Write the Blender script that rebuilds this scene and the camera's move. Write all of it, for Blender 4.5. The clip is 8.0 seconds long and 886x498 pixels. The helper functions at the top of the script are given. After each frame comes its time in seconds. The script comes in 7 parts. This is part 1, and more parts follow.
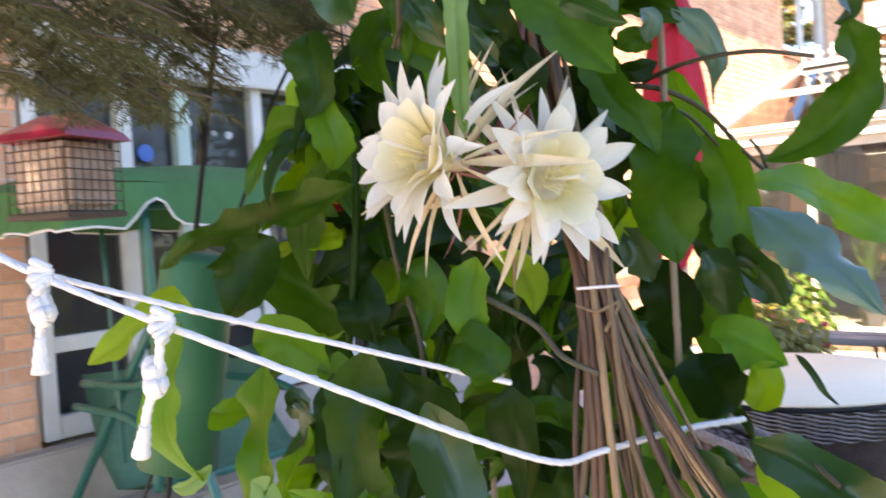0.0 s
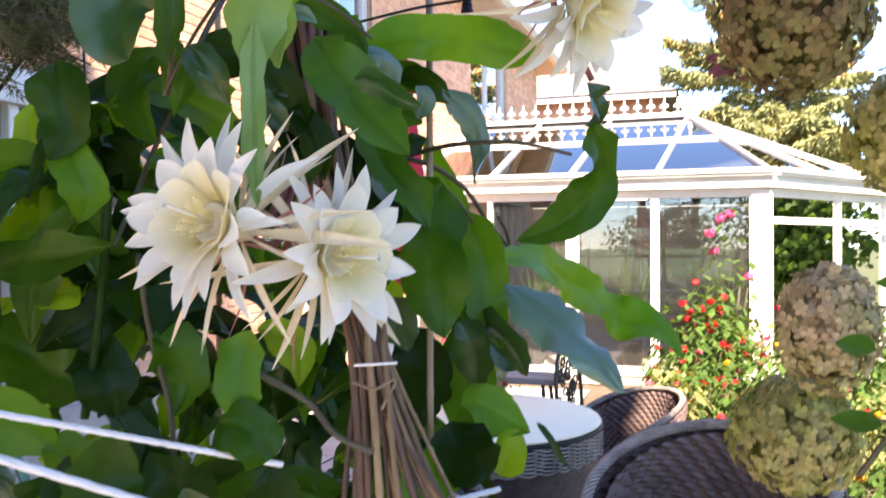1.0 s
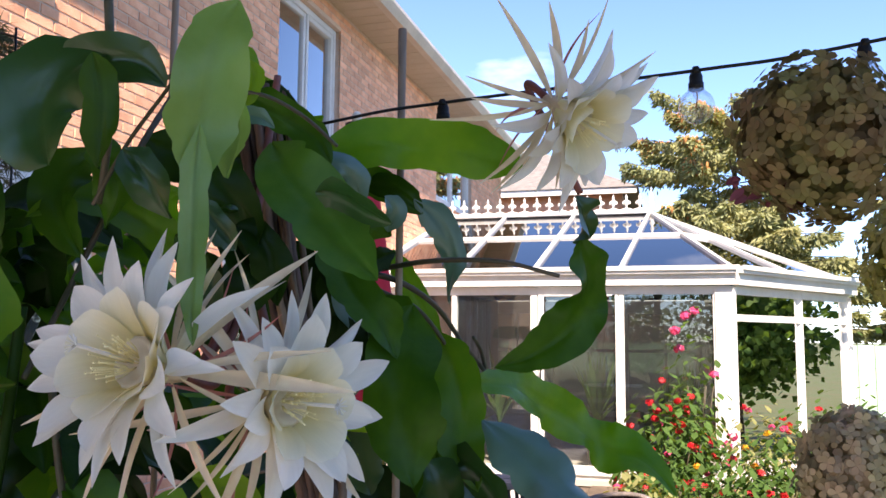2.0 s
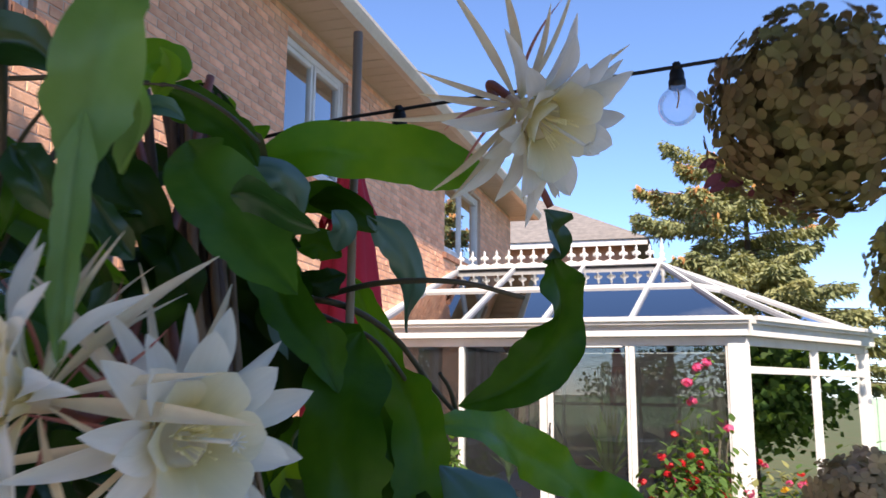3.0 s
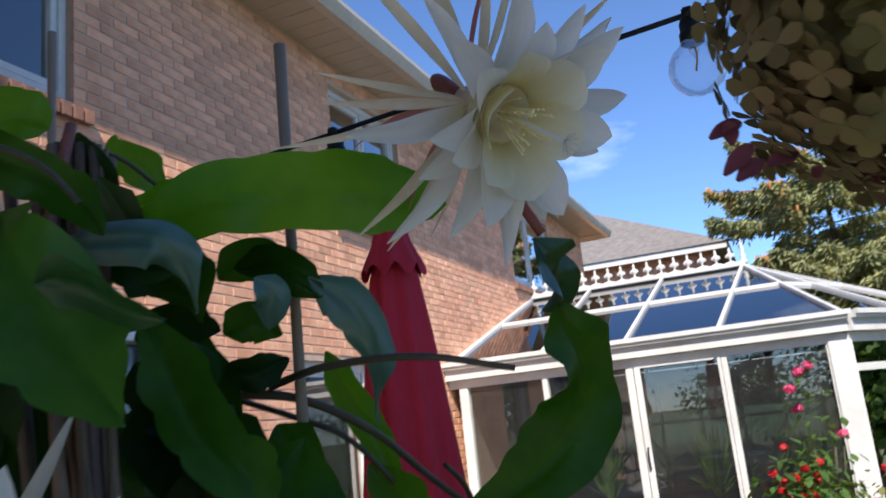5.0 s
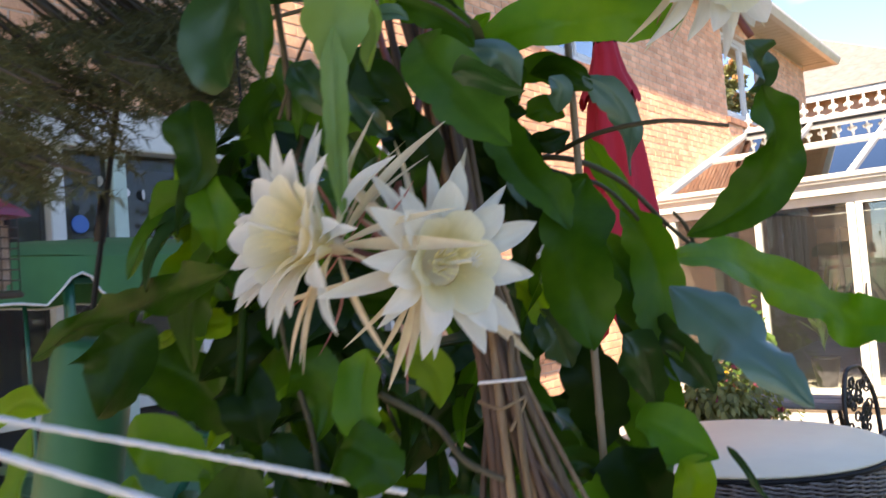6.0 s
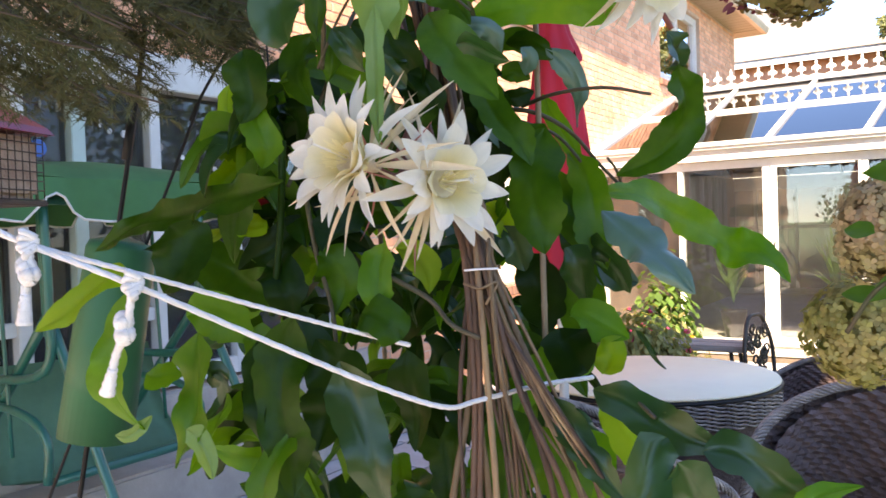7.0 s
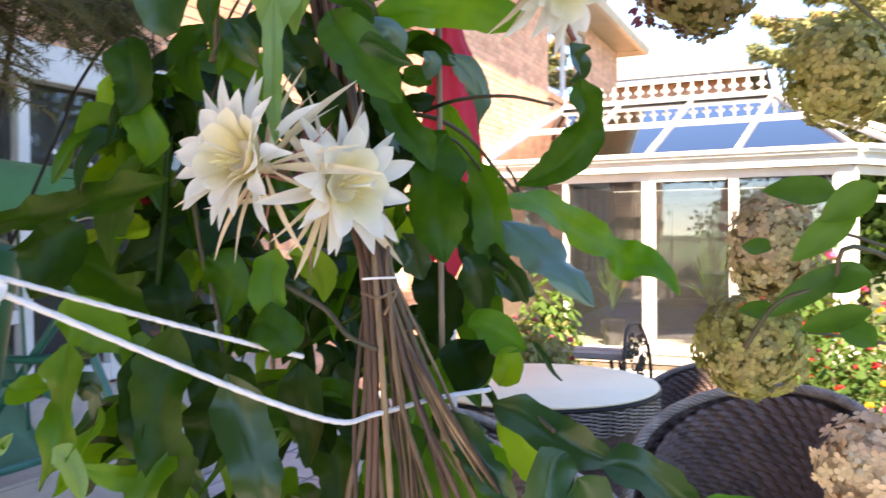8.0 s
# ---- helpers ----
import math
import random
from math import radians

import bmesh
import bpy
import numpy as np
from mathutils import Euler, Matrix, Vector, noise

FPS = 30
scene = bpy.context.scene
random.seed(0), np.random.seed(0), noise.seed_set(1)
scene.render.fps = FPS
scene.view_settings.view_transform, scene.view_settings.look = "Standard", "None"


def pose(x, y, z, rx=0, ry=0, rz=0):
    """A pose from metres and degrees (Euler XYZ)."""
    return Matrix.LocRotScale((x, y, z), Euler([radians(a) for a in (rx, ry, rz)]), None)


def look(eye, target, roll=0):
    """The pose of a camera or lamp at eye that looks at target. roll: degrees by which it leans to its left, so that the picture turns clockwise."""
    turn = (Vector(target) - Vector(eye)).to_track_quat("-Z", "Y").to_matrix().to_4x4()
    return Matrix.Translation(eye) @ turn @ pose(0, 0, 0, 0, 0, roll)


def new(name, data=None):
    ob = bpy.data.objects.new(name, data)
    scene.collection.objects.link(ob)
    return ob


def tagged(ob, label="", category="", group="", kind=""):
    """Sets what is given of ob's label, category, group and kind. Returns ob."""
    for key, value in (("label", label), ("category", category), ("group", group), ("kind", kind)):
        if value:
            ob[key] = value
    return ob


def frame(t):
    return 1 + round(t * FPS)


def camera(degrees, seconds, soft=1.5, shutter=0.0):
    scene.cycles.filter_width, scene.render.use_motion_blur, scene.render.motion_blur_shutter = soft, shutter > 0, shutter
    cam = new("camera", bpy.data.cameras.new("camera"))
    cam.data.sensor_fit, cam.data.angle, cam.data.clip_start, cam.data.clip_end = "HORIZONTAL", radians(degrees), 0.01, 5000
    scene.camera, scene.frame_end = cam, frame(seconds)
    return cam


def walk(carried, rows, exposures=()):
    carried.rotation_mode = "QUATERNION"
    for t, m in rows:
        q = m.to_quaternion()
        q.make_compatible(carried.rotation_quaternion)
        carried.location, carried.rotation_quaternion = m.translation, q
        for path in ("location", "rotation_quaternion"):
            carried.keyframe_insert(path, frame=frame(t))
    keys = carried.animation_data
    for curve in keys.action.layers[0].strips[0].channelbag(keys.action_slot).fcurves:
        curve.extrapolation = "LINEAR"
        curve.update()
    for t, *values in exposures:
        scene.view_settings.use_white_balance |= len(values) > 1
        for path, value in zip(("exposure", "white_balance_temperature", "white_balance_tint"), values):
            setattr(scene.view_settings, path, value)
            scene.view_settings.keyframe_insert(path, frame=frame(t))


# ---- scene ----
cam = camera(57.23, 8.0, 1.5, 0.3)
# seconds, x, y, z, yaw, pitch, lean to the right
PATH = [
    (0.0, -0.0066, -0.2534, 1.4310, 39.99, -1.60, 3.64),
    (0.5, -0.0634, -0.3207, 1.4447, 26.49, -4.32, 3.11),
    (1.0, -0.0931, -0.2786, 1.4762, 18.22, -0.17, 0.18),
    (1.5, -0.1112, -0.2176, 1.5068, 17.18, 3.96, -1.98),
    (1.7, -0.1292, -0.1954, 1.5176, 16.69, 5.03, -1.34),
    (2.8, -0.1371, -0.1290, 1.5051, 14.87, 8.86, -0.42),
    (3.0, -0.1081, -0.0688, 1.4981, 16.53, 9.90, -0.57),
    (3.5, -0.0982, 0.1068, 1.5434, 19.47, 12.41, 1.51),
    (4.0, -0.1402, 0.2185, 1.5627, 18.85, 15.56, 3.49),
    (4.2, -0.1439, 0.2369, 1.5712, 18.15, 16.01, 4.30),
    (5.3, -0.0526, 0.0702, 1.5179, 25.82, 9.83, 6.55),
    (5.5, -0.0319, 0.0111, 1.4950, 30.07, 7.62, 6.17),
    (6.0, -0.0060, -0.1483, 1.4470, 36.88, 2.75, 4.45),
    (6.5, 0.0389, -0.3354, 1.4049, 36.25, 0.15, 3.49),
    (7.0, 0.0888, -0.4162, 1.4097, 32.18, -1.23, 1.95),
    (7.5, 0.1016, -0.3955, 1.3995, 31.24, -1.65, -0.15),
    (8.0, 0.0598, -0.3930, 1.4119, 24.24, -0.98, 0.61),
]
walk(cam, [(t, pose(x, y, z, 0, 0, yaw) @ pose(0, 0, 0, pitch) @ pose(0, 0, 0, 0, lean) @ pose(0, 0, 0, 90)) for t, x, y, z, yaw, pitch, lean in PATH],
     [(0.0, 2.68, 8300, 18), (0.5, 2.62, 8400, 18), (1.0, 2.47, 7500, 19), (1.7, 1.87, 7000, 20), (2.8, 1.08, 6600, 16), (3.5, 1.07, 6600, 18), (4.2, 0.68, 5900, 11), (5.3, 0.66, 6300, 12), (5.5, 0.83, 6900, 12), (6.0, 1.85, 7800, 15), (6.5, 2.28, 8000, 17), (7.0, 2.33, 8000, 17), (8.0, 2.46, 7900, 18)])
STAKE_A, STAKE_B, FILL = (-0.423, 0.672, 1.867), (-0.80, 0.783, 2.04), 230
# ---- light ----
SUN = Vector((0.36, -0.92, 1.06)).normalized()
world = bpy.data.worlds.new("sky")
scene.world = world
world.use_nodes = True
wn = world.node_tree.nodes
wl = world.node_tree.links
wn.clear()
w_out = wn.new("ShaderNodeOutputWorld")
w_bg = wn.new("ShaderNodeBackground")
w_sky = wn.new("ShaderNodeTexSky")
w_sky.sky_type, w_sky.sun_disc = "NISHITA", False
w_sky.sun_elevation, w_sky.sun_rotation = math.asin(SUN.z), math.atan2(SUN.x, SUN.y)
w_sky.air_density, w_sky.dust_density, w_sky.ozone_density = 0.7, 0.1, 6.0
w_co = wn.new("ShaderNodeTexCoord")
w_map = wn.new("ShaderNodeMapping")
w_map.inputs["Scale"].default_value = (2.0, 1.2, 6.0)
w_map.inputs["Rotation"].default_value = (0.3, 0.2, 0.5)
w_noise = wn.new("ShaderNodeTexNoise")
w_noise.inputs["Scale"].default_value, w_noise.inputs["Detail"].default_value = 1.6, 7.0
w_ramp = wn.new("ShaderNodeMapRange")
w_ramp.inputs["From Min"].default_value, w_ramp.inputs["From Max"].default_value = 0.60, 0.95
w_mix = wn.new("ShaderNodeMixRGB")
w_mix.inputs["Color2"].default_value = (9.0, 9.2, 9.6, 1)
wl.new(w_co.outputs["Generated"], w_map.inputs["Vector"])
wl.new(w_map.outputs["Vector"], w_noise.inputs["Vector"])
wl.new(w_noise.outputs["Fac"], w_ramp.inputs["Value"])
wl.new(w_ramp.outputs["Result"], w_mix.inputs["Fac"])
wl.new(w_sky.outputs["Color"], w_mix.inputs["Color1"])
wl.new(w_mix.outputs["Color"], w_bg.inputs["Color"])
w_bg.inputs["Strength"].default_value = 0.155
wl.new(w_bg.outputs["Background"], w_out.inputs["Surface"])
sun_data = bpy.data.lights.new("sun", "SUN")
sun_data.energy, sun_data.angle, sun_data.color = 5.0, radians(0.6), (1.0, 0.88, 0.72)
sun = new("sun", sun_data)
sun.matrix_basis = look((0.45, -3.2, 11.55), Vector((0.45, -3.2, 11.55)) - SUN)


# ---- materials ----
def mat(name, base, other=None, scale=8.0, rough=0.6, bump=0.0, bump_scale=60.0, metal=0.0, spec=0.5, stretch=(1, 1, 1), leaf=0.0, leaf_tint=None, coat=0.0, vary=0.0):
    """Two tones mixed by noise at two scales, with fine relief; leaf: share of light let through; vary: spread from piece to piece."""
    m = bpy.data.materials.new(name)
    m.use_nodes = True
    n, l = m.node_tree.nodes, m.node_tree.links
    b = n["Principled BSDF"]
    other = other or tuple(c * 0.75 for c in base)
    co, mp = n.new("ShaderNodeTexCoord"), n.new("ShaderNodeMapping")
    mp.inputs["Scale"].default_value = stretch
    l.new(co.outputs["Object"], mp.inputs["Vector"])
    n1, n2 = n.new("ShaderNodeTexNoise"), n.new("ShaderNodeTexNoise")
    n1.inputs["Scale"].default_value, n1.inputs["Detail"].default_value = scale, 4.0
    n2.inputs["Scale"].default_value, n2.inputs["Detail"].default_value = scale * 7, 3.0
    add = n.new("ShaderNodeMath")
    add.operation = "MULTIPLY_ADD"
    add.inputs[1].default_value = 0.35
    ramp = n.new("ShaderNodeMapRange")
    ramp.inputs["From Min"].default_value, ramp.inputs["From Max"].default_value = 0.48, 0.86
    mix = n.new("ShaderNodeMixRGB")
    mix.inputs["Color1"].default_value, mix.inputs["Color2"].default_value = (*base, 1), (*other, 1)
    for tex in (n1, n2):
        l.new(mp.outputs["Vector"], tex.inputs["Vector"])
    l.new(n2.outputs["Fac"], add.inputs[0])
    l.new(n1.outputs["Fac"], add.inputs[2])
    l.new(add.outputs["Value"], ramp.inputs["Value"])
    l.new(ramp.outputs["Result"], mix.inputs["Fac"])
    colour = mix.outputs["Color"]
    if vary:
        info, geo, plus = n.new("ShaderNodeObjectInfo"), n.new("ShaderNodeNewGeometry"), n.new("ShaderNodeMath")
        l.new(info.outputs["Random"], plus.inputs[0])
        l.new(geo.outputs["Random Per Island"], plus.inputs[1])
        frac = n.new("ShaderNodeMath")
        frac.operation = "FRACT"
        l.new(plus.outputs["Value"], frac.inputs[0])
        span = n.new("ShaderNodeMapRange")
        span.inputs["To Min"].default_value, span.inputs["To Max"].default_value = 1 - vary, 1 + vary
        l.new(frac.outputs["Value"], span.inputs["Value"])
        hsv = n.new("ShaderNodeHueSaturation")
        l.new(span.outputs["Result"], hsv.inputs["Value"])
        l.new(colour, hsv.inputs["Color"])
        colour = hsv.outputs["Color"]
    l.new(colour, b.inputs["Base Color"])
    b.inputs["Roughness"].default_value, b.inputs["Metallic"].default_value = rough, metal
    b.inputs["Specular IOR Level"].default_value, b.inputs["Coat Weight"].default_value = spec, coat
    if bump:
        n3, bp = n.new("ShaderNodeTexNoise"), n.new("ShaderNodeBump")
        n3.inputs["Scale"].default_value, n3.inputs["Detail"].default_value = bump_scale, 5.0
        bp.inputs["Strength"].default_value, bp.inputs["Distance"].default_value = bump, 0.01
        l.new(mp.outputs["Vector"], n3.inputs["Vector"])
        l.new(n3.outputs["Fac"], bp.inputs["Height"])
        l.new(bp.outputs["Normal"], b.inputs["Normal"])
    if leaf:
        tr, ms, tint = n.new("ShaderNodeBsdfTranslucent"), n.new("ShaderNodeMixShader"), n.new("ShaderNodeMixRGB")
        tint.blend_type = "MULTIPLY"
        tint.inputs["Fac"].default_value = 1.0
        tint.inputs["Color2"].default_value = (*(leaf_tint or (2.4, 2.2, 0.8)), 1)
        l.new(colour, tint.inputs["Color1"])
        l.new(tint.outputs["Color"], tr.inputs["Color"])
        ms.inputs["Fac"].default_value = leaf
        l.new(b.outputs["BSDF"], ms.inputs[1])
        l.new(tr.outputs["BSDF"], ms.inputs[2])
        l.new(ms.outputs["Shader"], n["Material Output"].inputs["Surface"])
    return m


def glass(name, tint=(0.9, 0.95, 0.93), gloss=1.0, clear=0.92, ior=1.5, milky=0.0):
    """A thin pane: clear, with a mirror whose strength follows Fresnel, and a pale matt film."""
    m = bpy.data.materials.new(name)
    m.use_nodes = True
    n, l = m.node_tree.nodes, m.node_tree.links
    n.remove(n["Principled BSDF"])
    see, mirror, ms, fr, mul = n.new("ShaderNodeBsdfTransparent"), n.new("ShaderNodeBsdfGlossy"), n.new("ShaderNodeMixShader"), n.new("ShaderNodeFresnel"), n.new("ShaderNodeMath")
    see.inputs["Color"].default_value = (*(c * clear for c in tint), 1)
    mirror.inputs["Roughness"].default_value = 0.01
    fr.inputs["IOR"].default_value = ior
    mul.operation, mul.use_clamp = "MULTIPLY", True
    mul.inputs[1].default_value = gloss
    l.new(fr.outputs["Fac"], mul.inputs[0])
    l.new(mul.outputs["Value"], ms.inputs["Fac"])
    if milky:
        film, over = n.new("ShaderNodeBsdfDiffuse"), n.new("ShaderNodeMixShader")
        film.inputs["Color"].default_value = (0.6, 0.6, 0.63, 1)
        over.inputs["Fac"].default_value = milky
        l.new(see.outputs["BSDF"], over.inputs[1])
        l.new(film.outputs["BSDF"], over.inputs[2])
        l.new(over.outputs["Shader"], ms.inputs[1])
    else:
        l.new(see.outputs["BSDF"], ms.inputs[1])
    l.new(mirror.outputs["BSDF"], ms.inputs[2])
    l.new(ms.outputs["Shader"], n["Material Output"].inputs["Surface"])
    return m


def petal_mat(name, base, tip, z0, z1):
    """A thin petal: yellowish at its base, white at its tip, faintly streaked along its length."""
    m = bpy.data.materials.new(name)
    m.use_nodes = True
    n, l = m.node_tree.nodes, m.node_tree.links
    b = n["Principled BSDF"]
    co, far, span, mix = n.new("ShaderNodeTexCoord"), n.new("ShaderNodeVectorMath"), n.new("ShaderNodeMapRange"), n.new("ShaderNodeMixRGB")
    far.operation = "LENGTH"
    l.new(co.outputs["Object"], far.inputs[0])
    l.new(far.outputs["Value"], span.inputs["Value"])
    span.inputs["From Min"].default_value, span.inputs["From Max"].default_value = z0, z1
    mix.inputs["Color1"].default_value, mix.inputs["Color2"].default_value = (*base, 1), (*tip, 1)
    l.new(span.outputs["Result"], mix.inputs["Fac"])
    mp, tex, dim, mul = n.new("ShaderNodeMapping"), n.new("ShaderNodeTexNoise"), n.new("ShaderNodeMapRange"), n.new("ShaderNodeMixRGB")
    mp.inputs["Scale"].default_value = (60, 420, 25)
    tex.inputs["Scale"].default_value, tex.inputs["Detail"].default_value = 1.0, 3.0
    l.new(co.outputs["Object"], mp.inputs["Vector"])
    l.new(mp.outputs["Vector"], tex.inputs["Vector"])
    dim.inputs["To Min"].default_value, dim.inputs["To Max"].default_value = 0.90, 1.02
    l.new(tex.outputs["Fac"], dim.inputs["Value"])
    mul.blend_type = "MULTIPLY"
    mul.inputs["Fac"].default_value = 1.0
    l.new(mix.outputs["Color"], mul.inputs["Color1"])
    l.new(dim.outputs["Result"], mul.inputs["Color2"])
    bump = n.new("ShaderNodeBump")
    bump.inputs["Strength"].default_value, bump.inputs["Distance"].default_value = 0.25, 0.002
    l.new(tex.outputs["Fac"], bump.inputs["Height"])
    l.new(bump.outputs["Normal"], b.inputs["Normal"])
    l.new(mul.outputs["Color"], b.inputs["Base Color"])
    b.inputs["Roughness"].default_value, b.inputs["Specular IOR Level"].default_value = 0.55, 0.3
    tr, ms = n.new("ShaderNodeBsdfTranslucent"), n.new("ShaderNodeMixShader")
    ms.inputs["Fac"].default_value = 0.48
    l.new(mul.outputs["Color"], tr.inputs["Color"])
    l.new(b.outputs["BSDF"], ms.inputs[1])
    l.new(tr.outputs["BSDF"], ms.inputs[2])
    l.new(ms.outputs["Shader"], n["Material Output"].inputs["Surface"])
    return m


M_BRICK = mat("brick", (0.80, 0.455, 0.285), (0.66, 0.32, 0.19), 5.0, 0.9, 0.5, 90, vary=0.17)
M_MORTAR = mat("mortar", (0.60, 0.45, 0.35), (0.52, 0.38, 0.29), 12, 0.95, 0.4, 120)
M_SILL = mat("sill_brick", (0.30, 0.15, 0.10), (0.2, 0.11, 0.08), 8, 0.9, 0.4, 90, vary=0.2)
M_WHITE = mat("white_frame", (0.68, 0.68, 0.66), (0.56, 0.56, 0.54), 2.5, 0.35, 0.05, 30)
M_SOFFIT = mat("soffit", (0.46, 0.38, 0.28), (0.40, 0.33, 0.24), 2, 0.5)
M_GUTTER = mat("gutter", (0.52, 0.46, 0.37), (0.42, 0.37, 0.30), 3, 0.35, spec=0.6)
M_SHINGLE = mat("shingle", (0.20, 0.18, 0.165), (0.13, 0.12, 0.11), 6, 0.95, 0.6, 60, vary=0.15)
M_CONCRETE = mat("concrete", (0.46, 0.41, 0.36), (0.36, 0.32, 0.28), 3, 0.9, 0.3, 60)
M_PAVER = mat("paver", (0.50, 0.49, 0.49), (0.40, 0.39, 0.39), 4, 0.85, 0.35, 80, vary=0.1)
M_GRASS = mat("grass", (0.07, 0.11, 0.03), (0.11, 0.10, 0.04), 1.5, 0.95, 0.8, 40)
M_SOIL = mat("soil", (0.07, 0.05, 0.035), (0.11, 0.08, 0.055), 6, 0.95, 0.8, 40)
M_GLASS = glass("window_glass", gloss=2.0, clear=0.86, milky=0.012)
# angled bays: half of the clear share is pale grey diffuse
M_HAZEGLASS = glass("milky_glass", gloss=2.2, clear=0.60, milky=0.5)
# dark taupe for an added panel that imitates dim, dark-reflecting panes
M_DIMPANEL = mat("dim_panel", (0.17, 0.14, 0.12), (0.12, 0.10, 0.085), 2, 0.9, 0.2, 40)
M_SKYGLASS = glass("upstairs_glass", gloss=5.0, clear=0.7)
M_DARKGLASS = glass("dark_pane_glass", gloss=0.5, clear=0.55, milky=0.05)
M_ROOFGLASS = glass("roof_glass", (0.06, 0.11, 0.26), gloss=1.25, clear=0.9, ior=1.9)
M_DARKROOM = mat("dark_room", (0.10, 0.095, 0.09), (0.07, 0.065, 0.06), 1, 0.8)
M_GREENCLOTH = mat("green_canvas", (0.042, 0.17, 0.055), (0.030, 0.13, 0.042), 3, 0.75, 0.12, 400)
M_PIPING = mat("white_piping", (0.75, 0.75, 0.72), None, 10, 0.7)
M_GREENPAINT = mat("green_paint", (0.015, 0.13, 0.095), (0.01, 0.10, 0.075), 5, 0.3, spec=0.6)
M_MINTCLOTH = mat("mint_green_cloth", (0.18, 0.38, 0.25), (0.14, 0.31, 0.20), 4, 0.8, 0.15, 300)
M_BAFFLE = mat("green_plastic", (0.028, 0.14, 0.068), (0.02, 0.115, 0.055), 3, 0.45, spec=0.3)
M_RED = mat("red_canvas", (0.50, 0.012, 0.035), (0.41, 0.009, 0.026), 4, 0.8, 0.12, 300)
M_REDPAINT = mat("red_paint", (0.38, 0.010, 0.045), (0.31, 0.008, 0.035), 6, 0.3, coat=0.3)
M_BLACK = mat("black_metal", (0.008, 0.008, 0.009), (0.013, 0.013, 0.014), 20, 0.45, spec=0.2)
M_BROWNWIRE = mat("brown_wire", (0.06, 0.03, 0.02), None, 20, 0.5)
M_SUET = mat("bird_food", (0.66, 0.50, 0.41), (0.50, 0.33, 0.25), 30, 0.95, 0.8, 150)
M_ROPE = mat("white_rope", (0.76, 0.74, 0.77), (0.68, 0.66, 0.69), 60, 0.85, 0.3, 420)
M_WICKER = mat("wicker", (0.135, 0.088, 0.080), (0.075, 0.050, 0.047), 14, 0.55, 0.6, 120)
M_WICKERLIGHT = mat("wicker_rim", (0.34, 0.29, 0.26), (0.18, 0.15, 0.135), 20, 0.5, 0.7, 120)
M_TABLETOP = mat("table_top", (0.88, 0.77, 0.57), (0.82, 0.70, 0.52), 1.5, 0.45, spec=0.15)
M_IRON = mat("cast_iron", (0.025, 0.022, 0.02), (0.05, 0.045, 0.04), 30, 0.45, metal=0.3)
M_WOODGREY = mat("grey_wood", (0.32, 0.29, 0.27), (0.22, 0.2, 0.19), 3, 0.8, 0.4, 30, stretch=(1, 8, 1))
M_BAMBOO = mat("bamboo", (0.33, 0.24, 0.17), (0.22, 0.16, 0.115), 18, 0.55, 0.2, 60, stretch=(1, 1, 0.2))
M_CANE = mat("dry_cane", (0.27, 0.18, 0.10), (0.09, 0.05, 0.033), 22, 0.7, 0.5, 90, stretch=(1, 1, 0.15), vary=0.4)
M_CANEDARK = mat("brown_cane", (0.12, 0.062, 0.042), (0.05, 0.03, 0.022), 22, 0.65, 0.5, 90, stretch=(1, 1, 0.15), vary=0.35)
M_STEM = mat("dark_stem", (0.075, 0.055, 0.035), (0.04, 0.045, 0.02), 20, 0.6, 0.3, 90)
M_REDSTEM = mat("red_stem", (0.22, 0.06, 0.05), (0.13, 0.05, 0.035), 20, 0.55)
# next two: shade between crowded cactus leaves is put into their dark greens
M_LEAFSHADE = mat("leaf_dark", (0.008, 0.028, 0.003), (0.018, 0.048, 0.005), 9, 0.34, 0.10, 70, leaf=0.18, spec=0.12, vary=0.4)
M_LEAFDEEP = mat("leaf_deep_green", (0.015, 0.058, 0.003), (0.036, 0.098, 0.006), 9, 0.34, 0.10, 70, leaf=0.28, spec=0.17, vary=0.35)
M_LEAFSOFT = mat("leaf_soft_green", (0.030, 0.098, 0.012), (0.062, 0.145, 0.020), 9, 0.38, 0.10, 70, leaf=0.34, spec=0.25, vary=0.2)
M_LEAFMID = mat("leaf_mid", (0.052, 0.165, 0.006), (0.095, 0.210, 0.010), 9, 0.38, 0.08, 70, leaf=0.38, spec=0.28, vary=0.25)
# same leaf, brightened: sun shining through it is put into the base colour
M_LEAFSUNLIT = mat("leaf_light", (0.15, 0.30, 0.012), (0.21, 0.33, 0.018), 9, 0.45, 0.08, 70, leaf=0.5, spec=0.3, vary=0.12)
M_LEAFBLUE = mat("leaf_glossy", (0.018, 0.060, 0.018), (0.022, 0.058, 0.012), 8, 0.28, 0.06, 60, leaf=0.18, spec=0.42, vary=0.12)
# blue-grey base holds the sky's sheen on these glossy green leaves
M_LEAFSHEEN = mat("leaf_waxy", (0.085, 0.175, 0.155), (0.065, 0.14, 0.115), 7, 0.36, 0.06, 50, leaf=0.15, spec=0.75, vary=0.1)
M_LEAFPALE = mat("leaf_pale", (0.16, 0.29, 0.10), (0.13, 0.24, 0.06), 9, 0.36, 0.08, 70, leaf=0.4, spec=0.5)
M_PETAL = petal_mat("petal", (0.88, 0.82, 0.47), (0.88, 0.87, 0.83), 0.012, 0.048)
M_PETALIN = petal_mat("petal_inner", (0.86, 0.74, 0.30), (0.88, 0.86, 0.74), 0.012, 0.064)
M_SEPAL = mat("sepal", (0.80, 0.74, 0.56), (0.70, 0.57, 0.42), 18, 0.55, 0.1, 80, leaf=0.3, leaf_tint=(1.0, 0.95, 0.8))
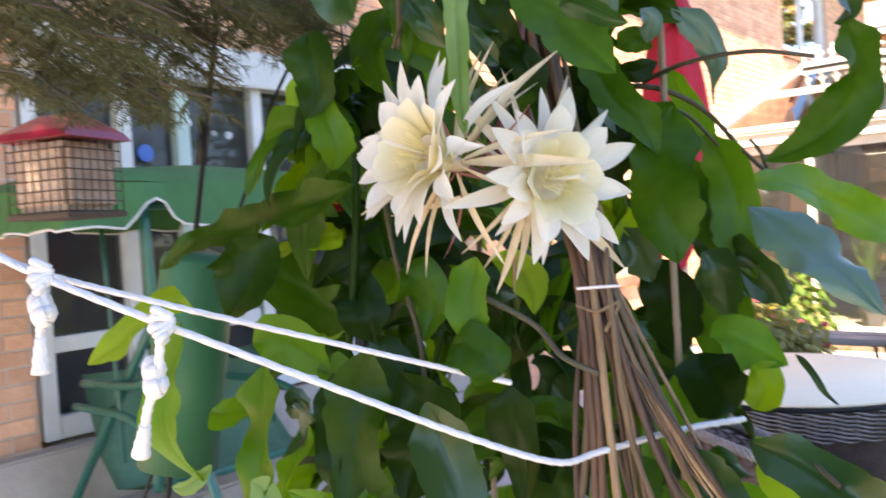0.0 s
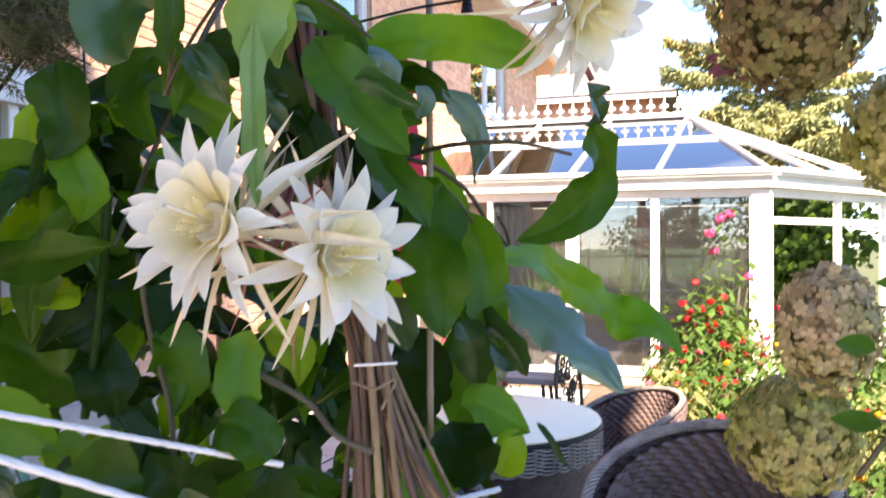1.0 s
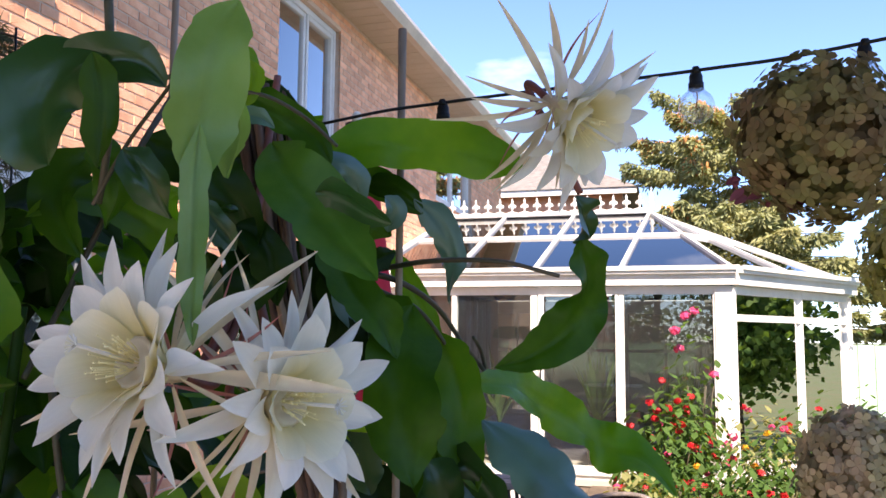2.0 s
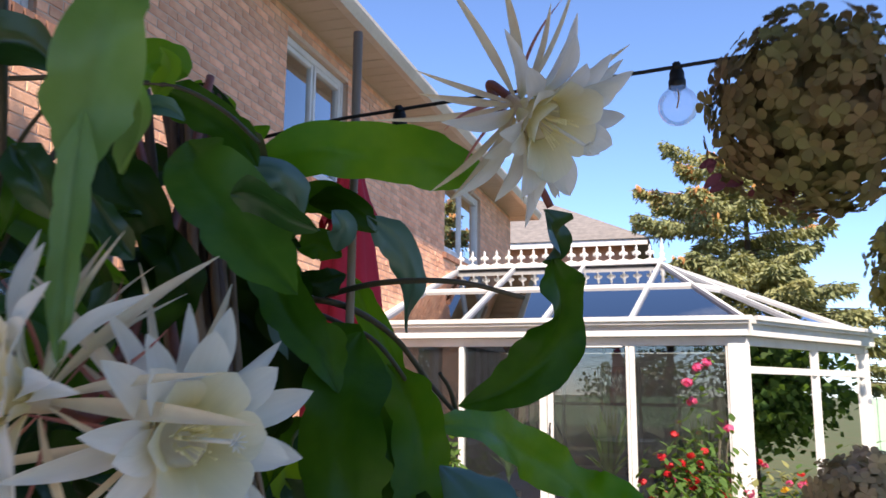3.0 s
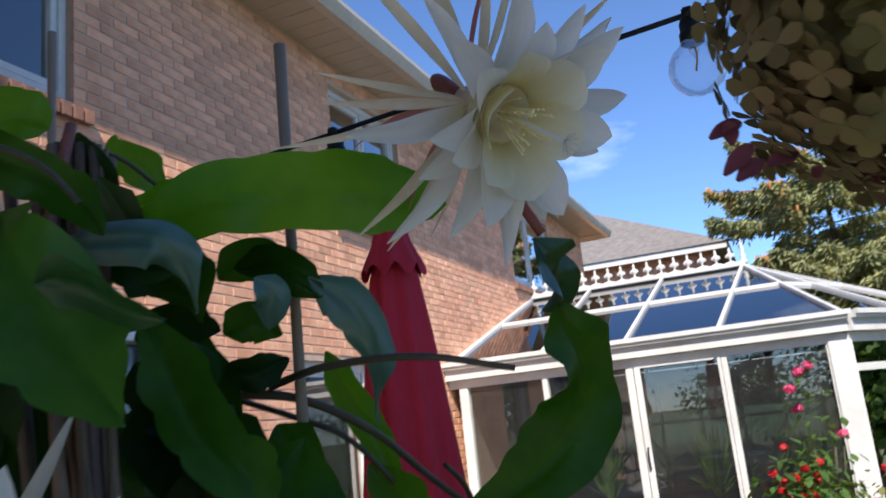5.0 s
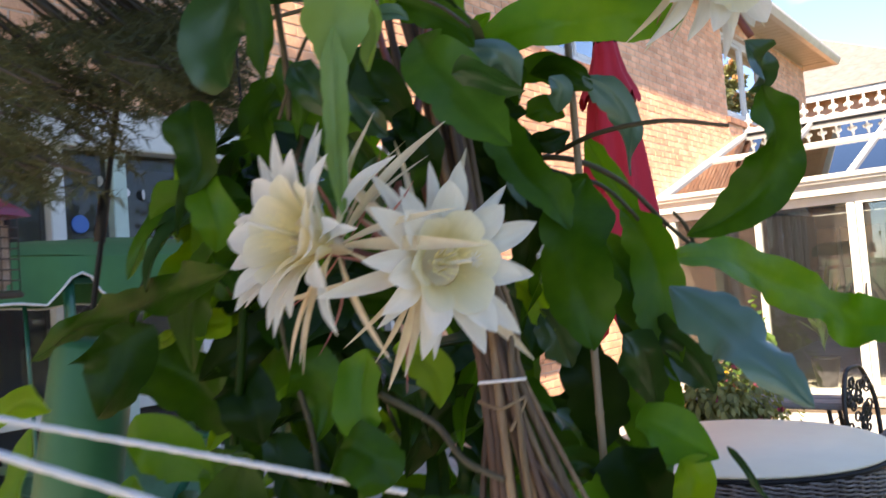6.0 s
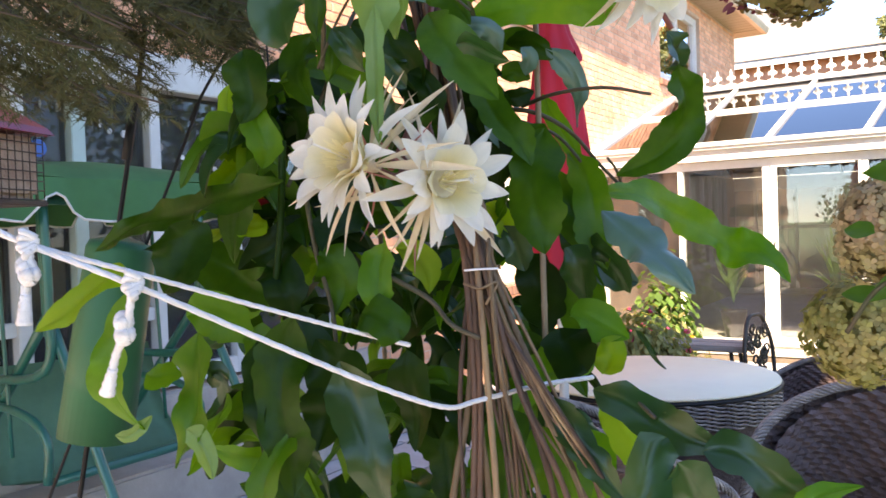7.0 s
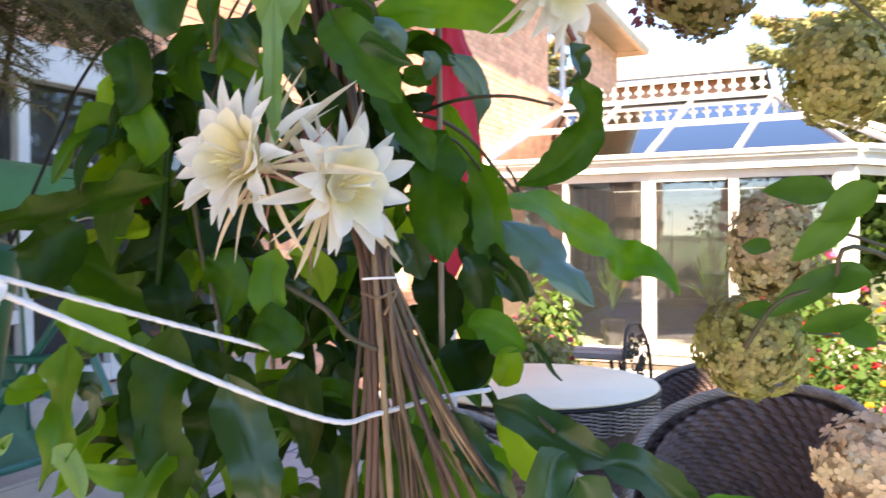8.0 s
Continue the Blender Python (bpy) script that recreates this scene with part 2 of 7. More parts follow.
M_SEPALPINK = mat("sepal_pink", (0.52, 0.25, 0.20), (0.42, 0.14, 0.13), 18, 0.55, leaf=0.25, leaf_tint=(1.1, 0.9, 0.9))
M_STAMEN = mat("stamen", (0.90, 0.82, 0.50), (0.86, 0.74, 0.36), 30, 0.7)
M_HYD = mat("hydrangea_green", (0.36, 0.37, 0.10), (0.40, 0.33, 0.15), 12, 0.7, leaf=0.35, leaf_tint=(1.3, 1.25, 0.9), vary=0.25)
# olive-pink head seen against the sky, its shaded side put into the colour
M_HYDBACKLIT = mat("hydrangea_pink", (0.19, 0.185, 0.07), (0.21, 0.145, 0.08), 30, 0.8, leaf=0.35, leaf_tint=(1.2, 1.0, 0.9), spec=0.1, vary=0.22)
M_HYDPEACH = mat("hydrangea_peach", (0.72, 0.52, 0.38), (0.62, 0.56, 0.36), 14, 0.7, leaf=0.3, leaf_tint=(1.1, 1.0, 0.9), vary=0.12)
M_MAGENTA = mat("magenta_floret", (0.22, 0.06, 0.10), (0.17, 0.06, 0.08), 30, 0.8, leaf=0.2, leaf_tint=(1.2, 0.9, 0.9), spec=0.1, vary=0.2)
M_HYDBLUSH = mat("hydrangea_blush", (0.41, 0.38, 0.18), (0.48, 0.35, 0.24), 14, 0.7, leaf=0.35, leaf_tint=(1.2, 1.1, 0.9), vary=0.25)
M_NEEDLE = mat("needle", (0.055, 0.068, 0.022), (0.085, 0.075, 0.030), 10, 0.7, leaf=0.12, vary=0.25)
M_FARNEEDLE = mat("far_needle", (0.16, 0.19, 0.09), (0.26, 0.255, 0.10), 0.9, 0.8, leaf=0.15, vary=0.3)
M_CONE = mat("cone", (0.52, 0.25, 0.08), (0.40, 0.18, 0.06), 4, 0.8, vary=0.25)
M_BARK = mat("bark", (0.09, 0.065, 0.05), (0.05, 0.04, 0.03), 6, 0.95, 0.8, 40, stretch=(1, 1, 0.3))
M_BUSH = mat("bush_leaf", (0.045, 0.10, 0.022), (0.08, 0.14, 0.035), 3, 0.7, spec=0.15, leaf=0.3, vary=0.3)
M_BUSHPALE = mat("bush_leaf_pale", (0.17, 0.20, 0.075), (0.24, 0.23, 0.10), 3, 0.7, spec=0.15, leaf=0.3, vary=0.3)
M_AUTUMN = mat("autumn_leaf", (0.24, 0.17, 0.03), (0.30, 0.12, 0.02), 2, 0.7, leaf=0.35, vary=0.3)
M_FRED = mat("red_flower", (0.62, 0.015, 0.02), (0.5, 0.01, 0.02), 9, 0.6, leaf=0.3, leaf_tint=(1.2, 1, 1), vary=0.15)
M_FPINK = mat("pink_flower", (0.72, 0.10, 0.22), (0.6, 0.06, 0.2), 9, 0.6, leaf=0.3, leaf_tint=(1.2, 1, 1), vary=0.2)
M_FYELLOW = mat("yellow_flower", (0.75, 0.45, 0.02), (0.7, 0.3, 0.02), 9, 0.6, leaf=0.3, leaf_tint=(1.2, 1.1, 1), vary=0.2)
M_MINT = mat("mint_paint", (0.42, 0.62, 0.45), (0.36, 0.54, 0.40), 2, 0.7, 0.1, 30)
M_TERRA = mat("terracotta", (0.40, 0.17, 0.08), (0.3, 0.13, 0.07), 6, 0.85, 0.2, 60)
M_BLUE = mat("blue_sticker", (0.02, 0.12, 0.42), (0.03, 0.14, 0.46), 5, 0.4)
M_STICKER = mat("white_sticker", (0.75, 0.75, 0.75), (0.6, 0.6, 0.6), 20, 0.6)
M_CURTAIN = mat("dark_red_cloth", (0.16, 0.02, 0.025), (0.11, 0.015, 0.02), 6, 0.9)
M_SAGEPAINT = mat("sage_frame", (0.50, 0.62, 0.56), (0.42, 0.54, 0.49), 4, 0.4)
M_BULB = glass("bulb_glass", (0.97, 0.98, 1.0), gloss=0.4, clear=0.97, ior=1.3, milky=0.09)
M_FILAMENT = mat("filament", (0.45, 0.2, 0.06), None, 10, 0.4)


# ---- mesh tools ----
def finish(name, bm, material, parent=None, label="", smooth=True):
    me = bpy.data.meshes.new(name)
    bm.normal_update()
    bm.to_mesh(me)
    bm.free()
    if smooth:
        me.polygons.foreach_set("use_smooth", [True] * len(me.polygons))
    me.materials.append(material)
    ob = new(name, me)
    if parent:
        ob.parent = parent
    if label:
        tagged(ob, label)
    return ob


def part(name, bm, material, parent, label="", smooth=True):
    return finish(name, bm, material, parent, label, smooth)


def raw(name, verts, faces, material, parent=None, smooth=False):
    me = bpy.data.meshes.new(name)
    me.from_pydata(verts, [], faces)
    if smooth:
        me.polygons.foreach_set("use_smooth", [True] * len(me.polygons))
    me.materials.append(material)
    ob = new(name, me)
    if parent:
        ob.parent = parent
    return ob


def thing(name, label, category, at=(0, 0, 0), group="", kind=""):
    ob = new(name)
    ob.empty_display_size = 0.05
    ob.matrix_basis = Matrix.Translation(at)
    return tagged(ob, label, category, group, kind)


def block(bm, lo, hi, bevel=0.0):
    """An upright box between two corners, its edges eased."""
    lo, hi = Vector(lo), Vector(hi)
    r = bmesh.ops.create_cube(bm, size=1, matrix=Matrix.LocRotScale((lo + hi) / 2, None, hi - lo))
    if bevel:
        es = {e for v in r["verts"] for e in v.link_edges}
        bmesh.ops.bevel(bm, geom=list(es), offset=bevel, segments=2, affect="EDGES")
    return bm


def boxpart(name, lo, hi, material, parent, label="", bevel=0.004):
    return part(name, block(bmesh.new(), lo, hi, bevel), material, parent, label, False)


def beam(bm, a, b, w, h, up=(0, 0, 1)):
    """A rectangular bar from a to b, w wide and h deep."""
    a, b = Vector(a), Vector(b)
    t = (b - a).normalized()
    side = t.cross(Vector(up)).normalized()
    top = side.cross(t)
    vs = [bm.verts.new(p + side * (sx * w / 2) + top * (sz * h / 2)) for p in (a, b) for sx, sz in ((-1, -1), (1, -1), (1, 1), (-1, 1))]
    for f in ((0, 3, 2, 1), (4, 5, 6, 7), (0, 1, 5, 4), (1, 2, 6, 5), (2, 3, 7, 6), (3, 0, 4, 7)):
        bm.faces.new([vs[i] for i in f])
    return bm


def curve_points(pts, n):
    """Points along a smooth curve through pts."""
    p = [Vector(q) for q in pts]
    if len(p) == 2:
        return [p[0].lerp(p[1], i / (n - 1)) for i in range(n)]
    p = [p[0] * 2 - p[1]] + p + [p[-1] * 2 - p[-2]]
    out = []
    for i in range(n):
        u = i / (n - 1) * (len(p) - 3)
        k = min(int(u), len(p) - 4)
        t = u - k
        a, b, c, d = p[k:k + 4]
        out.append(0.5 * (2 * b + (c - a) * t + (2 * a - 5 * b + 4 * c - d) * t * t + (3 * b - a - 3 * c + d) * t ** 3))
    return out


def tube(bm, pts, radius, sides=8, n=0, taper=1.0, lumps=0.0):
    """A round tube along a smooth curve."""
    line = curve_points(pts, n or max(2, 5 * (len(pts) - 1)))
    rings, side = [], None
    for i, p in enumerate(line):
        t = (line[min(i + 1, len(line) - 1)] - line[max(i - 1, 0)]).normalized()
        if side is None:
            side = t.orthogonal().normalized()
        side = (side - t * side.dot(t)).normalized()
        up = t.cross(side)
        r = radius * (1 + (taper - 1) * i / (len(line) - 1)) * (1 + lumps * math.sin(i * 2.4))
        rings.append([bm.verts.new(p + (side * math.cos(6.28319 * k / sides) + up * math.sin(6.28319 * k / sides)) * r) for k in range(sides)])
    for a, b in zip(rings, rings[1:]):
        for k in range(sides):
            bm.faces.new((a[k], a[(k + 1) % sides], b[(k + 1) % sides], b[k]))
    bm.faces.new(rings[0][::-1])
    bm.faces.new(rings[-1])
    return bm


def lathe(bm, profile, at=(0, 0, 0), sides=20, close=True):
    """Turns (radius, height) pairs about the upright axis through at."""
    at = Vector(at)
    rings = [[bm.verts.new(at + Vector((r * math.cos(6.28319 * k / sides), r * math.sin(6.28319 * k / sides), z))) for k in range(sides)] for r, z in profile]
    for a, b in zip(rings, rings[1:]):
        for k in range(sides):
            bm.faces.new((a[k], a[(k + 1) % sides], b[(k + 1) % sides], b[k]))
    if close:
        bm.faces.new(rings[0][::-1])
        bm.faces.new(rings[-1])
    return bm


def walls_round(bm, x0, x1, ys, zs, holes):
    """A wall slab between x0 and x1 with rectangular holes (y0, y1, z0, z1) right through it."""
    yy = sorted({*ys, *(h[0] for h in holes), *(h[1] for h in holes)})
    zz = sorted({*zs, *(h[2] for h in holes), *(h[3] for h in holes)})
    for y0, y1 in zip(yy, yy[1:]):
        for z0, z1 in zip(zz, zz[1:]):
            cy, cz = (y0 + y1) / 2, (z0 + z1) / 2
            if not any(h[0] < cy < h[1] and h[2] < cz < h[3] for h in holes):
                block(bm, (x0, y0, z0), (x1, y1, z1))
    return bm


# ---- ground ----
bm = bmesh.new()
bmesh.ops.create_grid(bm, x_segments=40, y_segments=40, size=400)
for v in bm.verts:
    v.co.z = -0.03
tagged(finish("ground", bm, M_GRASS), "lawn running out to the hedges", "ground", kind="structure")
patio = tagged(finish("patio", block(block(bmesh.new(), (-3.5, -4, -0.025), (0.6, 4.6, -0.012)), (-3.5, 4.6, -0.025), (-0.97, 8.47, -0.012)), M_SOIL, smooth=False), "sandy bed under grey patio slabs", "patio", kind="structure")

# ---- house ----
XW = -3.53          # face of the brickwork
HOUSE_END = 15.98
SOFFIT = 5.04
HOLES = [(2.15, 3.43, 3.60, 4.82), (6.36, 7.76, 3.56, 4.82), (11.40, 13.55, 3.56, 4.82), (1.27, 4.05, 0.58, 2.36), (5.55, 6.75, 0.9, 2.2)]
house = thing("brick_house", "two-storey brown brick house with white windows and beige soffit", "house", (XW, 8, 0), kind="structure")
house.rotation_euler.z = -0.012
OFF = Matrix.Translation((-XW, -8, 0))


def on_house(ob):
    ob.matrix_parent_inverse = OFF
    return ob


wall = on_house(part("wall", walls_round(bmesh.new(), XW - 0.30, XW - 0.005, (-6, HOUSE_END), (0, SOFFIT + 0.1), HOLES), M_MORTAR, house, "brown brick wall with pale recessed mortar", False))
bm = bmesh.new()
block(bm, (XW - 9, HOUSE_END - 0.25, 0), (XW - 0.3, HOUSE_END, SOFFIT + 0.1))
block(bm, (XW - 9, -6, 0), (XW - 0.3, -5.75, SOFFIT + 0.1))
block(bm, (XW - 9.2, -6, 0), (XW - 9, HOUSE_END, SOFFIT + 0.1))
on_house(part("end_wall", bm, M_MORTAR, house, "", False))
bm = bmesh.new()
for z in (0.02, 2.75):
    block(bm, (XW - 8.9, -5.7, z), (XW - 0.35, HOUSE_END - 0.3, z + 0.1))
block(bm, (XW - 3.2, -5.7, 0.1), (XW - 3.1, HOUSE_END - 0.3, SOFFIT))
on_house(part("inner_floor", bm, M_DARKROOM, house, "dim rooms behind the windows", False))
# eaves: boarded soffit, gutter, roof slope
OUT = 0.50
on_house(part("soffit", block(bmesh.new(), (XW - 0.3, -6.3, SOFFIT), (XW + OUT - 0.06, HOUSE_END + 0.42, SOFFIT + 0.02)), M_SOFFIT, house, "beige ribbed metal soffit", False))
bm = bmesh.new()
for k in range(110):
    y = -6 + k * 0.205
    if y < HOUSE_END + 0.4:
        block(bm, (XW, y, SOFFIT - 0.004), (XW + OUT - 0.07, y + 0.012, SOFFIT - 0.0005))
on_house(part("soffit_ribbing", bm, M_SOFFIT, house, "", False))
bm = bmesh.new()
prof = ((OUT - 0.06, -0.035), (OUT + 0.02, -0.035), (OUT + 0.05, 0.02), (OUT + 0.07, 0.06), (OUT + 0.07, 0.10), (OUT + 0.058, 0.10), (OUT + 0.058, 0.065), (OUT - 0.04, -0.02))
ends = []
for y in (-6.3, HOUSE_END + 0.45):
    ends.append([bm.verts.new((XW + a, y, SOFFIT + 0.03 + b)) for a, b in prof])
for k in range(len(prof)):
    bm.faces.new((ends[0][k], ends[0][(k + 1) % len(prof)], ends[1][(k + 1) % len(prof)], ends[1][k]))
bm.faces.new(ends[0][::-1])
bm.faces.new(ends[1])
on_house(part("gutter", bm, M_GUTTER, house, "beige metal gutter", False))
on_house(part("end_fascia", block(bmesh.new(), (XW - 9, HOUSE_END + 0.42, SOFFIT - 0.01), (XW + OUT + 0.02, HOUSE_END + 0.45, SOFFIT + 0.13)), M_GUTTER, house, "", False))
on_house(part("end_soffit", block(bmesh.new(), (XW - 9, HOUSE_END, SOFFIT - 0.004), (XW + OUT - 0.06, HOUSE_END + 0.42, SOFFIT - 0.001)), M_SOFFIT, house, "", False))
vs = [(XW + OUT + 0.04, -6.3, 5.2), (XW + OUT + 0.04, 16.45, 5.2), (XW - 4.4, 12.0, 7.6), (XW - 4.4, -2, 7.6), (XW - 9.3, -6.3, 5.2), (XW - 9.3, 16.45, 5.2)]
on_house(raw("roof", vs, [(0, 1, 2, 3), (1, 5, 2), (5, 4, 3, 2), (4, 0, 3)], M_SHINGLE, house))


def window(name, y0, y1, z0, z1, sashes, label, parent, sill=True):
    """A white window in the house wall with its own frame, sashes, panes and brick sill."""
    x = XW - 0.09
    fr = bmesh.new()
    for a, b in (((y0, z0), (y0 + 0.06, z1)), ((y1 - 0.06, z0), (y1, z1)), ((y0 + 0.06, z1 - 0.07), (y1 - 0.06, z1)), ((y0 + 0.06, z0), (y1 - 0.06, z0 + 0.07))):
        block(fr, (x - 0.06, a[0], a[1]), (x + 0.03, b[0], b[1]), 0.006)
    w = on_house(part(name, fr, M_WHITE, parent, label, False))
    step = (y1 - y0 - 0.12) / sashes
    for k in range(sashes):
        a, b = y0 + 0.06 + k * step, y0 + 0.06 + (k + 1) * step
        sb = bmesh.new()
        for p, q in (((a, z0 + 0.07), (a + 0.05, z1 - 0.07)), ((b - 0.05, z0 + 0.07), (b, z1 - 0.07)), ((a + 0.05, z1 - 0.12), (b - 0.05, z1 - 0.07)), ((a + 0.05, z0 + 0.07), (b - 0.05, z0 + 0.12))):
            block(sb, (x - 0.05, p[0] + 0.002, p[1]), (x + 0.012 + 0.012 * (k % 2), q[0] - 0.002, q[1]), 0.004)
        part("sash", sb, M_WHITE, w, "", False)
        pane = part("pane", block(bmesh.new(), (x - 0.022, a + 0.045, z0 + 0.115), (x - 0.014, b - 0.045, z1 - 0.115)), M_SKYGLASS, w, "", False)
        pane.visible_shadow = False
    cur = bmesh.new()
    n = 40
    top = [cur.verts.new((x - 0.25 + 0.02 * math.sin(i * 1.9), y0 + (y1 - y0) * i / n, z1)) for i in range(n + 1)]
    low = [cur.verts.new((x - 0.25 + 0.03 * math.sin(i * 1.9 + 0.3), y0 + (y1 - y0) * i / n, z0 + 0.3 * (z1 - z0))) for i in range(n + 1)]
    for i in range(n):
        cur.faces.new((top[i], top[i + 1], low[i + 1], low[i]))
    part("blind", cur, M_STICKER, w, "pale half-drawn blind")
    if sill:
        ws = on_house(part("window_sill", block(bmesh.new(), (XW - 0.05, y0 - 0.07, z0 - 0.095), (XW + 0.03, y1 + 0.07, z0 - 0.045)), M_MORTAR, parent, "sloping brick sill", False))
        count = round((y1 - y0 + 0.16) / 0.082)
        for k in range(count):
            a = y0 - 0.08 + k * 0.082
            sb = block(bmesh.new(), (XW - 0.05, a, z0 - 0.10), (XW + 0.055, a + 0.072, z0 - 0.012), 0.005)
            for v in sb.verts:
                v.co.z -= max(0, v.co.x - XW + 0.05) * 0.22
            part("brick", sb, M_SILL, ws, "", False)
    return w


window("window_1", *HOLES[0], 2, "white two-sash upstairs window reflecting the sky", house)
window("window_2", *HOLES[1], 2, "white upstairs window close under the soffit", house)
window("window_3", *HOLES[2], 2, "white upstairs window near the corner of the house", house)
window("window_4", *HOLES[4], 1, "white ground-floor window beside the parasol", house)

# ground-floor glazed front with door, header board and step
x = XW - 0.05
FY = (1.29, 1.76, 2.09, 2.53, 3.10, 4.05)
front = on_house(part("glazed_front", block(bmesh.new(), (x - 0.06, FY[0], 2.235), (x + 0.10, FY[5], 2.43), 0.006), M_WHITE, house, "white-framed glazed garden front with dark panes", False))
for k, y in enumerate(FY):
    if k == 2:
        boxpart("post", (x - 0.06, y - 0.055, 0.60), (x + 0.045, y + 0.02, 2.235), M_SAGEPAINT, front, "pale sage post")
    elif 0 < k < 5:
        boxpart("post", (x - 0.06, y - 0.035, 0.60), (x + 0.045, y + 0.035, 2.235), M_WHITE, front)
boxpart("post", (x - 0.06, FY[0], 0.60), (x + 0.045, FY[0] + 0.07, 2.235), M_WHITE, front)
boxpart("post", (x - 0.06, FY[5] - 0.07, 0.60), (x + 0.045, FY[5], 2.235), M_WHITE, front)
boxpart("bottom_rail", (x - 0.06, FY[0] + 0.07, 0.60), (x + 0.04, FY[5] - 0.07, 0.70), M_WHITE, front)
for a, b in ((1.36, 1.725), (2.11, 2.495)):
    boxpart("cross_rail", (x - 0.05, a, 0.98), (x + 0.03, b, 1.05), M_WHITE, front)
for a, b in zip(FY, FY[1:]):
    pane = boxpart("pane", (x - 0.02, a + 0.02, 0.70), (x - 0.012, b - 0.02, 2.235), M_DARKGLASS, front, "", 0)
    pane.visible_shadow = False
boxpart("curtain", (x - 0.22, 1.80, 0.65), (x - 0.19, 2.06, 2.2), M_CURTAIN, front, "dark red curtain behind the glass")
for k in range(16):
    y, z = 1.85 + (k * 0.618 % 1) * 1.6, 1.72 + (k * 0.377 % 1) * 0.42
    s = lathe(bmesh.new(), ((0.004, 0), (0.016 + 0.006 * (k % 3), 0), (0.012, 0.002)), sides=7)
    s.transform(pose(x - 0.004, y, z, 0, 90, 20 * k))
    part("sticker", s, M_STICKER, front, "white snowflake sticker", False)
s = lathe(bmesh.new(), ((0.01, 0), (0.044, 0), (0.042, 0.003)), sides=20)
s.transform(pose(x - 0.002, 1.885, 1.88, 0, 90, 0))
part("sticker", s, M_BLUE, front, "round blue sticker", False)
on_house(part("step", block(block(bmesh.new(), (XW, 0.9, 0), (XW + 0.38, 4.4, 0.30), 0.015), (XW, 0.9, 0.30), (XW + 0.1, 4.4, 0.58), 0.01), M_CONCRETE, house, "worn concrete step under the glazed front", False))

# neighbour's roof beyond the conservatory
nb = thing("neighbour_house", "neighbouring house with grey shingle roof and white fascia", "house", (-7, 26, 0))
inv = Matrix.Translation((7, -26, 0))
for name, ob in (("wall", part("wall", block(bmesh.new(), (-14, 22.6, 0), (-1.35, 32, 5.5)), M_BRICK, nb, "red-brown brick wall", False)),
                 ("fascia", part("fascia", block(bmesh.new(), (-14.4, 22.2, 5.46), (-0.95, 22.3, 5.62)), M_WHITE, nb, "white fascia", False)),
                 ("roof", raw("roof", [(-14.4, 22.15, 5.63), (-0.9, 22.15, 5.63), (-5.2, 27, 8.2), (-10.5, 27, 8.2), (-0.9, 32.4, 5.63), (-14.4, 32.4, 5.63)], [(0, 1, 2, 3), (1, 4, 2), (4, 5, 3, 2), (5, 0, 3), (0, 5, 4, 1)], M_SHINGLE, nb))):
    ob.matrix_parent_inverse = inv

# ---- conservatory ----
CY, RIDGE = 8.576, 3.35
cons = thing("conservatory", "white Victorian conservatory with blue reflecting glass roof", "conservatory", (-1.5, CY, 0), kind="structure")
CINV = Matrix.Translation((1.5, -CY, 0))


def cpart(name, bm, material, label="", smooth=False):
    ob = part(name, bm, material, cons, label, smooth)
    ob.matrix_parent_inverse = CINV
    return ob


PLAN = [Vector((XW, CY)), Vector((0.45, CY)), Vector((1.93, 10.75)), Vector((1.93, 13.4)), Vector((0.45, 15.55)), Vector((XW, 15.55))]
APEX = Vector((-0.39, 12.08, RIDGE))


def v3(p, z):
    return Vector((p[0], p[1], z))


def rail(a, b, z0, z1, thick, name, material=M_WHITE, label="", out=0.0):
    """A level bar of rectangular section between two plan points."""
    a, b = Vector(a), Vector(b)
    t = (b - a).normalized()
    nrm = Vector((t.y, -t.x)) * out
    bm = bmesh.new()
    beam(bm, v3(a + nrm, (z0 + z1) / 2), v3(b + nrm, (z0 + z1) / 2), thick, z1 - z0)
    return cpart(name, bm, material, label)


# added panel: hides the brick so the left bays look dark
cpart("dark_lining", block(bmesh.new(), (XW + 0.13, CY + 0.12, 0.06), (XW + 0.16, 15.4, 2.2)), M_DIMPANEL, "dark taupe panel added to dim the left bays")
cpart("floor_slab", block(bmesh.new(), (XW, CY - 0.1, 0), (2.2, 15.5, 0.06)), M_CONCRETE, "concrete floor slab")
for i in range(5):
    a, b = PLAN[i], PLAN[i + 1]
    t = (b - a).normalized()
    rail(a, b, 1.975, 2.06, 0.09, "head_rail")
    rail(a, b, 0.06, 0.16, 0.09, "bottom_rail")
    # box gutter with a stepped face
    g = bmesh.new()
    nrm = Vector((t.y, -t.x))
    ext = 0.05 if i else 0.0
    beam(g, v3(a + nrm * 0.10 - t * ext, 2.215), v3(b + nrm * 0.10 + t * 0.06, 2.215), 0.17, 0.07)
    beam(g, v3(a + nrm * 0.08 - t * ext, 2.125), v3(b + nrm * 0.08 + t * 0.045, 2.125), 0.11, 0.12)
    beam(g, v3(a + nrm * 0.195 - t * ext, 2.235), v3(b + nrm * 0.195 + t * 0.09, 2.235), 0.03, 0.045)
    cpart("eaves_gutter", g, M_WHITE, "white moulded eaves gutter")
XS = [-3.36, -2.44, -1.55, -0.63]
for k, px in enumerate(XS):
    w = 0.10 if k == 0 else 0.075 if k == 2 else 0.055
    cpart("post", block(bmesh.new(), (px - w / 2, CY - 0.05, 0.06), (px + w / 2, CY + 0.05, 2.04), 0.006), M_WHITE)
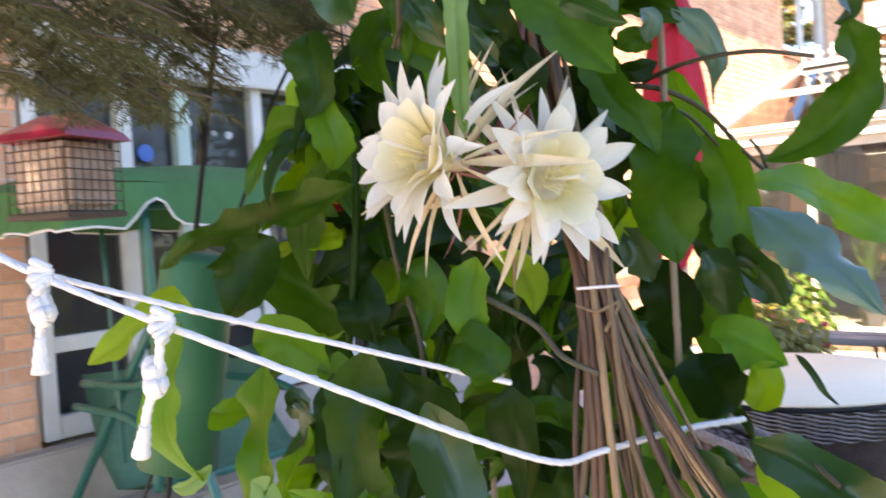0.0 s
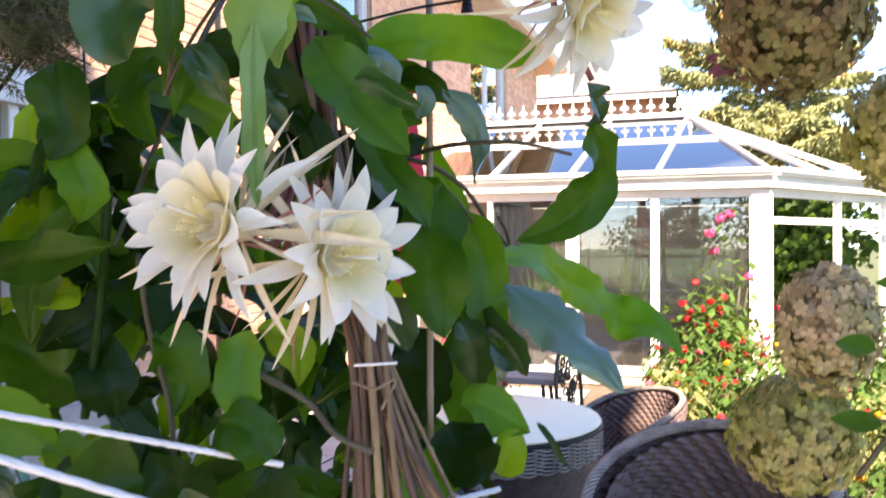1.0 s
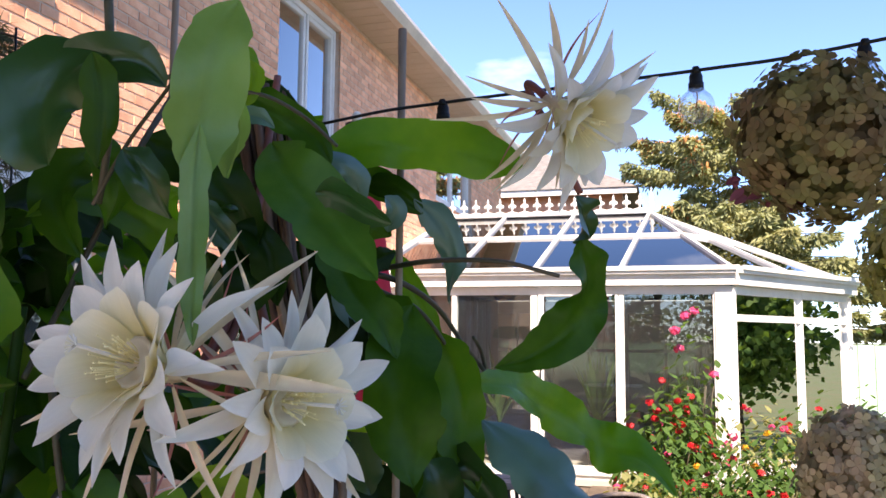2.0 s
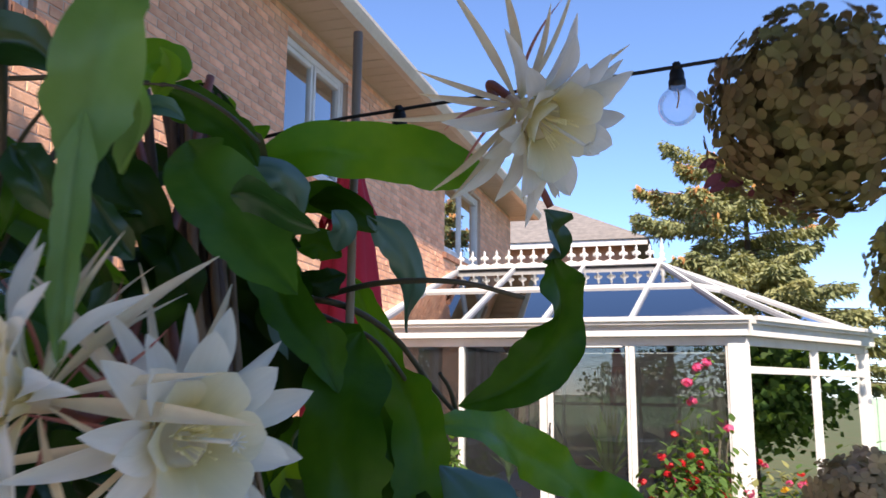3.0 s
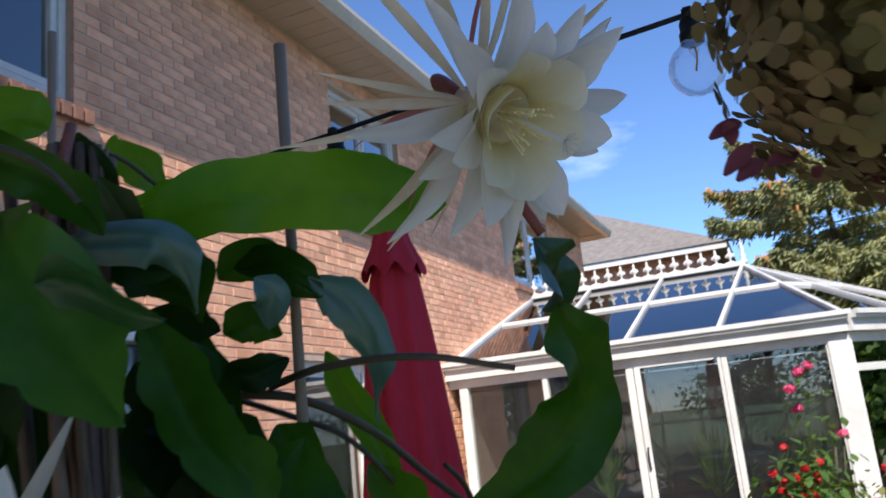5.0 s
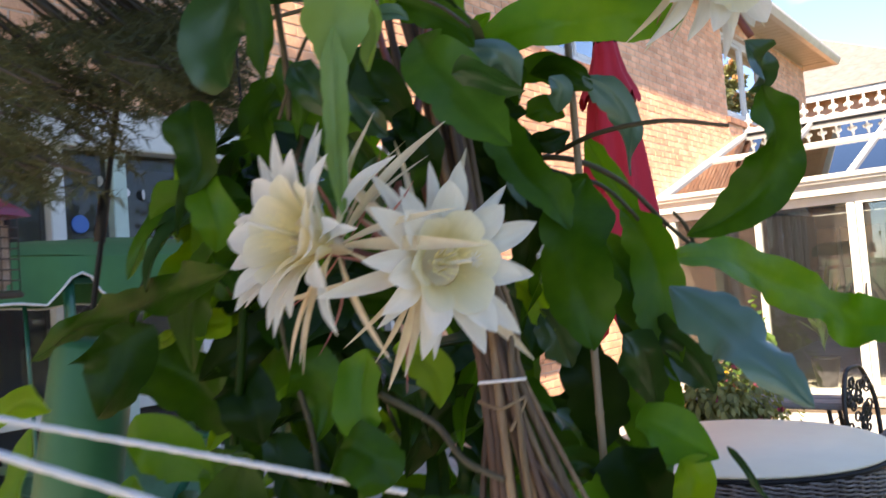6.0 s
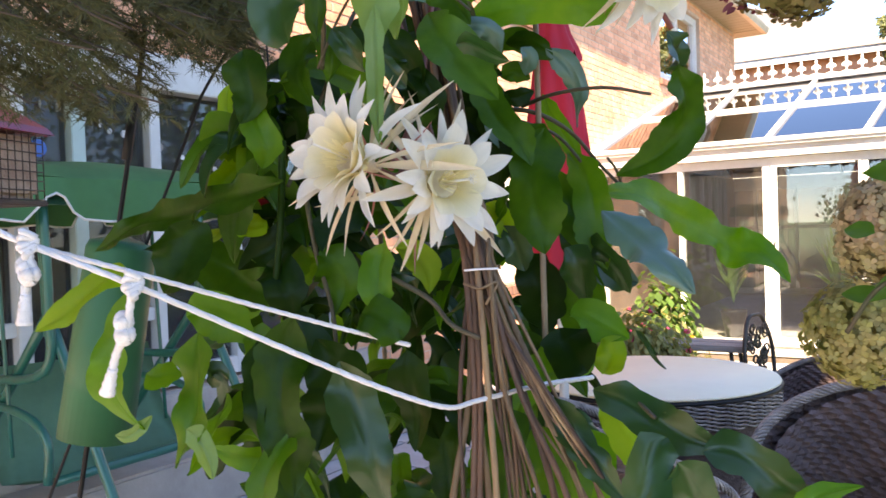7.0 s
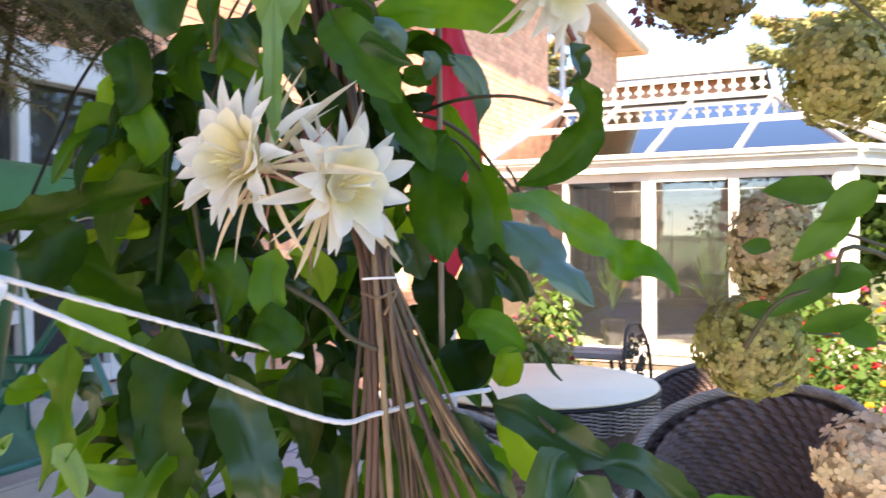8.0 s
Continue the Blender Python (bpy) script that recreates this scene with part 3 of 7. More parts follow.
for p in PLAN[1:5]:
    cpart("corner_post", block(bmesh.new(), (p.x - 0.165, p.y - 0.07, 0.06), (p.x + 0.06, p.y + 0.09, 2.05), 0.02), M_WHITE, "broad white corner post")
for i in (1, 2, 3):
    a, b = PLAN[i], PLAN[i + 1]
    rail(a, b, 1.70, 1.77, 0.08, "transom")
    m = a.lerp(b, 0.55 if i == 1 else 0.5)
    bm = bmesh.new()
    beam(bm, v3(m, 0.06), v3(m, 2.03), 0.075, 0.075, (1, 0, 0))
    cpart("post", bm, M_WHITE)
for i in range(7):
    px = XW + 0.5 + i * 0.7
    if px < 0.3:
        cpart("post", block(bmesh.new(), (px - 0.03, 15.5, 0.06), (px + 0.03, 15.6, 2.04), 0.006), M_WHITE)
rail((XW, 15.55), (0.42, 15.55), 1.25, 1.31, 0.07, "transom")
# wall panes
cols = XS + [0.30]
for a, b in zip(cols, cols[1:]):
    pane = cpart("pane", block(bmesh.new(), (a + 0.03, CY - 0.004, 0.16), (b - 0.025, CY + 0.004, 2.03)), M_GLASS)
    pane.visible_shadow = False
for i in (1, 2, 3, 4):
    bm = bmesh.new()
    beam(bm, v3(PLAN[i], 1.09), v3(PLAN[i + 1], 1.09), 0.008, 1.88)
    pane = cpart("pane", bm, M_HAZEGLASS)
    pane.visible_shadow = False
# sliding door of the third bay with its handles
dr = cpart("sliding_door", block(bmesh.new(), (-1.50, CY - 0.075, 0.10), (-1.44, CY - 0.055, 1.972), 0.004), M_WHITE, "white sliding door with black handles")
for a, b in (((-0.69, 0.10), (-0.66, 1.97)), ((-1.44, 1.955), (-0.72, 1.972)), ((-1.44, 0.10), (-0.72, 0.2))):
    boxpart("stile", (a[0], CY - 0.075, a[1]), (b[0], CY - 0.055, b[1]), M_WHITE, dr)
for dx in (-1.60, -1.47):
    part("handle", tube(bmesh.new(), ((dx, CY - 0.06, 0.98), (dx, CY - 0.11, 1.0), (dx, CY - 0.11, 1.16), (dx, CY - 0.06, 1.18)), 0.009, 6), M_BLACK, dr, "black door handle")


# roof: panes, rafters, purlins, ridge and cresting
def slope(a, b, c, d=None):
    """One glass pane of the roof, 8 mm thick."""
    p = [Vector(q) for q in ((a, b, c, d) if d else (a, b, c))]
    nrm = (p[1] - p[0]).cross(p[2] - p[0]).normalized() * 0.008
    n = len(p)
    faces = [tuple(range(n)), tuple(range(2 * n - 1, n - 1, -1))] + [(i, i + n, (i + 1) % n + n, (i + 1) % n) for i in range(n)]
    ob = raw("roof_pane", [tuple(q) for q in p] + [tuple(q - nrm) for q in p], faces, M_ROOFGLASS, cons)
    ob.matrix_parent_inverse = CINV


def rafter(a, b, w=0.05):
    bm = bmesh.new()
    beam(bm, Vector(a) + Vector((0, 0, 0.012)), Vector(b) + Vector((0, 0, 0.012)), w, 0.05)
    cpart("rafter", bm, M_WHITE)


EZ = 2.235
bot = [-3.50, -2.44, -1.55, -0.63, 0.47]
top = [-3.50, -2.56, -1.50, -0.40, -0.39]
for yy in (CY, 15.55):
    for k in range(4):
        a, b, c, d = (bot[k], yy, EZ), (bot[k + 1], yy, EZ), (top[k + 1], 12.08, RIDGE), (top[k], 12.08, RIDGE)
        slope(*((a, b, c, d) if yy < 12 else (b, a, d, c)))
    for k in range(5):
        rafter((bot[k], yy, EZ), (top[k], 12.08, RIDGE), 0.12 if k == 0 else 0.042)
    f = 0.52
    for k in range(4):
        rafter((bot[k] + (top[k] - bot[k]) * f, yy + (12.08 - yy) * f, EZ + (RIDGE - EZ) * f), (bot[k + 1] + (top[k + 1] - bot[k + 1]) * f, yy + (12.08 - yy) * f, EZ + (RIDGE - EZ) * f), 0.035)
for i in (1, 2, 3):
    a, b = v3(PLAN[i], EZ), v3(PLAN[i + 1], EZ)
    m = (a + b) / 2
    slope(a, m, APEX)
    slope(m, b, APEX)
    rafter(m, APEX, 0.036)
    rafter(b, APEX, 0.044)
    rafter(a.lerp(APEX, 0.52), b.lerp(APEX, 0.52), 0.035)
cpart("ridge", block(bmesh.new(), (XW, 12.0, RIDGE), (-0.36, 12.16, RIDGE + 0.065), 0.01), M_WHITE, "white ridge board")
crest = bmesh.new()
lathe(crest, ((0.002, 0.0), (0.03, 0.0), (0.03, 0.02), (0.012, 0.04), (0.012, 0.07), (0.034, 0.095), (0.042, 0.125), (0.028, 0.155), (0.011, 0.17), (0.022, 0.195), (0.012, 0.22), (0.001, 0.25)), sides=10)
for s in (-1, 1):
    tube(crest, ((0, 0, 0.125), (s * 0.034, 0, 0.135), (s * 0.052, 0, 0.118), (s * 0.044, 0, 0.095)), 0.012, 6, 9)
    tube(crest, ((s * 0.012, 0, 0.03), (s * 0.05, 0, 0.02), (s * 0.096, 0, 0.004)), 0.010, 6, 7)
first = cpart("cresting", crest, M_WHITE, "white fleur-de-lis ridge cresting", True)
first.location = (-3.42, 12.08, RIDGE + 0.06)
for k in range(1, 16):
    ob = first.copy()
    scene.collection.objects.link(ob)
    ob.location.x = -3.42 + 0.192 * k
fin = cpart("finial", lathe(bmesh.new(), ((0.002, 0), (0.06, 0), (0.06, 0.05), (0.025, 0.08), (0.05, 0.14), (0.02, 0.2), (0.035, 0.26), (0.015, 0.34), (0.001, 0.46)), sides=12), M_WHITE, "tall white finial", True)
fin.location = (-0.37, 12.08, RIDGE + 0.04)
fin.scale = (0.9, 0.9, 0.8)

# mint garden wall behind, seen through the panes
mint = tagged(finish("mint_fence", block(bmesh.new(), (-6, 17.03, 1.0), (6, 17.07, 1.1)), M_MINT, smooth=False), "pale mint painted board fence", "fence", kind="structure")
for k in range(40):
    boxpart("board", (-6 + k * 0.3, 17.0, -0.02), (-6 + k * 0.3 + 0.29, 17.03, 1.42 + 0.01 * (k % 2)), M_MINT, mint)


# ---- lines of rope, cable and boughs ----
ROPE_FRONT = ((-1.023, 0.006, 1.512), (-0.749, 0.012, 1.445), (-0.686, 0.038, 1.414), (-0.590, 0.090, 1.369), (-0.529, 0.218, 1.296), (-0.472, 0.322, 1.236), (-0.420, 0.384, 1.204), (-0.399, 0.428, 1.205), (-0.353, 0.506, 1.213), (-0.309, 0.569, 1.215))
ROPE_BACK = ((-1.047, 0.013, 1.517), (-0.771, 0.020, 1.448), (-0.717, 0.051, 1.416), (-0.638, 0.129, 1.378), (-0.572, 0.261, 1.327), (-0.511, 0.350, 1.291), (-0.473, 0.394, 1.273))
KNOT_A, TAIL_A = (-0.585, 0.088, 1.368), (-0.626, 0.091, 1.281)
KNOT_B, TAIL_B = (-0.677, 0.039, 1.411), (-0.683, 0.038, 1.358)
CABLE = ((-0.900, 0.744, 1.729), (-0.500, 0.666, 1.763), (-0.370, 0.658, 1.773), (-0.105, 0.640, 1.782), (0.045, 0.630, 1.793), (0.495, 0.600, 1.850))
SOCKETS = (((-0.370, 0.658, 1.767), False), ((-0.105, 0.640, 1.776), True), ((0.045, 0.630, 1.787), True))
BOUGHS = (
    ((-1.084, 0.620, 1.925), (-0.872, 0.580, 1.819), 0.12),
    ((-1.069, 0.620, 1.868), (-0.863, 0.580, 1.761), 0.13),
    ((-1.059, 0.600, 1.799), (-0.856, 0.560, 1.704), 0.13),
    ((-1.049, 0.620, 1.969), (-0.862, 0.580, 1.861), 0.10),
    ((-1.027, 0.610, 1.889), (-0.863, 0.585, 1.770), 0.09),
    ((-1.030, 0.564, 1.864), (-0.857, 0.541, 1.758), 0.10),
    ((-1.051, 0.597, 1.861), (-0.880, 0.572, 1.780), 0.13),
    ((-1.054, 0.546, 1.810), (-0.876, 0.524, 1.709), 0.13),
    ((-1.047, 0.614, 1.961), (-0.877, 0.591, 1.846), 0.11),
    ((-1.126, 0.595, 1.907), (-0.974, 0.565, 1.822), 0.11),
    ((-1.004, 0.517, 1.829), (-0.833, 0.492, 1.744), 0.14),
    ((-1.176, 0.582, 1.830), (-0.977, 0.568, 1.712), 0.14),
    ((-1.085, 0.533, 1.862), (-0.906, 0.510, 1.778), 0.10),
    ((-1.231, 0.629, 1.956), (-1.024, 0.616, 1.853), 0.13),
    ((-1.058, 0.571, 1.850), (-0.888, 0.546, 1.764), 0.11),
    ((-1.082, 0.575, 1.892), (-0.894, 0.555, 1.812), 0.10),
    ((-1.010, 0.555, 1.925), (-0.833, 0.534, 1.820), 0.10),
    ((-1.105, 0.537, 1.911), (-0.923, 0.518, 1.791), 0.14),
    ((-1.108, 0.661, 1.854), (-0.914, 0.646, 1.731), 0.10),
    ((-1.112, 0.599, 1.912), (-0.944, 0.574, 1.814), 0.14),
    ((-1.041, 0.552, 1.905), (-0.881, 0.525, 1.800), 0.12),
    ((-1.051, 0.576, 1.899), (-0.897, 0.546, 1.811), 0.12),
    ((-1.117, 0.613, 1.857), (-0.967, 0.583, 1.750), 0.11),
    ((-1.146, 0.623, 1.885), (-0.953, 0.607, 1.772), 0.10),
    ((-0.983, 0.519, 1.862), (-0.824, 0.491, 1.769), 0.14),
    ((-1.071, 0.598, 1.834), (-0.927, 0.566, 1.727), 0.11),
    ((-1.088, 0.226, 1.764), (-0.858, 0.250, 1.662), 0.14),
    ((-1.087, 0.450, 1.865), (-0.867, 0.467, 1.746), 0.13),
    ((-1.196, 0.472, 1.840), (-1.002, 0.472, 1.709), 0.11),
    ((-1.270, 0.352, 1.763), (-1.025, 0.384, 1.632), 0.15),
    ((-1.466, 0.276, 1.881), (-1.209, 0.316, 1.737), 0.11),
    ((-1.217, 0.222, 1.819), (-0.979, 0.250, 1.700), 0.16),
    ((-1.016, 0.401, 1.839), (-0.813, 0.407, 1.727), 0.13),
    ((-1.060, 0.491, 1.898), (-0.879, 0.482, 1.748), 0.16),
    ((-1.125, 0.174, 1.806), (-0.913, 0.187, 1.701), 0.11),
    ((-1.169, 0.325, 1.757), (-0.961, 0.334, 1.619), 0.11),
    ((-1.262, 0.369, 1.861), (-1.004, 0.410, 1.739), 0.14),
    ((-1.104, 0.287, 1.862), (-0.864, 0.316, 1.702), 0.11),
    ((-1.031, 0.312, 1.698), (-0.822, 0.323, 1.598), 0.13),
    ((-1.223, 0.481, 1.831), (-1.032, 0.479, 1.694), 0.16),
    ((-1.172, 0.315, 1.818), (-0.923, 0.349, 1.678), 0.10),
    ((-1.046, 0.412, 1.849), (-0.860, 0.407, 1.714), 0.12),
    ((-1.190, 0.142, 1.733), (-0.958, 0.168, 1.633), 0.15),
    ((-1.154, 0.491, 1.893), (-0.956, 0.493, 1.731), 0.13),
    ((-1.256, 0.259, 1.764), (-1.044, 0.271, 1.616), 0.13),
    ((-1.268, 0.491, 1.892), (-1.059, 0.501, 1.765), 0.17),
    ((-1.581, 0.367, 1.787), (-1.321, 0.409, 1.665), 0.10),
    ((-1.412, 0.276, 1.851), (-1.142, 0.324, 1.714), 0.11),
    ((-1.010, 0.249, 1.818), (-0.807, 0.255, 1.683), 0.10),
    ((-1.336, 0.404, 1.849), (-1.115, 0.421, 1.680), 0.11),
    ((-1.285, 0.497, 1.800), (-1.055, 0.520, 1.675), 0.10),
    ((-1.220, 0.407, 1.904), (-1.031, 0.404, 1.742), 0.12),
    ((-1.378, 0.215, 1.863), (-1.142, 0.242, 1.729), 0.11),
    ((-1.269, 0.323, 1.735), (-1.012, 0.363, 1.625), 0.17),
)
DISH, HOOK_A, HOOK_B = (-0.829, 0.536, 1.457), (-1.057, 0.644, 1.727), (-1.128, 0.593, 1.521)


# ---- patio swing ----
def swing():
    s = thing("patio_swing", "green two-seat patio swing with canopy and white piping", "swing seat", (-3.0, 1.8, 0))
    inv = Matrix.Translation((3.0, -1.8, 0))

    def sp(name, bm, m, label="", smooth=True):
        ob = part(name, bm, m, s, label, smooth)
        ob.matrix_parent_inverse = inv
        return ob
    x0, x1, y0, y1 = -3.38, -2.58, 0.97, 2.10
    arms = (1.267, 1.966)
    top = bmesh.new()
    nu, nv = 24, 16
    g = []
    for i in range(nu + 1):
        row = []
        for j in range(nv + 1):
            u, v = i / nu, j / nv
            e = min(u, 1 - u, v, 1 - v)
            z = 1.645 + 0.075 * min(1, e * 5) ** 0.5 + 0.012 * math.sin(u * 9) * math.sin(v * 7)
            row.append(top.verts.new((x0 + (x1 - x0) * v, y0 + (y1 - y0) * u, z)))
        g.append(row)
    for i in range(nu):
        for j in range(nv):
            top.faces.new((g[i][j], g[i + 1][j], g[i + 1][j + 1], g[i][j + 1]))
    sp("canopy", top, M_GREENCLOTH, "green canvas canopy")
    loop = [(x1, y0 + (y1 - y0) * k / 30) for k in range(31)] + [(x1 - (x1 - x0) * k / 24, y1) for k in range(1, 25)] + [(x0, y1 - (y1 - y0) * k / 30) for k in range(1, 31)] + [(x0 + (x1 - x0) * k / 24, y0) for k in range(1, 24)]
    val, low = bmesh.new(), []
    ring = []
    for k, (px, py) in enumerate(loop):
        arch = 0.0
        for cy in arms:
            d = abs(py - cy) / 0.085
            arch = max(arch, math.cos(min(d, 1) * 1.5708) ** 0.6 if d < 1 else 0)
        z = 1.495 + 0.095 * arch + 0.006 * math.sin(k * 0.8)
        bulge = 0.012 * math.sin(k * 1.1)
        ox = (bulge if px in (x0, x1) else 0) + (0.015 if px == x1 else -0.015 if px == x0 else 0)
        oy = (bulge if py in (y0, y1) else 0) + (0.015 if py == y1 else -0.015 if py == y0 else 0)
        low.append(Vector((px + ox, py + oy, z)))
        ring.append((val.verts.new((px, py, 1.647)), val.verts.new((px + ox * 0.6, py + oy * 0.6, (1.647 + z) / 2)), val.verts.new(low[-1])))
    for a, b in zip(ring, ring[1:] + ring[:1]):
        for k in range(2):
            val.faces.new((a[k], b[k], b[k + 1], a[k + 1]))
    sp("valance", val, M_GREENCLOTH, "scalloped green valance")
    pip = bmesh.new()
    tube(pip, low + low[:1], 0.005, 5, len(low) + 1)
    sp("piping", pip, M_PIPING, "white piping along the valance")
    for y in arms:
        sp("post", tube(bmesh.new(), ((-2.70, y + 0.03, 1.60), (-2.69, y + 0.03, 1.3), (-2.68, y + 0.03, 1.08)), 0.02, 10), M_GREENPAINT, "green steel post")
        for foot in (-2.08, -3.72):
            sp("leg", tube(bmesh.new(), ((-2.68, y + 0.03, 1.16), ((foot - 2.68) / 2, y + 0.03, 0.60), (foot, y + 0.03, 0.02)), 0.019, 10), M_GREENPAINT, "green steel tube leg")
        sp("side_arch", tube(bmesh.new(), ((x1 - 0.06, y, 1.56), (x1 - 0.05, y, 1.2), (x1 - 0.1, y, 0.95), (x0 + 0.2, y, 0.9)), 0.018, 10), M_GREENPAINT)
        sp("arm_rest", tube(bmesh.new(), ((x0 + 0.12, y, 0.8), (x1 - 0.3, y, 0.80), (x1 - 0.1, y, 0.72), (x1 - 0.1, y, 0.55)), 0.017, 10), M_GREENPAINT)
        sp("hanger", tube(bmesh.new(), ((-2.95, y, 1.52), (-2.9, y, 0.62)), 0.008, 6), M_GREENPAINT)
    sp("front_rail", tube(bmesh.new(), ((x1 - 0.1, y0 + 0.32, 0.55), (x1 - 0.1, y1 + 0.10, 0.55)), 0.018, 10), M_GREENPAINT)
    sp("top_rail", tube(bmesh.new(), ((-2.98, y0 + 0.05, 1.59), (-2.98, y1 - 0.05, 1.59)), 0.02, 10), M_GREENPAINT)
    seat = bmesh.new()
    prof = ((x1 - 0.1, 0.55), (x1 - 0.3, 0.51), (x0 + 0.32, 0.48), (x0 + 0.2, 0.6), (x0 + 0.1, 0.92))
    rows = [[seat.verts.new((px, y0 + 0.34 + (y1 - y0 - 0.26) * k / 8, z - 0.02 * math.sin(3.14 * k / 8))) for k in range(9)] for px, z in prof]
    for a, b in zip(rows, rows[1:]):
        for k in range(8):
            seat.faces.new((a[k], a[k + 1], b[k + 1], b[k]))
    bmesh.ops.solidify(seat, geom=seat.faces[:], thickness=0.03)
    sp("seat", seat, M_MINTCLOTH, "faded mint-green sling seat")
    return s


swing()


# ---- parasol, table, chairs ----
def parasol():
    p = thing("parasol", "closed red canvas parasol on a pale pole", "parasol", (-1.24, 2.57, 0))
    bm = bmesh.new()
    sides, rows = 48, []
    for z, r, deep in ((1.27, 0.172, 0.30), (1.38, 0.168, 0.28), (1.6, 0.145, 0.24), (1.85, 0.12, 0.2), (2.06, 0.088, 0.16), (2.12, 0.062, 0.10), (2.24, 0.046, 0.06), (2.285, 0.038, 0.03)):
        row = []
        for k in range(sides):
            a = 6.28319 * k / sides
            rr = r * (1 - deep * (0.5 + 0.5 * math.cos(8 * a + z * 1.5)) - 0.05 * math.sin(5 * a + 3 * z))
            row.append(bm.verts.new((rr * math.cos(a), rr * math.sin(a), z + (0.05 * math.cos(8 * a) if z < 1.3 else 0))))
        rows.append(row)
    for a, b in zip(rows, rows[1:]):
        for k in range(sides):
            bm.faces.new((a[k], a[(k + 1) % sides], b[(k + 1) % sides], b[k]))
    part("canopy", bm, M_RED, p, "folded red canvas canopy")
    vent = bmesh.new()
    rows = []
    for z, r in ((2.075, 0.112), (2.11, 0.102), (2.17, 0.072), (2.24, 0.052), (2.292, 0.043)):
        row = []
        for k in range(sides):
            a = 6.28319 * k / sides
            rr = r * (1 - 0.14 * (0.5 + 0.5 * math.cos(8 * a + 0.6)))
            row.append(vent.verts.new((rr * math.cos(a), rr * math.sin(a), z + (0.022 * math.cos(8 * a + 2) if z < 2.08 else 0))))
        rows.append(row)
    for a, b in zip(rows, rows[1:]):
        for k in range(sides):
            vent.faces.new((a[k], a[(k + 1) % sides], b[(k + 1) % sides], b[k]))
    vent.faces.new(rows[-1])
    part("vent_flap", vent, M_RED, p, "short red wind-vent flap")
    part("cap", lathe(bmesh.new(), ((0.002, 2.283), (0.043, 2.283), (0.043, 2.298), (0.02, 2.304)), sides=18), M_BLACK, p, "dark cap ring")
    part("finial", lathe(bmesh.new(), ((0.001, 2.30), (0.018, 2.30), (0.018, 2.335), (0.008, 2.345)), sides=14), M_WHITE, p, "white finial")
    part("pole", lathe(bmesh.new(), ((0.019, 0.06), (0.019, 2.27)), sides=14), M_WHITE, p, "pale pole")
    part("base", lathe(bmesh.new(), ((0.24, 0), (0.25, 0.03), (0.22, 0.07), (0.05, 0.09), (0.04, 0.22), (0.024, 0.23)), sides=28), M_CONCRETE, p, "round concrete base")
    return p


parasol()


def weave_band(bm, cx, cy, r, z0, z1, a0=0.0, a1=6.28319, rows=10, cols=64, lean=0.0, back=None):
    """A woven band: strands that bulge in and out in turn. back(angle) gives its top."""
    grid = []
    n = rows * 2
    for i in range(n + 1):
        row = []
        for j in range(cols + 1):
            a = a0 + (a1 - a0) * j / cols
            top = back((a - a0) / (a1 - a0)) if back else z1
            z = z0 + (top - z0) * i / n
            rr = r + lean * (z - z0) + 0.009 * (1 if (i // 2 + j) % 2 else -1) * (0.4 + 0.6 * (i % 2))
            row.append(bm.verts.new((cx + rr * math.cos(a), cy + rr * math.sin(a), z)))
        grid.append(row)
    for i in range(n):
        for j in range(cols):
            bm.faces.new((grid[i][j], grid[i][j + 1], grid[i + 1][j + 1], grid[i + 1][j]))
    return bm


def braid(bm, pts, r=0.02, strands=3, n=90, twist=0.85):
    """A braided rim: strands wound round a smooth line."""
    line = curve_points(pts, n)
    for s in range(strands):
        path = []
        for i, p in enumerate(line):
            t = (line[min(i + 1, n - 1)] - line[max(i - 1, 0)]).normalized()
            side = t.cross(Vector((0, 0, 1))).normalized()
            a = i * twist + 6.28319 * s / strands
            path.append(p + side * (r * math.cos(a)) + t.cross(side) * (r * math.sin(a)))
        tube(bm, path, r * (0.62 if strands < 6 else 0.42), 5, n)
    return bm


def round_table():
    t = thing("round_table", "round wicker garden table with a pale glass top", "table", (-1.08, 3.19, 0))
    part("tabletop", lathe(bmesh.new(), ((0.002, 0.715), (0.535, 0.715), (0.545, 0.722), (0.54, 0.73), (0.002, 0.73)), sides=72), M_TABLETOP, t, "pale frosted glass top")
    part("edge_band", lathe(bmesh.new(), ((0.53, 0.700), (0.552, 0.700), (0.552, 0.7145), (0.53, 0.7145)), sides=72, close=False), M_BLACK, t, "dark edge under the glass")
    bm = bmesh.new()
    for k in range(7):
        braid(bm, [(0.545 * math.cos(a / 12 * 6.28319), 0.545 * math.sin(a / 12 * 6.28319), 0.693 - 0.015 * k) for a in range(13)], 0.0078, 2, 150)
    part("rim", bm, M_WICKERLIGHT, t, "braided grey-brown wicker rim")
    part("apron", weave_band(bmesh.new(), 0, 0, 0.44, 0.1, 0.6, rows=14, cols=90, lean=0.18), M_WICKER, t, "woven brown wicker drum")
    part("foot", lathe(bmesh.new(), ((0.40, 0), (0.45, 0), (0.46, 0.1), (0.40, 0.1)), sides=40), M_WICKER, t)
    return t


round_table()


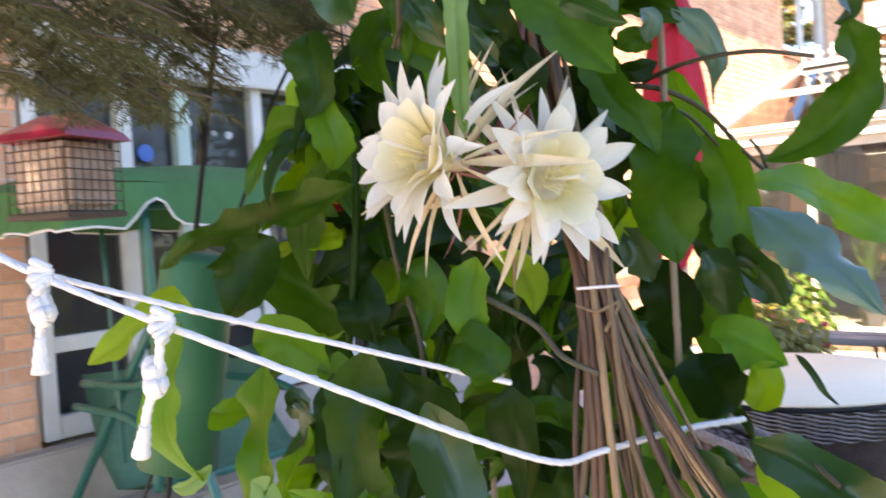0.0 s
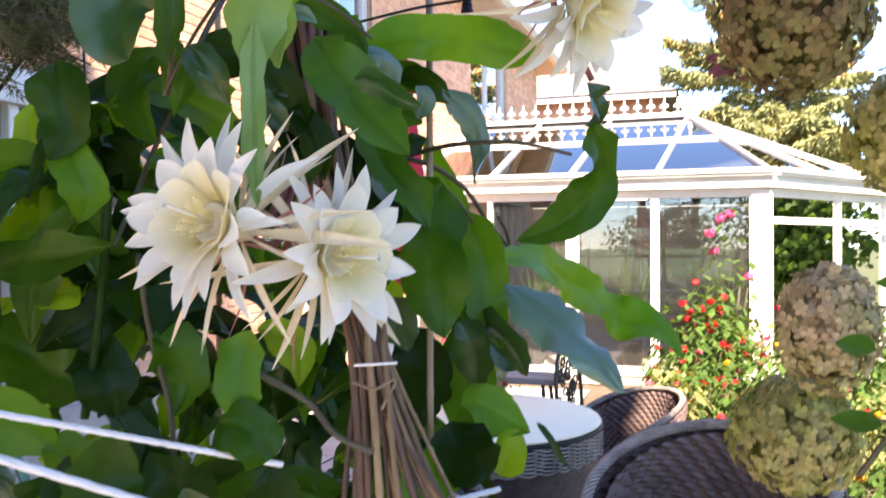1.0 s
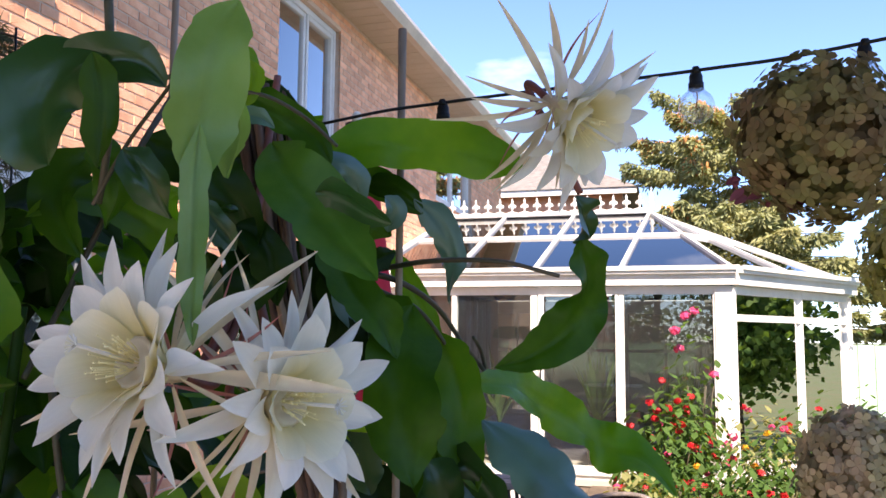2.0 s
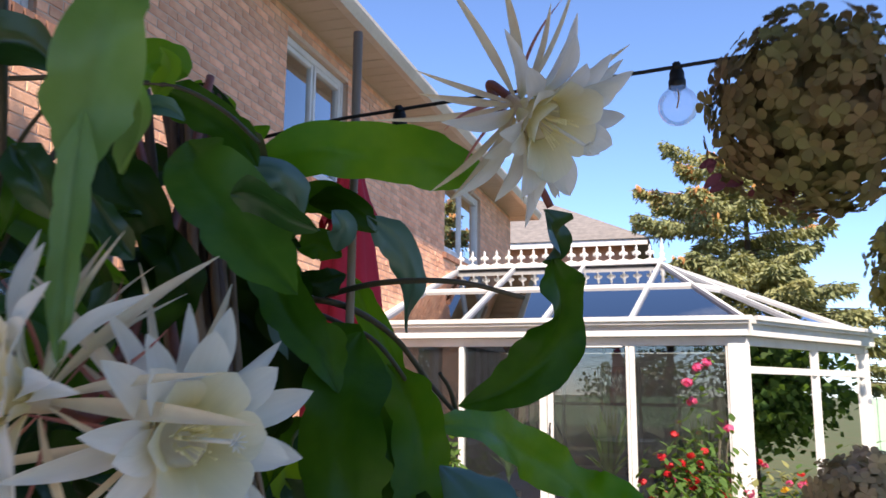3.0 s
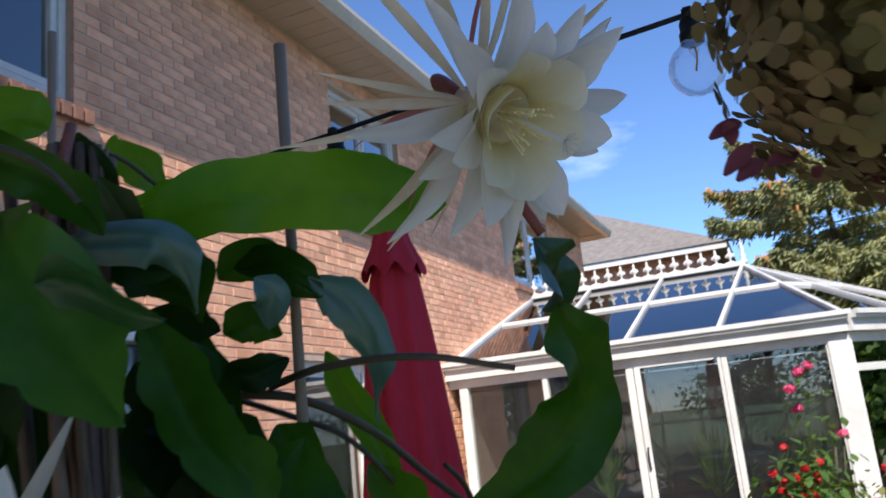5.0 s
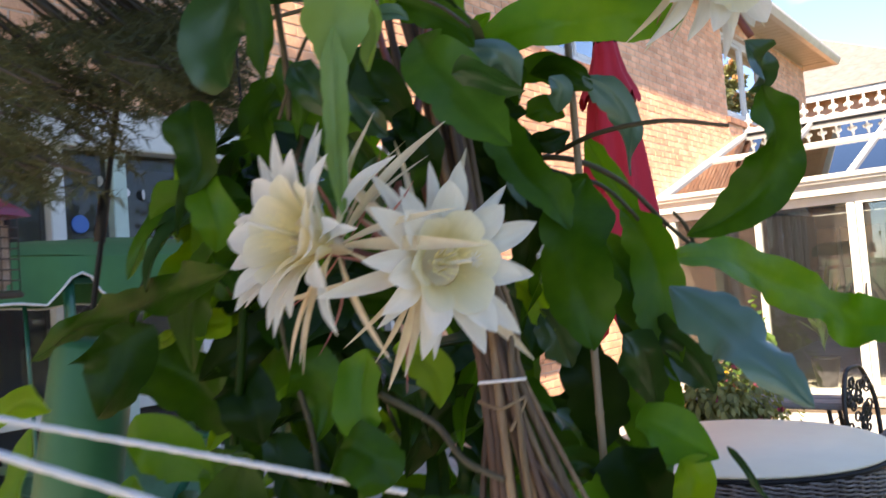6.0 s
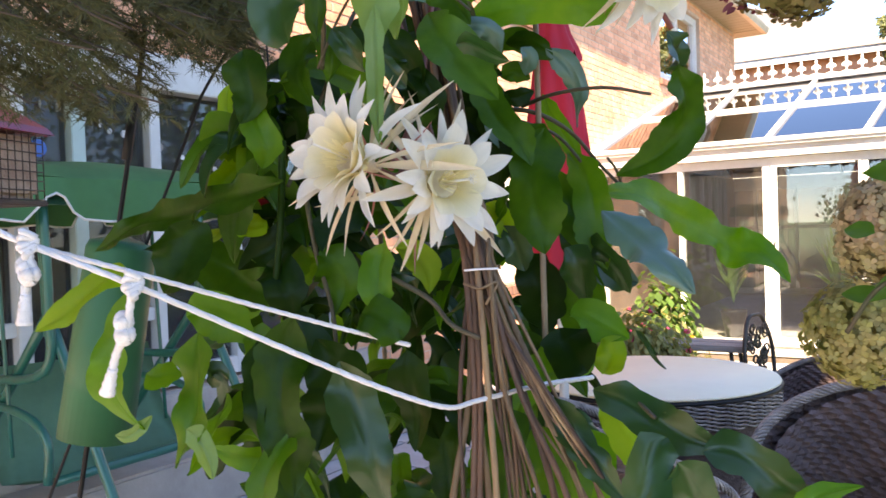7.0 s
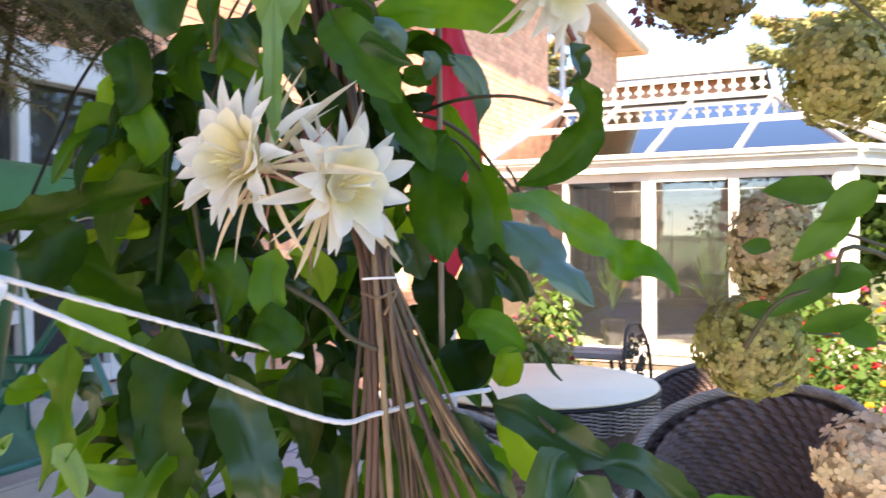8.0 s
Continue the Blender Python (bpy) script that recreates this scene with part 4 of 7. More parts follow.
def chair(at, turn, size=1.0, tall=0.95):
    c = thing("wicker_chair", "rounded dark brown wicker garden armchair", "chair", (*at, 0), "wicker chairs round the table")
    top = lambda u: 0.60 + 0.27 * (math.sin(3.14159 * u) ** 0.8)
    part("backrest", weave_band(bmesh.new(), 0, 0, 0.30, 0.12, 0.6, -2.05, 2.05, 18, 56, 0.09, top), M_WICKER, c, "woven curved back and arms", False)
    part("inner_back", weave_band(bmesh.new(), 0, 0, 0.265, 0.40, 0.6, -2.0, 2.0, 14, 50, 0.07, lambda u: top(u) - 0.015), M_WICKER, c, "", False)
    pts = []
    for k in range(13):
        u = k / 12
        a = -2.1 + 4.2 * u
        z = top(u) + 0.005
        r = 0.285 + 0.08 * (z - 0.12)
        pts.append((r * math.cos(a), r * math.sin(a), z))
    pts = [(-0.20, -0.30, 0.44)] + pts + [(-0.20, 0.30, 0.44)]
    part("rim", braid(bmesh.new(), pts, 0.0135, 6, 260, 0.42), M_WICKERLIGHT, c, "braided lighter wicker rim")
    part("seat", lathe(bmesh.new(), ((0.002, 0.34), (0.26, 0.34), (0.275, 0.38), (0.25, 0.41), (0.002, 0.42)), sides=32), M_WICKER, c, "dark woven seat")
    part("apron", weave_band(bmesh.new(), 0, 0, 0.275, 0.1, 0.38, rows=8, cols=60), M_WICKER, c)
    for a in (0.8, 2.3, 4.0, 5.5):
        part("leg", tube(bmesh.new(), ((0.26 * math.cos(a), 0.26 * math.sin(a), 0.14), (0.27 * math.cos(a), 0.27 * math.sin(a), 0.0)), 0.02, 8), M_WICKER, c)
    c.rotation_euler.z = radians(turn)
    c.scale = (size, size, tall)
    return c


chair((-0.12, 2.27), 65, 1.08, 1.0)
chair((-0.78, 2.18), -140)
chair((-0.55, 4.22), 38, 0.92, 0.77)


def iron_chair(at, turn):
    c = thing("iron_chair", "black cast-iron garden chair with filigree back", "chair", (*at, 0))
    part("back_frame", tube(bmesh.new(), ((-0.19, 0, 0.42), (-0.19, 0.02, 0.7), (-0.10, 0.04, 0.90), (0, 0.04, 0.93), (0.10, 0.04, 0.90), (0.19, 0.02, 0.7), (0.19, 0, 0.42)), 0.014, 8, 40), M_IRON, c)
    rnd = random.Random(3)
    for k in range(34):
        bm = bmesh.new()
        x, z = rnd.uniform(-0.13, 0.13), rnd.uniform(0.48, 0.84)
        r = rnd.uniform(0.022, 0.045)
        tube(bm, [(x + r * math.cos(a * 1.05) * (1 - a * 0.05), 0.025, z + r * math.sin(a * 1.05) * (1 - a * 0.05)) for a in range(7)], 0.007, 5, 16)
        part("scroll", bm, M_IRON, c)
    part("seat", lathe(bmesh.new(), ((0.002, 0.40), (0.20, 0.40), (0.215, 0.415), (0.2, 0.425), (0.002, 0.425)), (0, -0.2, 0), sides=28), M_IRON, c)
    for x, y in ((-0.17, 0), (0.17, 0), (-0.16, -0.36), (0.16, -0.36)):
        part("leg", tube(bmesh.new(), ((x, y, 0.41), (x * 1.1, y * 1.05, 0.2), (x * 1.25, y * 1.1, 0)), 0.012, 8), M_IRON, c)
    c.rotation_euler.z = radians(turn)
    c.scale = (1, 1, 0.87)
    return c


iron_chair((-0.96, 5.02), 76)

bench = thing("garden_bench", "weathered grey slab bench on dark iron legs", "bench", (-1.45, 5.05, 0))
part("plank", block(block(bmesh.new(), (-0.5, -0.17, 0.58), (0.42, -0.005, 0.62), 0.01), (-0.5, 0.005, 0.58), (0.42, 0.17, 0.62), 0.01), M_WOODGREY, bench, "weathered grey planks", False)
for x in (-0.4, 0.32):
    for y in (-0.12, 0.12):
        part("leg", tube(bmesh.new(), ((x, y, 0.58), (x * 1.1, y * 1.1, 0.3), (x * 1.2, y * 1.2, 0)), 0.013, 8), M_IRON, bench)


# ---- feeder on its pole ----
def feeder():
    f = thing("bird_feeder", "red-roofed wire cage suet feeder hanging on a hook", "bird feeder", (-1.50, 0.458, 0))
    w = 0.068
    part("suet_block", block(bmesh.new(), (-w * 0.93, -w * 0.93, 1.502), (w * 0.93, w * 0.93, 1.625), 0.01), M_SUET, f, "crumbly pinkish-brown bird food", False)
    for k in range(8):
        d = -w + 2 * w * k / 7
        for sx in (0, 1):
            for s in (-1, 1):
                a = (d, s * w) if sx else (s * w, d)
                part("wire", tube(bmesh.new(), ((*a, 1.495), (*a, 1.633)), 0.0012, 5), M_BROWNWIRE, f)
    for k in range(8):
        z = 1.50 + 0.13 * k / 7
        part("wire", tube(bmesh.new(), ((-w, -w, z), (w, -w, z)), 0.0014, 5), M_BROWNWIRE, f)
        part("wire", tube(bmesh.new(), ((w, -w, z), (w, w, z)), 0.0014, 5), M_BROWNWIRE, f)
    part("floor", block(bmesh.new(), (-w - 0.006, -w - 0.006, 1.488), (w + 0.006, w + 0.006, 1.498), 0.003), M_BROWNWIRE, f, "", False)
    bm = bmesh.new()
    lo = [bm.verts.new((x, y, 1.630)) for x, y in ((-0.086, -0.082), (0.086, -0.082), (0.086, 0.082), (-0.086, 0.082))]
    mid = [bm.verts.new((x, y, 1.644)) for x, y in ((-0.078, -0.072), (0.078, -0.072), (0.078, 0.072), (-0.078, 0.072))]
    up = [bm.verts.new((x, y, 1.680)) for x, y in ((-0.04, -0.014), (0.04, -0.014), (0.04, 0.014), (-0.04, 0.014))]
    for a, b in ((lo, mid), (mid, up)):
        for k in range(4):
            bm.faces.new((a[k], a[(k + 1) % 4], b[(k + 1) % 4], b[k]))
    bm.faces.new(lo[::-1])
    bm.faces.new(up)
    part("roof", bm, M_REDPAINT, f, "red hipped metal roof", False)
    part("hanger", tube(bmesh.new(), ((0, 0, 1.678), (0.01, 0.0, 1.76), (0, 0, 1.85)), 0.003, 6), M_BLACK, f)
    f.rotation_euler.z = radians(20)
    return f


feeder()
pole = thing("feeder_pole", "black shepherd's-crook pole with a green squirrel guard", "pole", (-1.413, 0.377, 0))
pole.rotation_euler = (-0.109, 0.133, 0)
part("rod", tube(bmesh.new(), ((0, 0, 0), (0, 0, 1.0), (0.005, 0, 1.7), (-0.02, 0.005, 1.86), (-0.10, -0.01, 1.93), (-0.22, -0.02, 1.92), (-0.26, -0.02, 1.85)), 0.0046, 8, 40), M_BLACK, pole, "thin black steel rod")
part("clamp", lathe(bmesh.new(), ((0.007, 1.585), (0.009, 1.585), (0.009, 1.66), (0.007, 1.66)), sides=10), M_BLACK, pole, "black clamp")
part("squirrel_guard", lathe(bmesh.new(), ((0.065, 1.075), (0.067, 1.07), (0.064, 1.25), (0.061, 1.42), (0.056, 1.432), (0.012, 1.445), (0.012, 1.441), (0.054, 1.428), (0.059, 1.416), (0.062, 1.25)), (0.012, 0.006, 0), sides=36, close=False), M_BAFFLE, pole, "green tapered squirrel guard")


# ---- rope with knots ----
def rope_line(name, pts, label, r=0.0034):
    r0 = thing(name, label, "rope", pts[0])
    inv = Matrix.Translation(-Vector(pts[0]))
    line = curve_points(pts, 120)
    for s in range(3):
        bm, path = bmesh.new(), []
        for i, p in enumerate(line):
            t = (line[min(i + 1, 119)] - line[max(i - 1, 0)]).normalized()
            side = t.cross(Vector((0, 0, 1))).normalized()
            a = i * 0.9 + 2.0944 * s
            path.append(p + side * (r * 0.34 * math.cos(a)) + t.cross(side) * (r * 0.34 * math.sin(a)))
        tube(bm, path, r * 0.66, 6, 120)
        part("strand", bm, M_ROPE, r0).matrix_parent_inverse = inv
    return r0, inv


front_rope, FR = rope_line("rope", ROPE_FRONT, "slack white twisted rope tied to the plant stems")
back_rope, BR = rope_line("rope", ROPE_BACK, "taut white twisted rope behind a slack one", 0.0031)


def knot(at, tail, parent, inv):
    at, tail = Vector(at), Vector(tail)
    bm = bmesh.new()
    for k in range(3):
        r = 0.007
        ring = [at + Vector((r * math.cos(a), 0.006 * math.sin(2 * a + k), r * math.sin(a) + 0.006 * (k - 1))) for a in [i * 0.7 for i in range(10)]]
        tube(bm, ring, 0.0036, 6, 24)
    ob = part("knot", bm, M_ROPE, parent)
    ob.matrix_parent_inverse = inv
    tb = bmesh.new()
    mid = at.lerp(tail, 0.5) + Vector((0.006, 0, 0))
    tube(tb, (at, at.lerp(tail, 0.25) + Vector((0.004, 0, 0)), mid, tail.lerp(at, 0.2), tail), 0.0038, 8, 26, 1.1, 0.12)
    d = (tail - at).normalized()
    tube(tb, (tail - d * 0.004, tail + d * 0.010, tail + d * 0.026), 0.0046, 9, 10, 1.7, 0.10)
    for p, s in ((at.lerp(tail, 0.42), 1.0), (at.lerp(tail, 0.56) + Vector((0.006, 0, 0)), 1.05)):
        bb = bmesh.new()
        for k in range(3):
            ring = [Vector((0.0045 * s * math.cos(a), 0.0045 * s * math.sin(a), 0.003 * (k - 1) + 0.002 * math.sin(2 * a + k))) for a in [i * 0.7 for i in range(10)]]
            tube(bb, ring, 0.0056 * s, 6, 24)
        bb.transform(Matrix.Translation(p) @ pose(0, 0, 0, 20, 30, 0))
        part("stopper_knot", bb, M_ROPE, parent).matrix_parent_inverse = inv
    ob = part("tail", tb, M_ROPE, parent, "knotted rope tail with frayed end")
    ob.matrix_parent_inverse = inv


knot(KNOT_A, TAIL_A, front_rope, FR)
knot(KNOT_B, TAIL_B, front_rope, FR)


# ---- string lights ----
def string_lights():
    s = thing("string_lights", "black outdoor string lights with clear globe bulbs", "string lights", CABLE[2])
    inv = Matrix.Translation(-Vector(CABLE[2]))

    def sp(name, bm, m, label="", smooth=True):
        ob = part(name, bm, m, s, label, smooth)
        ob.matrix_parent_inverse = inv
        return ob
    sp("cable", tube(bmesh.new(), CABLE, 0.0019, 8, 60), M_BLACK, "black cable")
    for k, (p, full) in enumerate(SOCKETS):
        px, py, pz = p
        sk = bmesh.new()
        lathe(sk, ((0.002, 0.004), (0.005, 0.004), (0.0065, 0.0), (0.0065, -0.006), (0.0075, -0.0068), (0.0075, -0.0135), (0.005, -0.015)), p, 16)
        block(sk, (px - 0.0035, py - 0.006, pz + 0.001), (px + 0.0035, py + 0.006, pz + 0.009), 0.001)
        sp("socket", sk, M_BLACK, "black lamp socket")
        if full:
            prof = [(0.0085, -0.0135)] + [(0.0175 * math.sin(a), -0.037) for a in (0.55, 0.9, 1.25, 1.57, 1.9, 2.25, 2.6, 2.95)] + [(0.0006, -0.0481)]
            prof = [(r, z if i == 0 or i == len(prof) - 1 else -0.0305 + 0.0175 * math.cos((0.55, 0.9, 1.25, 1.57, 1.9, 2.25, 2.6, 2.95)[i - 1])) for i, (r, z) in enumerate(prof)]
            g = sp("bulb", lathe(bmesh.new(), prof, p, 28, False), M_BULB, "clear glass globe bulb")
            g.visible_shadow = False
            part("filament", tube(bmesh.new(), ((px, py, pz - 0.0135), (px + 0.001, py, pz - 0.022), (px - 0.001, py, pz - 0.032)), 0.0007, 6), M_FILAMENT, s, "amber filament").matrix_parent_inverse = inv
            part("stem", lathe(bmesh.new(), ((0.004, -0.0135), (0.003, -0.0195), (0.0008, -0.0235)), p, 10), M_BULB, s).matrix_parent_inverse = inv


string_lights()


# ---- red dish feeder and a thin plant hook ----
dish = thing("hummingbird_feeder", "red plastic hummingbird feeder with a pale base", "bird feeder", DISH)
part("cover", lathe(bmesh.new(), ((0.002, 0.022), (0.020, 0.020), (0.048, 0.008), (0.052, 0.0), (0.050, -0.006), (0.002, -0.004)), sides=28), M_REDPAINT, dish, "red domed cover")
part("base", lathe(bmesh.new(), ((0.050, -0.007), (0.046, -0.022), (0.03, -0.028), (0.002, -0.03)), sides=28, close=False), M_SAGEPAINT, dish, "pale green base")
for k in range(5):
    a = k * 1.2566
    part("port", lathe(bmesh.new(), ((0.001, 0.0), (0.007, 0.0), (0.006, 0.004)), (0.036 * math.cos(a), 0.036 * math.sin(a), 0.013), 8), M_FYELLOW, dish, "yellow flower port")
part("hanger", tube(bmesh.new(), ((0, 0, 0.02), (0.004, 0.0, 0.18), (-0.004, 0.0, 0.40)), 0.0014, 6), M_BLACK, dish)
hook_dir = (Vector(HOOK_B) - Vector(HOOK_A)) / (HOOK_A[2] - HOOK_B[2])
foot = Vector(HOOK_B) + hook_dir * HOOK_B[2]
hook = thing("plant_hook", "thin black bent metal garden rod", "garden rod", foot)
rod = part("rod", tube(bmesh.new(), (foot, Vector(HOOK_B) + Vector((-0.01, 0, 0)), (Vector(HOOK_A) + Vector(HOOK_B)) / 2 + Vector((-0.012, 0, 0.01)), HOOK_A, Vector(HOOK_A) - hook_dir * 0.12 + Vector((0.03, 0.02, 0))), 0.003, 7, 40), M_BLACK, hook)
rod.matrix_parent_inverse = Matrix.Translation(-foot)


# ---- the cactus plant ----
VIEW = Vector((0.35, -0.92, 0.48)).normalized()
plant = thing("orchid_cactus", "tall orchid cactus with strap leaves and white open flowers", "plant", (-0.36, 0.66, 0))
PINV = Matrix.Translation((0.36, -0.66, 0))


def pp(name, bm, material, label="", smooth=True):
    ob = part(name, bm, material, plant, label, smooth)
    ob.matrix_parent_inverse = PINV
    return ob


SEED = random.Random(11)


def leaf(base, mid, tip, width, material=None, turn=0.0, twist=0.0, fold=0.20, wave=0.13, round_end=0.0, calm=0.0, arch=0.0):
    """A strap leaf that bends from base by mid to tip."""
    a, m, b = Vector(base), Vector(mid), Vector(tip)
    c = 2 * m - (a + b) / 2
    line = [a * (1 - i / 30) ** 2 + c * 2 * (i / 30) * (1 - i / 30) + b * (i / 30) ** 2 for i in range(31)]
    return blade(line, width, material, turn, twist, fold, wave, round_end, calm, arch)


def strap(pts, width, material=None, turn=0.0, twist=0.0, fold=0.16, wave=0.13, round_end=0.0, arch=0.0):
    """A strap leaf along a line with several bends."""
    return blade(curve_points(pts, 31), width, material, turn, twist, fold, wave, round_end, 1.0, arch)


def blade(line, width, material, turn, twist, fold, wave, round_end, calm, arch):
    """The blade itself: notched, wavy margins, a slow ripple along its length and a grooved midrib."""
    n, half = len(line) - 1, 5
    bm = bmesh.new()
    rows = []
    ph, ph2, ph3, ph4 = (SEED.uniform(0, 6) for _ in range(4))
    length = sum(((q - p).length for p, q in zip(line, line[1:])), 0.0)
    wave *= min(1.0, 0.05 / width)
    cut = SEED.uniform(0.08, 0.24)
    teeth = max(2.5, length / 0.034) * SEED.uniform(0.85, 1.15)
    ripple = length / 0.075
    sway = SEED.uniform(-1, 1) * 0.05 * length * (1 - round_end) * (1 - calm)
    twist += SEED.uniform(-30, 30) * (1 - round_end) * (1 - calm)
    for i in range(n + 1):
        u = i / n
        p = line[i]
        t = (line[min(i + 1, n)] - line[max(i - 1, 0)]).normalized()
        side = t.cross(VIEW)
        side = (side if side.length > 0.05 else t.orthogonal()).normalized()
        p = p + side * (sway * math.sin(u * 6.28))
        side.rotate(Matrix.Rotation(radians(turn + twist * u) + 0.30 * math.sin(u * ripple * 3.1 + ph4), 3, t))
        nrm = side.cross(t)
        shape = min(1.0, (u / 0.20) ** 0.75 if u > 0 else 0.0) * min(1.0, ((1 - u) / (0.30 - 0.10 * round_end)) ** (0.7 - 0.25 * round_end) if u < 1 else 0.0)
        shape = max(shape, 0.05 if u < 0.5 else 0.012)
        p = p + nrm * (0.10 * width * math.sin(u * ripple * 2.3 + ph3) * shape)
        row = []
        for k in range(-half, half + 1):
            s = k / half
            q = u * teeth + 0.3 * math.sin(u * 8 + ph3 * (k > 0)) + (ph if k > 0 else ph2)
            lobe = abs(math.sin(q * 3.14159)) ** 0.55
            scal = 1 - (cut * (1 - lobe) + 0.07 * math.sin(u * 7 + ph3)) * abs(s) ** 1.8 * (1 - 0.5 * round_end)
            off = s * width / 2 * shape * scal
            lift = (fold * abs(s) - arch * s * s) * width / 2 * shape + wave * width / 2 * abs(s) ** 1.8 * math.sin(u * teeth * 2.6 + (ph if k > 0 else ph2)) * shape
            row.append(bm.verts.new(p + side * off + nrm * (lift - (0.0022 if k == 0 else 0))))
        rows.append(row)
    for r, q in zip(rows, rows[1:]):
        for k in range(2 * half):
            bm.faces.new((r[k], r[k + 1], q[k + 1], q[k]))
    return pp("leaf", bm, material or M_LEAFSHADE)


def stem(pts, r, material=None, taper=0.8, name="stem", label=""):
    return pp(name, tube(bmesh.new(), pts, r, 8, 8 * len(pts), taper, 0.09 if name == "cane" else 0.03), material or M_STEM, label)


def petal_mesh(length, width, start, rise, flare, material, name, belly=0.6, blunt=2.0, frill=0.10, cup=0.22, twist=0.0):
    """One petal that rises along z and leans outward along x; blunt: how full its tip is."""
    bm = bmesh.new()
    n, half = 14, 3
    rows = []
    for i in range(n + 1):
        u = i / n
        ang = rise + (flare - rise) * u * u * (3 - 2 * u)
        if i == 0:
            x, z = start, 0.0
        else:
            x, z = rows[-1][1] + math.sin(ang) * length / n, rows[-1][2] + math.cos(ang) * length / n
        fade = 1 if u < belly else max(0.0, 1 - ((u - belly) / (1 - belly)) ** blunt) ** 0.8
        w = max(width * (0.26 + 0.74 * math.sin(min(1, u / belly) * 1.5708)) * fade, 0.0006)
        row = []
        for k in range(-half, half + 1):
            s = k / half
            off = cup * w * s * s
            y = s * w / 2
            row.append(bm.verts.new((x - math.cos(ang) * off + twist * y * u, y, z + math.sin(ang) * off + frill * w * math.sin(u * 11 + 2.3 * k) * abs(s) * u)))
        rows.append((row, x, z))
    for r, q in zip(rows, rows[1:]):
        for k in range(2 * half):
            bm.faces.new((r[0][k], r[0][k + 1], q[0][k + 1], q[0][k]))
    me = bpy.data.meshes.new(name)
    bm.to_mesh(me)
    bm.free()
    me.polygons.foreach_set("use_smooth", [True] * len(me.polygons))
    me.materials.append(material)
    return me


# whorl: mesh, how many, height on the axis, spread of size, spread of lean
WHORLS = [
    (petal_mesh(0.056, 0.038, 0.013, 0.32, 0.92, M_PETALIN, "petal", 0.72, 3.0, 0.03, 0.17), 6, 0.004, 0.04, 0.04),
    (petal_mesh(0.070, 0.028, 0.015, 0.42, 1.16, M_PETAL, "petal", 0.64, 2.0, 0.04, 0.15), 7, 0.002, 0.06, 0.06),
    (petal_mesh(0.082, 0.021, 0.014, 0.55, 1.42, M_PETAL, "petal", 0.60, 1.6, 0.07, 0.15), 11, -0.002, 0.10, 0.10),
    (petal_mesh(0.090, 0.0150, 0.011, 0.95, 1.60, M_PETAL, "petal", 0.52, 1.6, 0.10, 0.30), 8, -0.006, 0.15, 0.20),
    (petal_mesh(0.108, 0.0092, 0.009, 1.35, 1.70, M_SEPAL, "sepal", 0.48, 1.5, 0.06, 0.15), 9, -0.012, 0.24, 0.38),
    (petal_mesh(0.106, 0.0062, 0.008, 1.65, 2.05, M_SEPAL, "sepal", 0.44, 1.4, 0.06, 0.15), 8, -0.016, 0.26, 0.40),
    (petal_mesh(0.088, 0.0040, 0.007, 1.90, 1.3, M_SEPALPINK, "sepal", 0.40, 1.3, 0.0, 0.3), 6, -0.024, 0.28, 0.40),
]


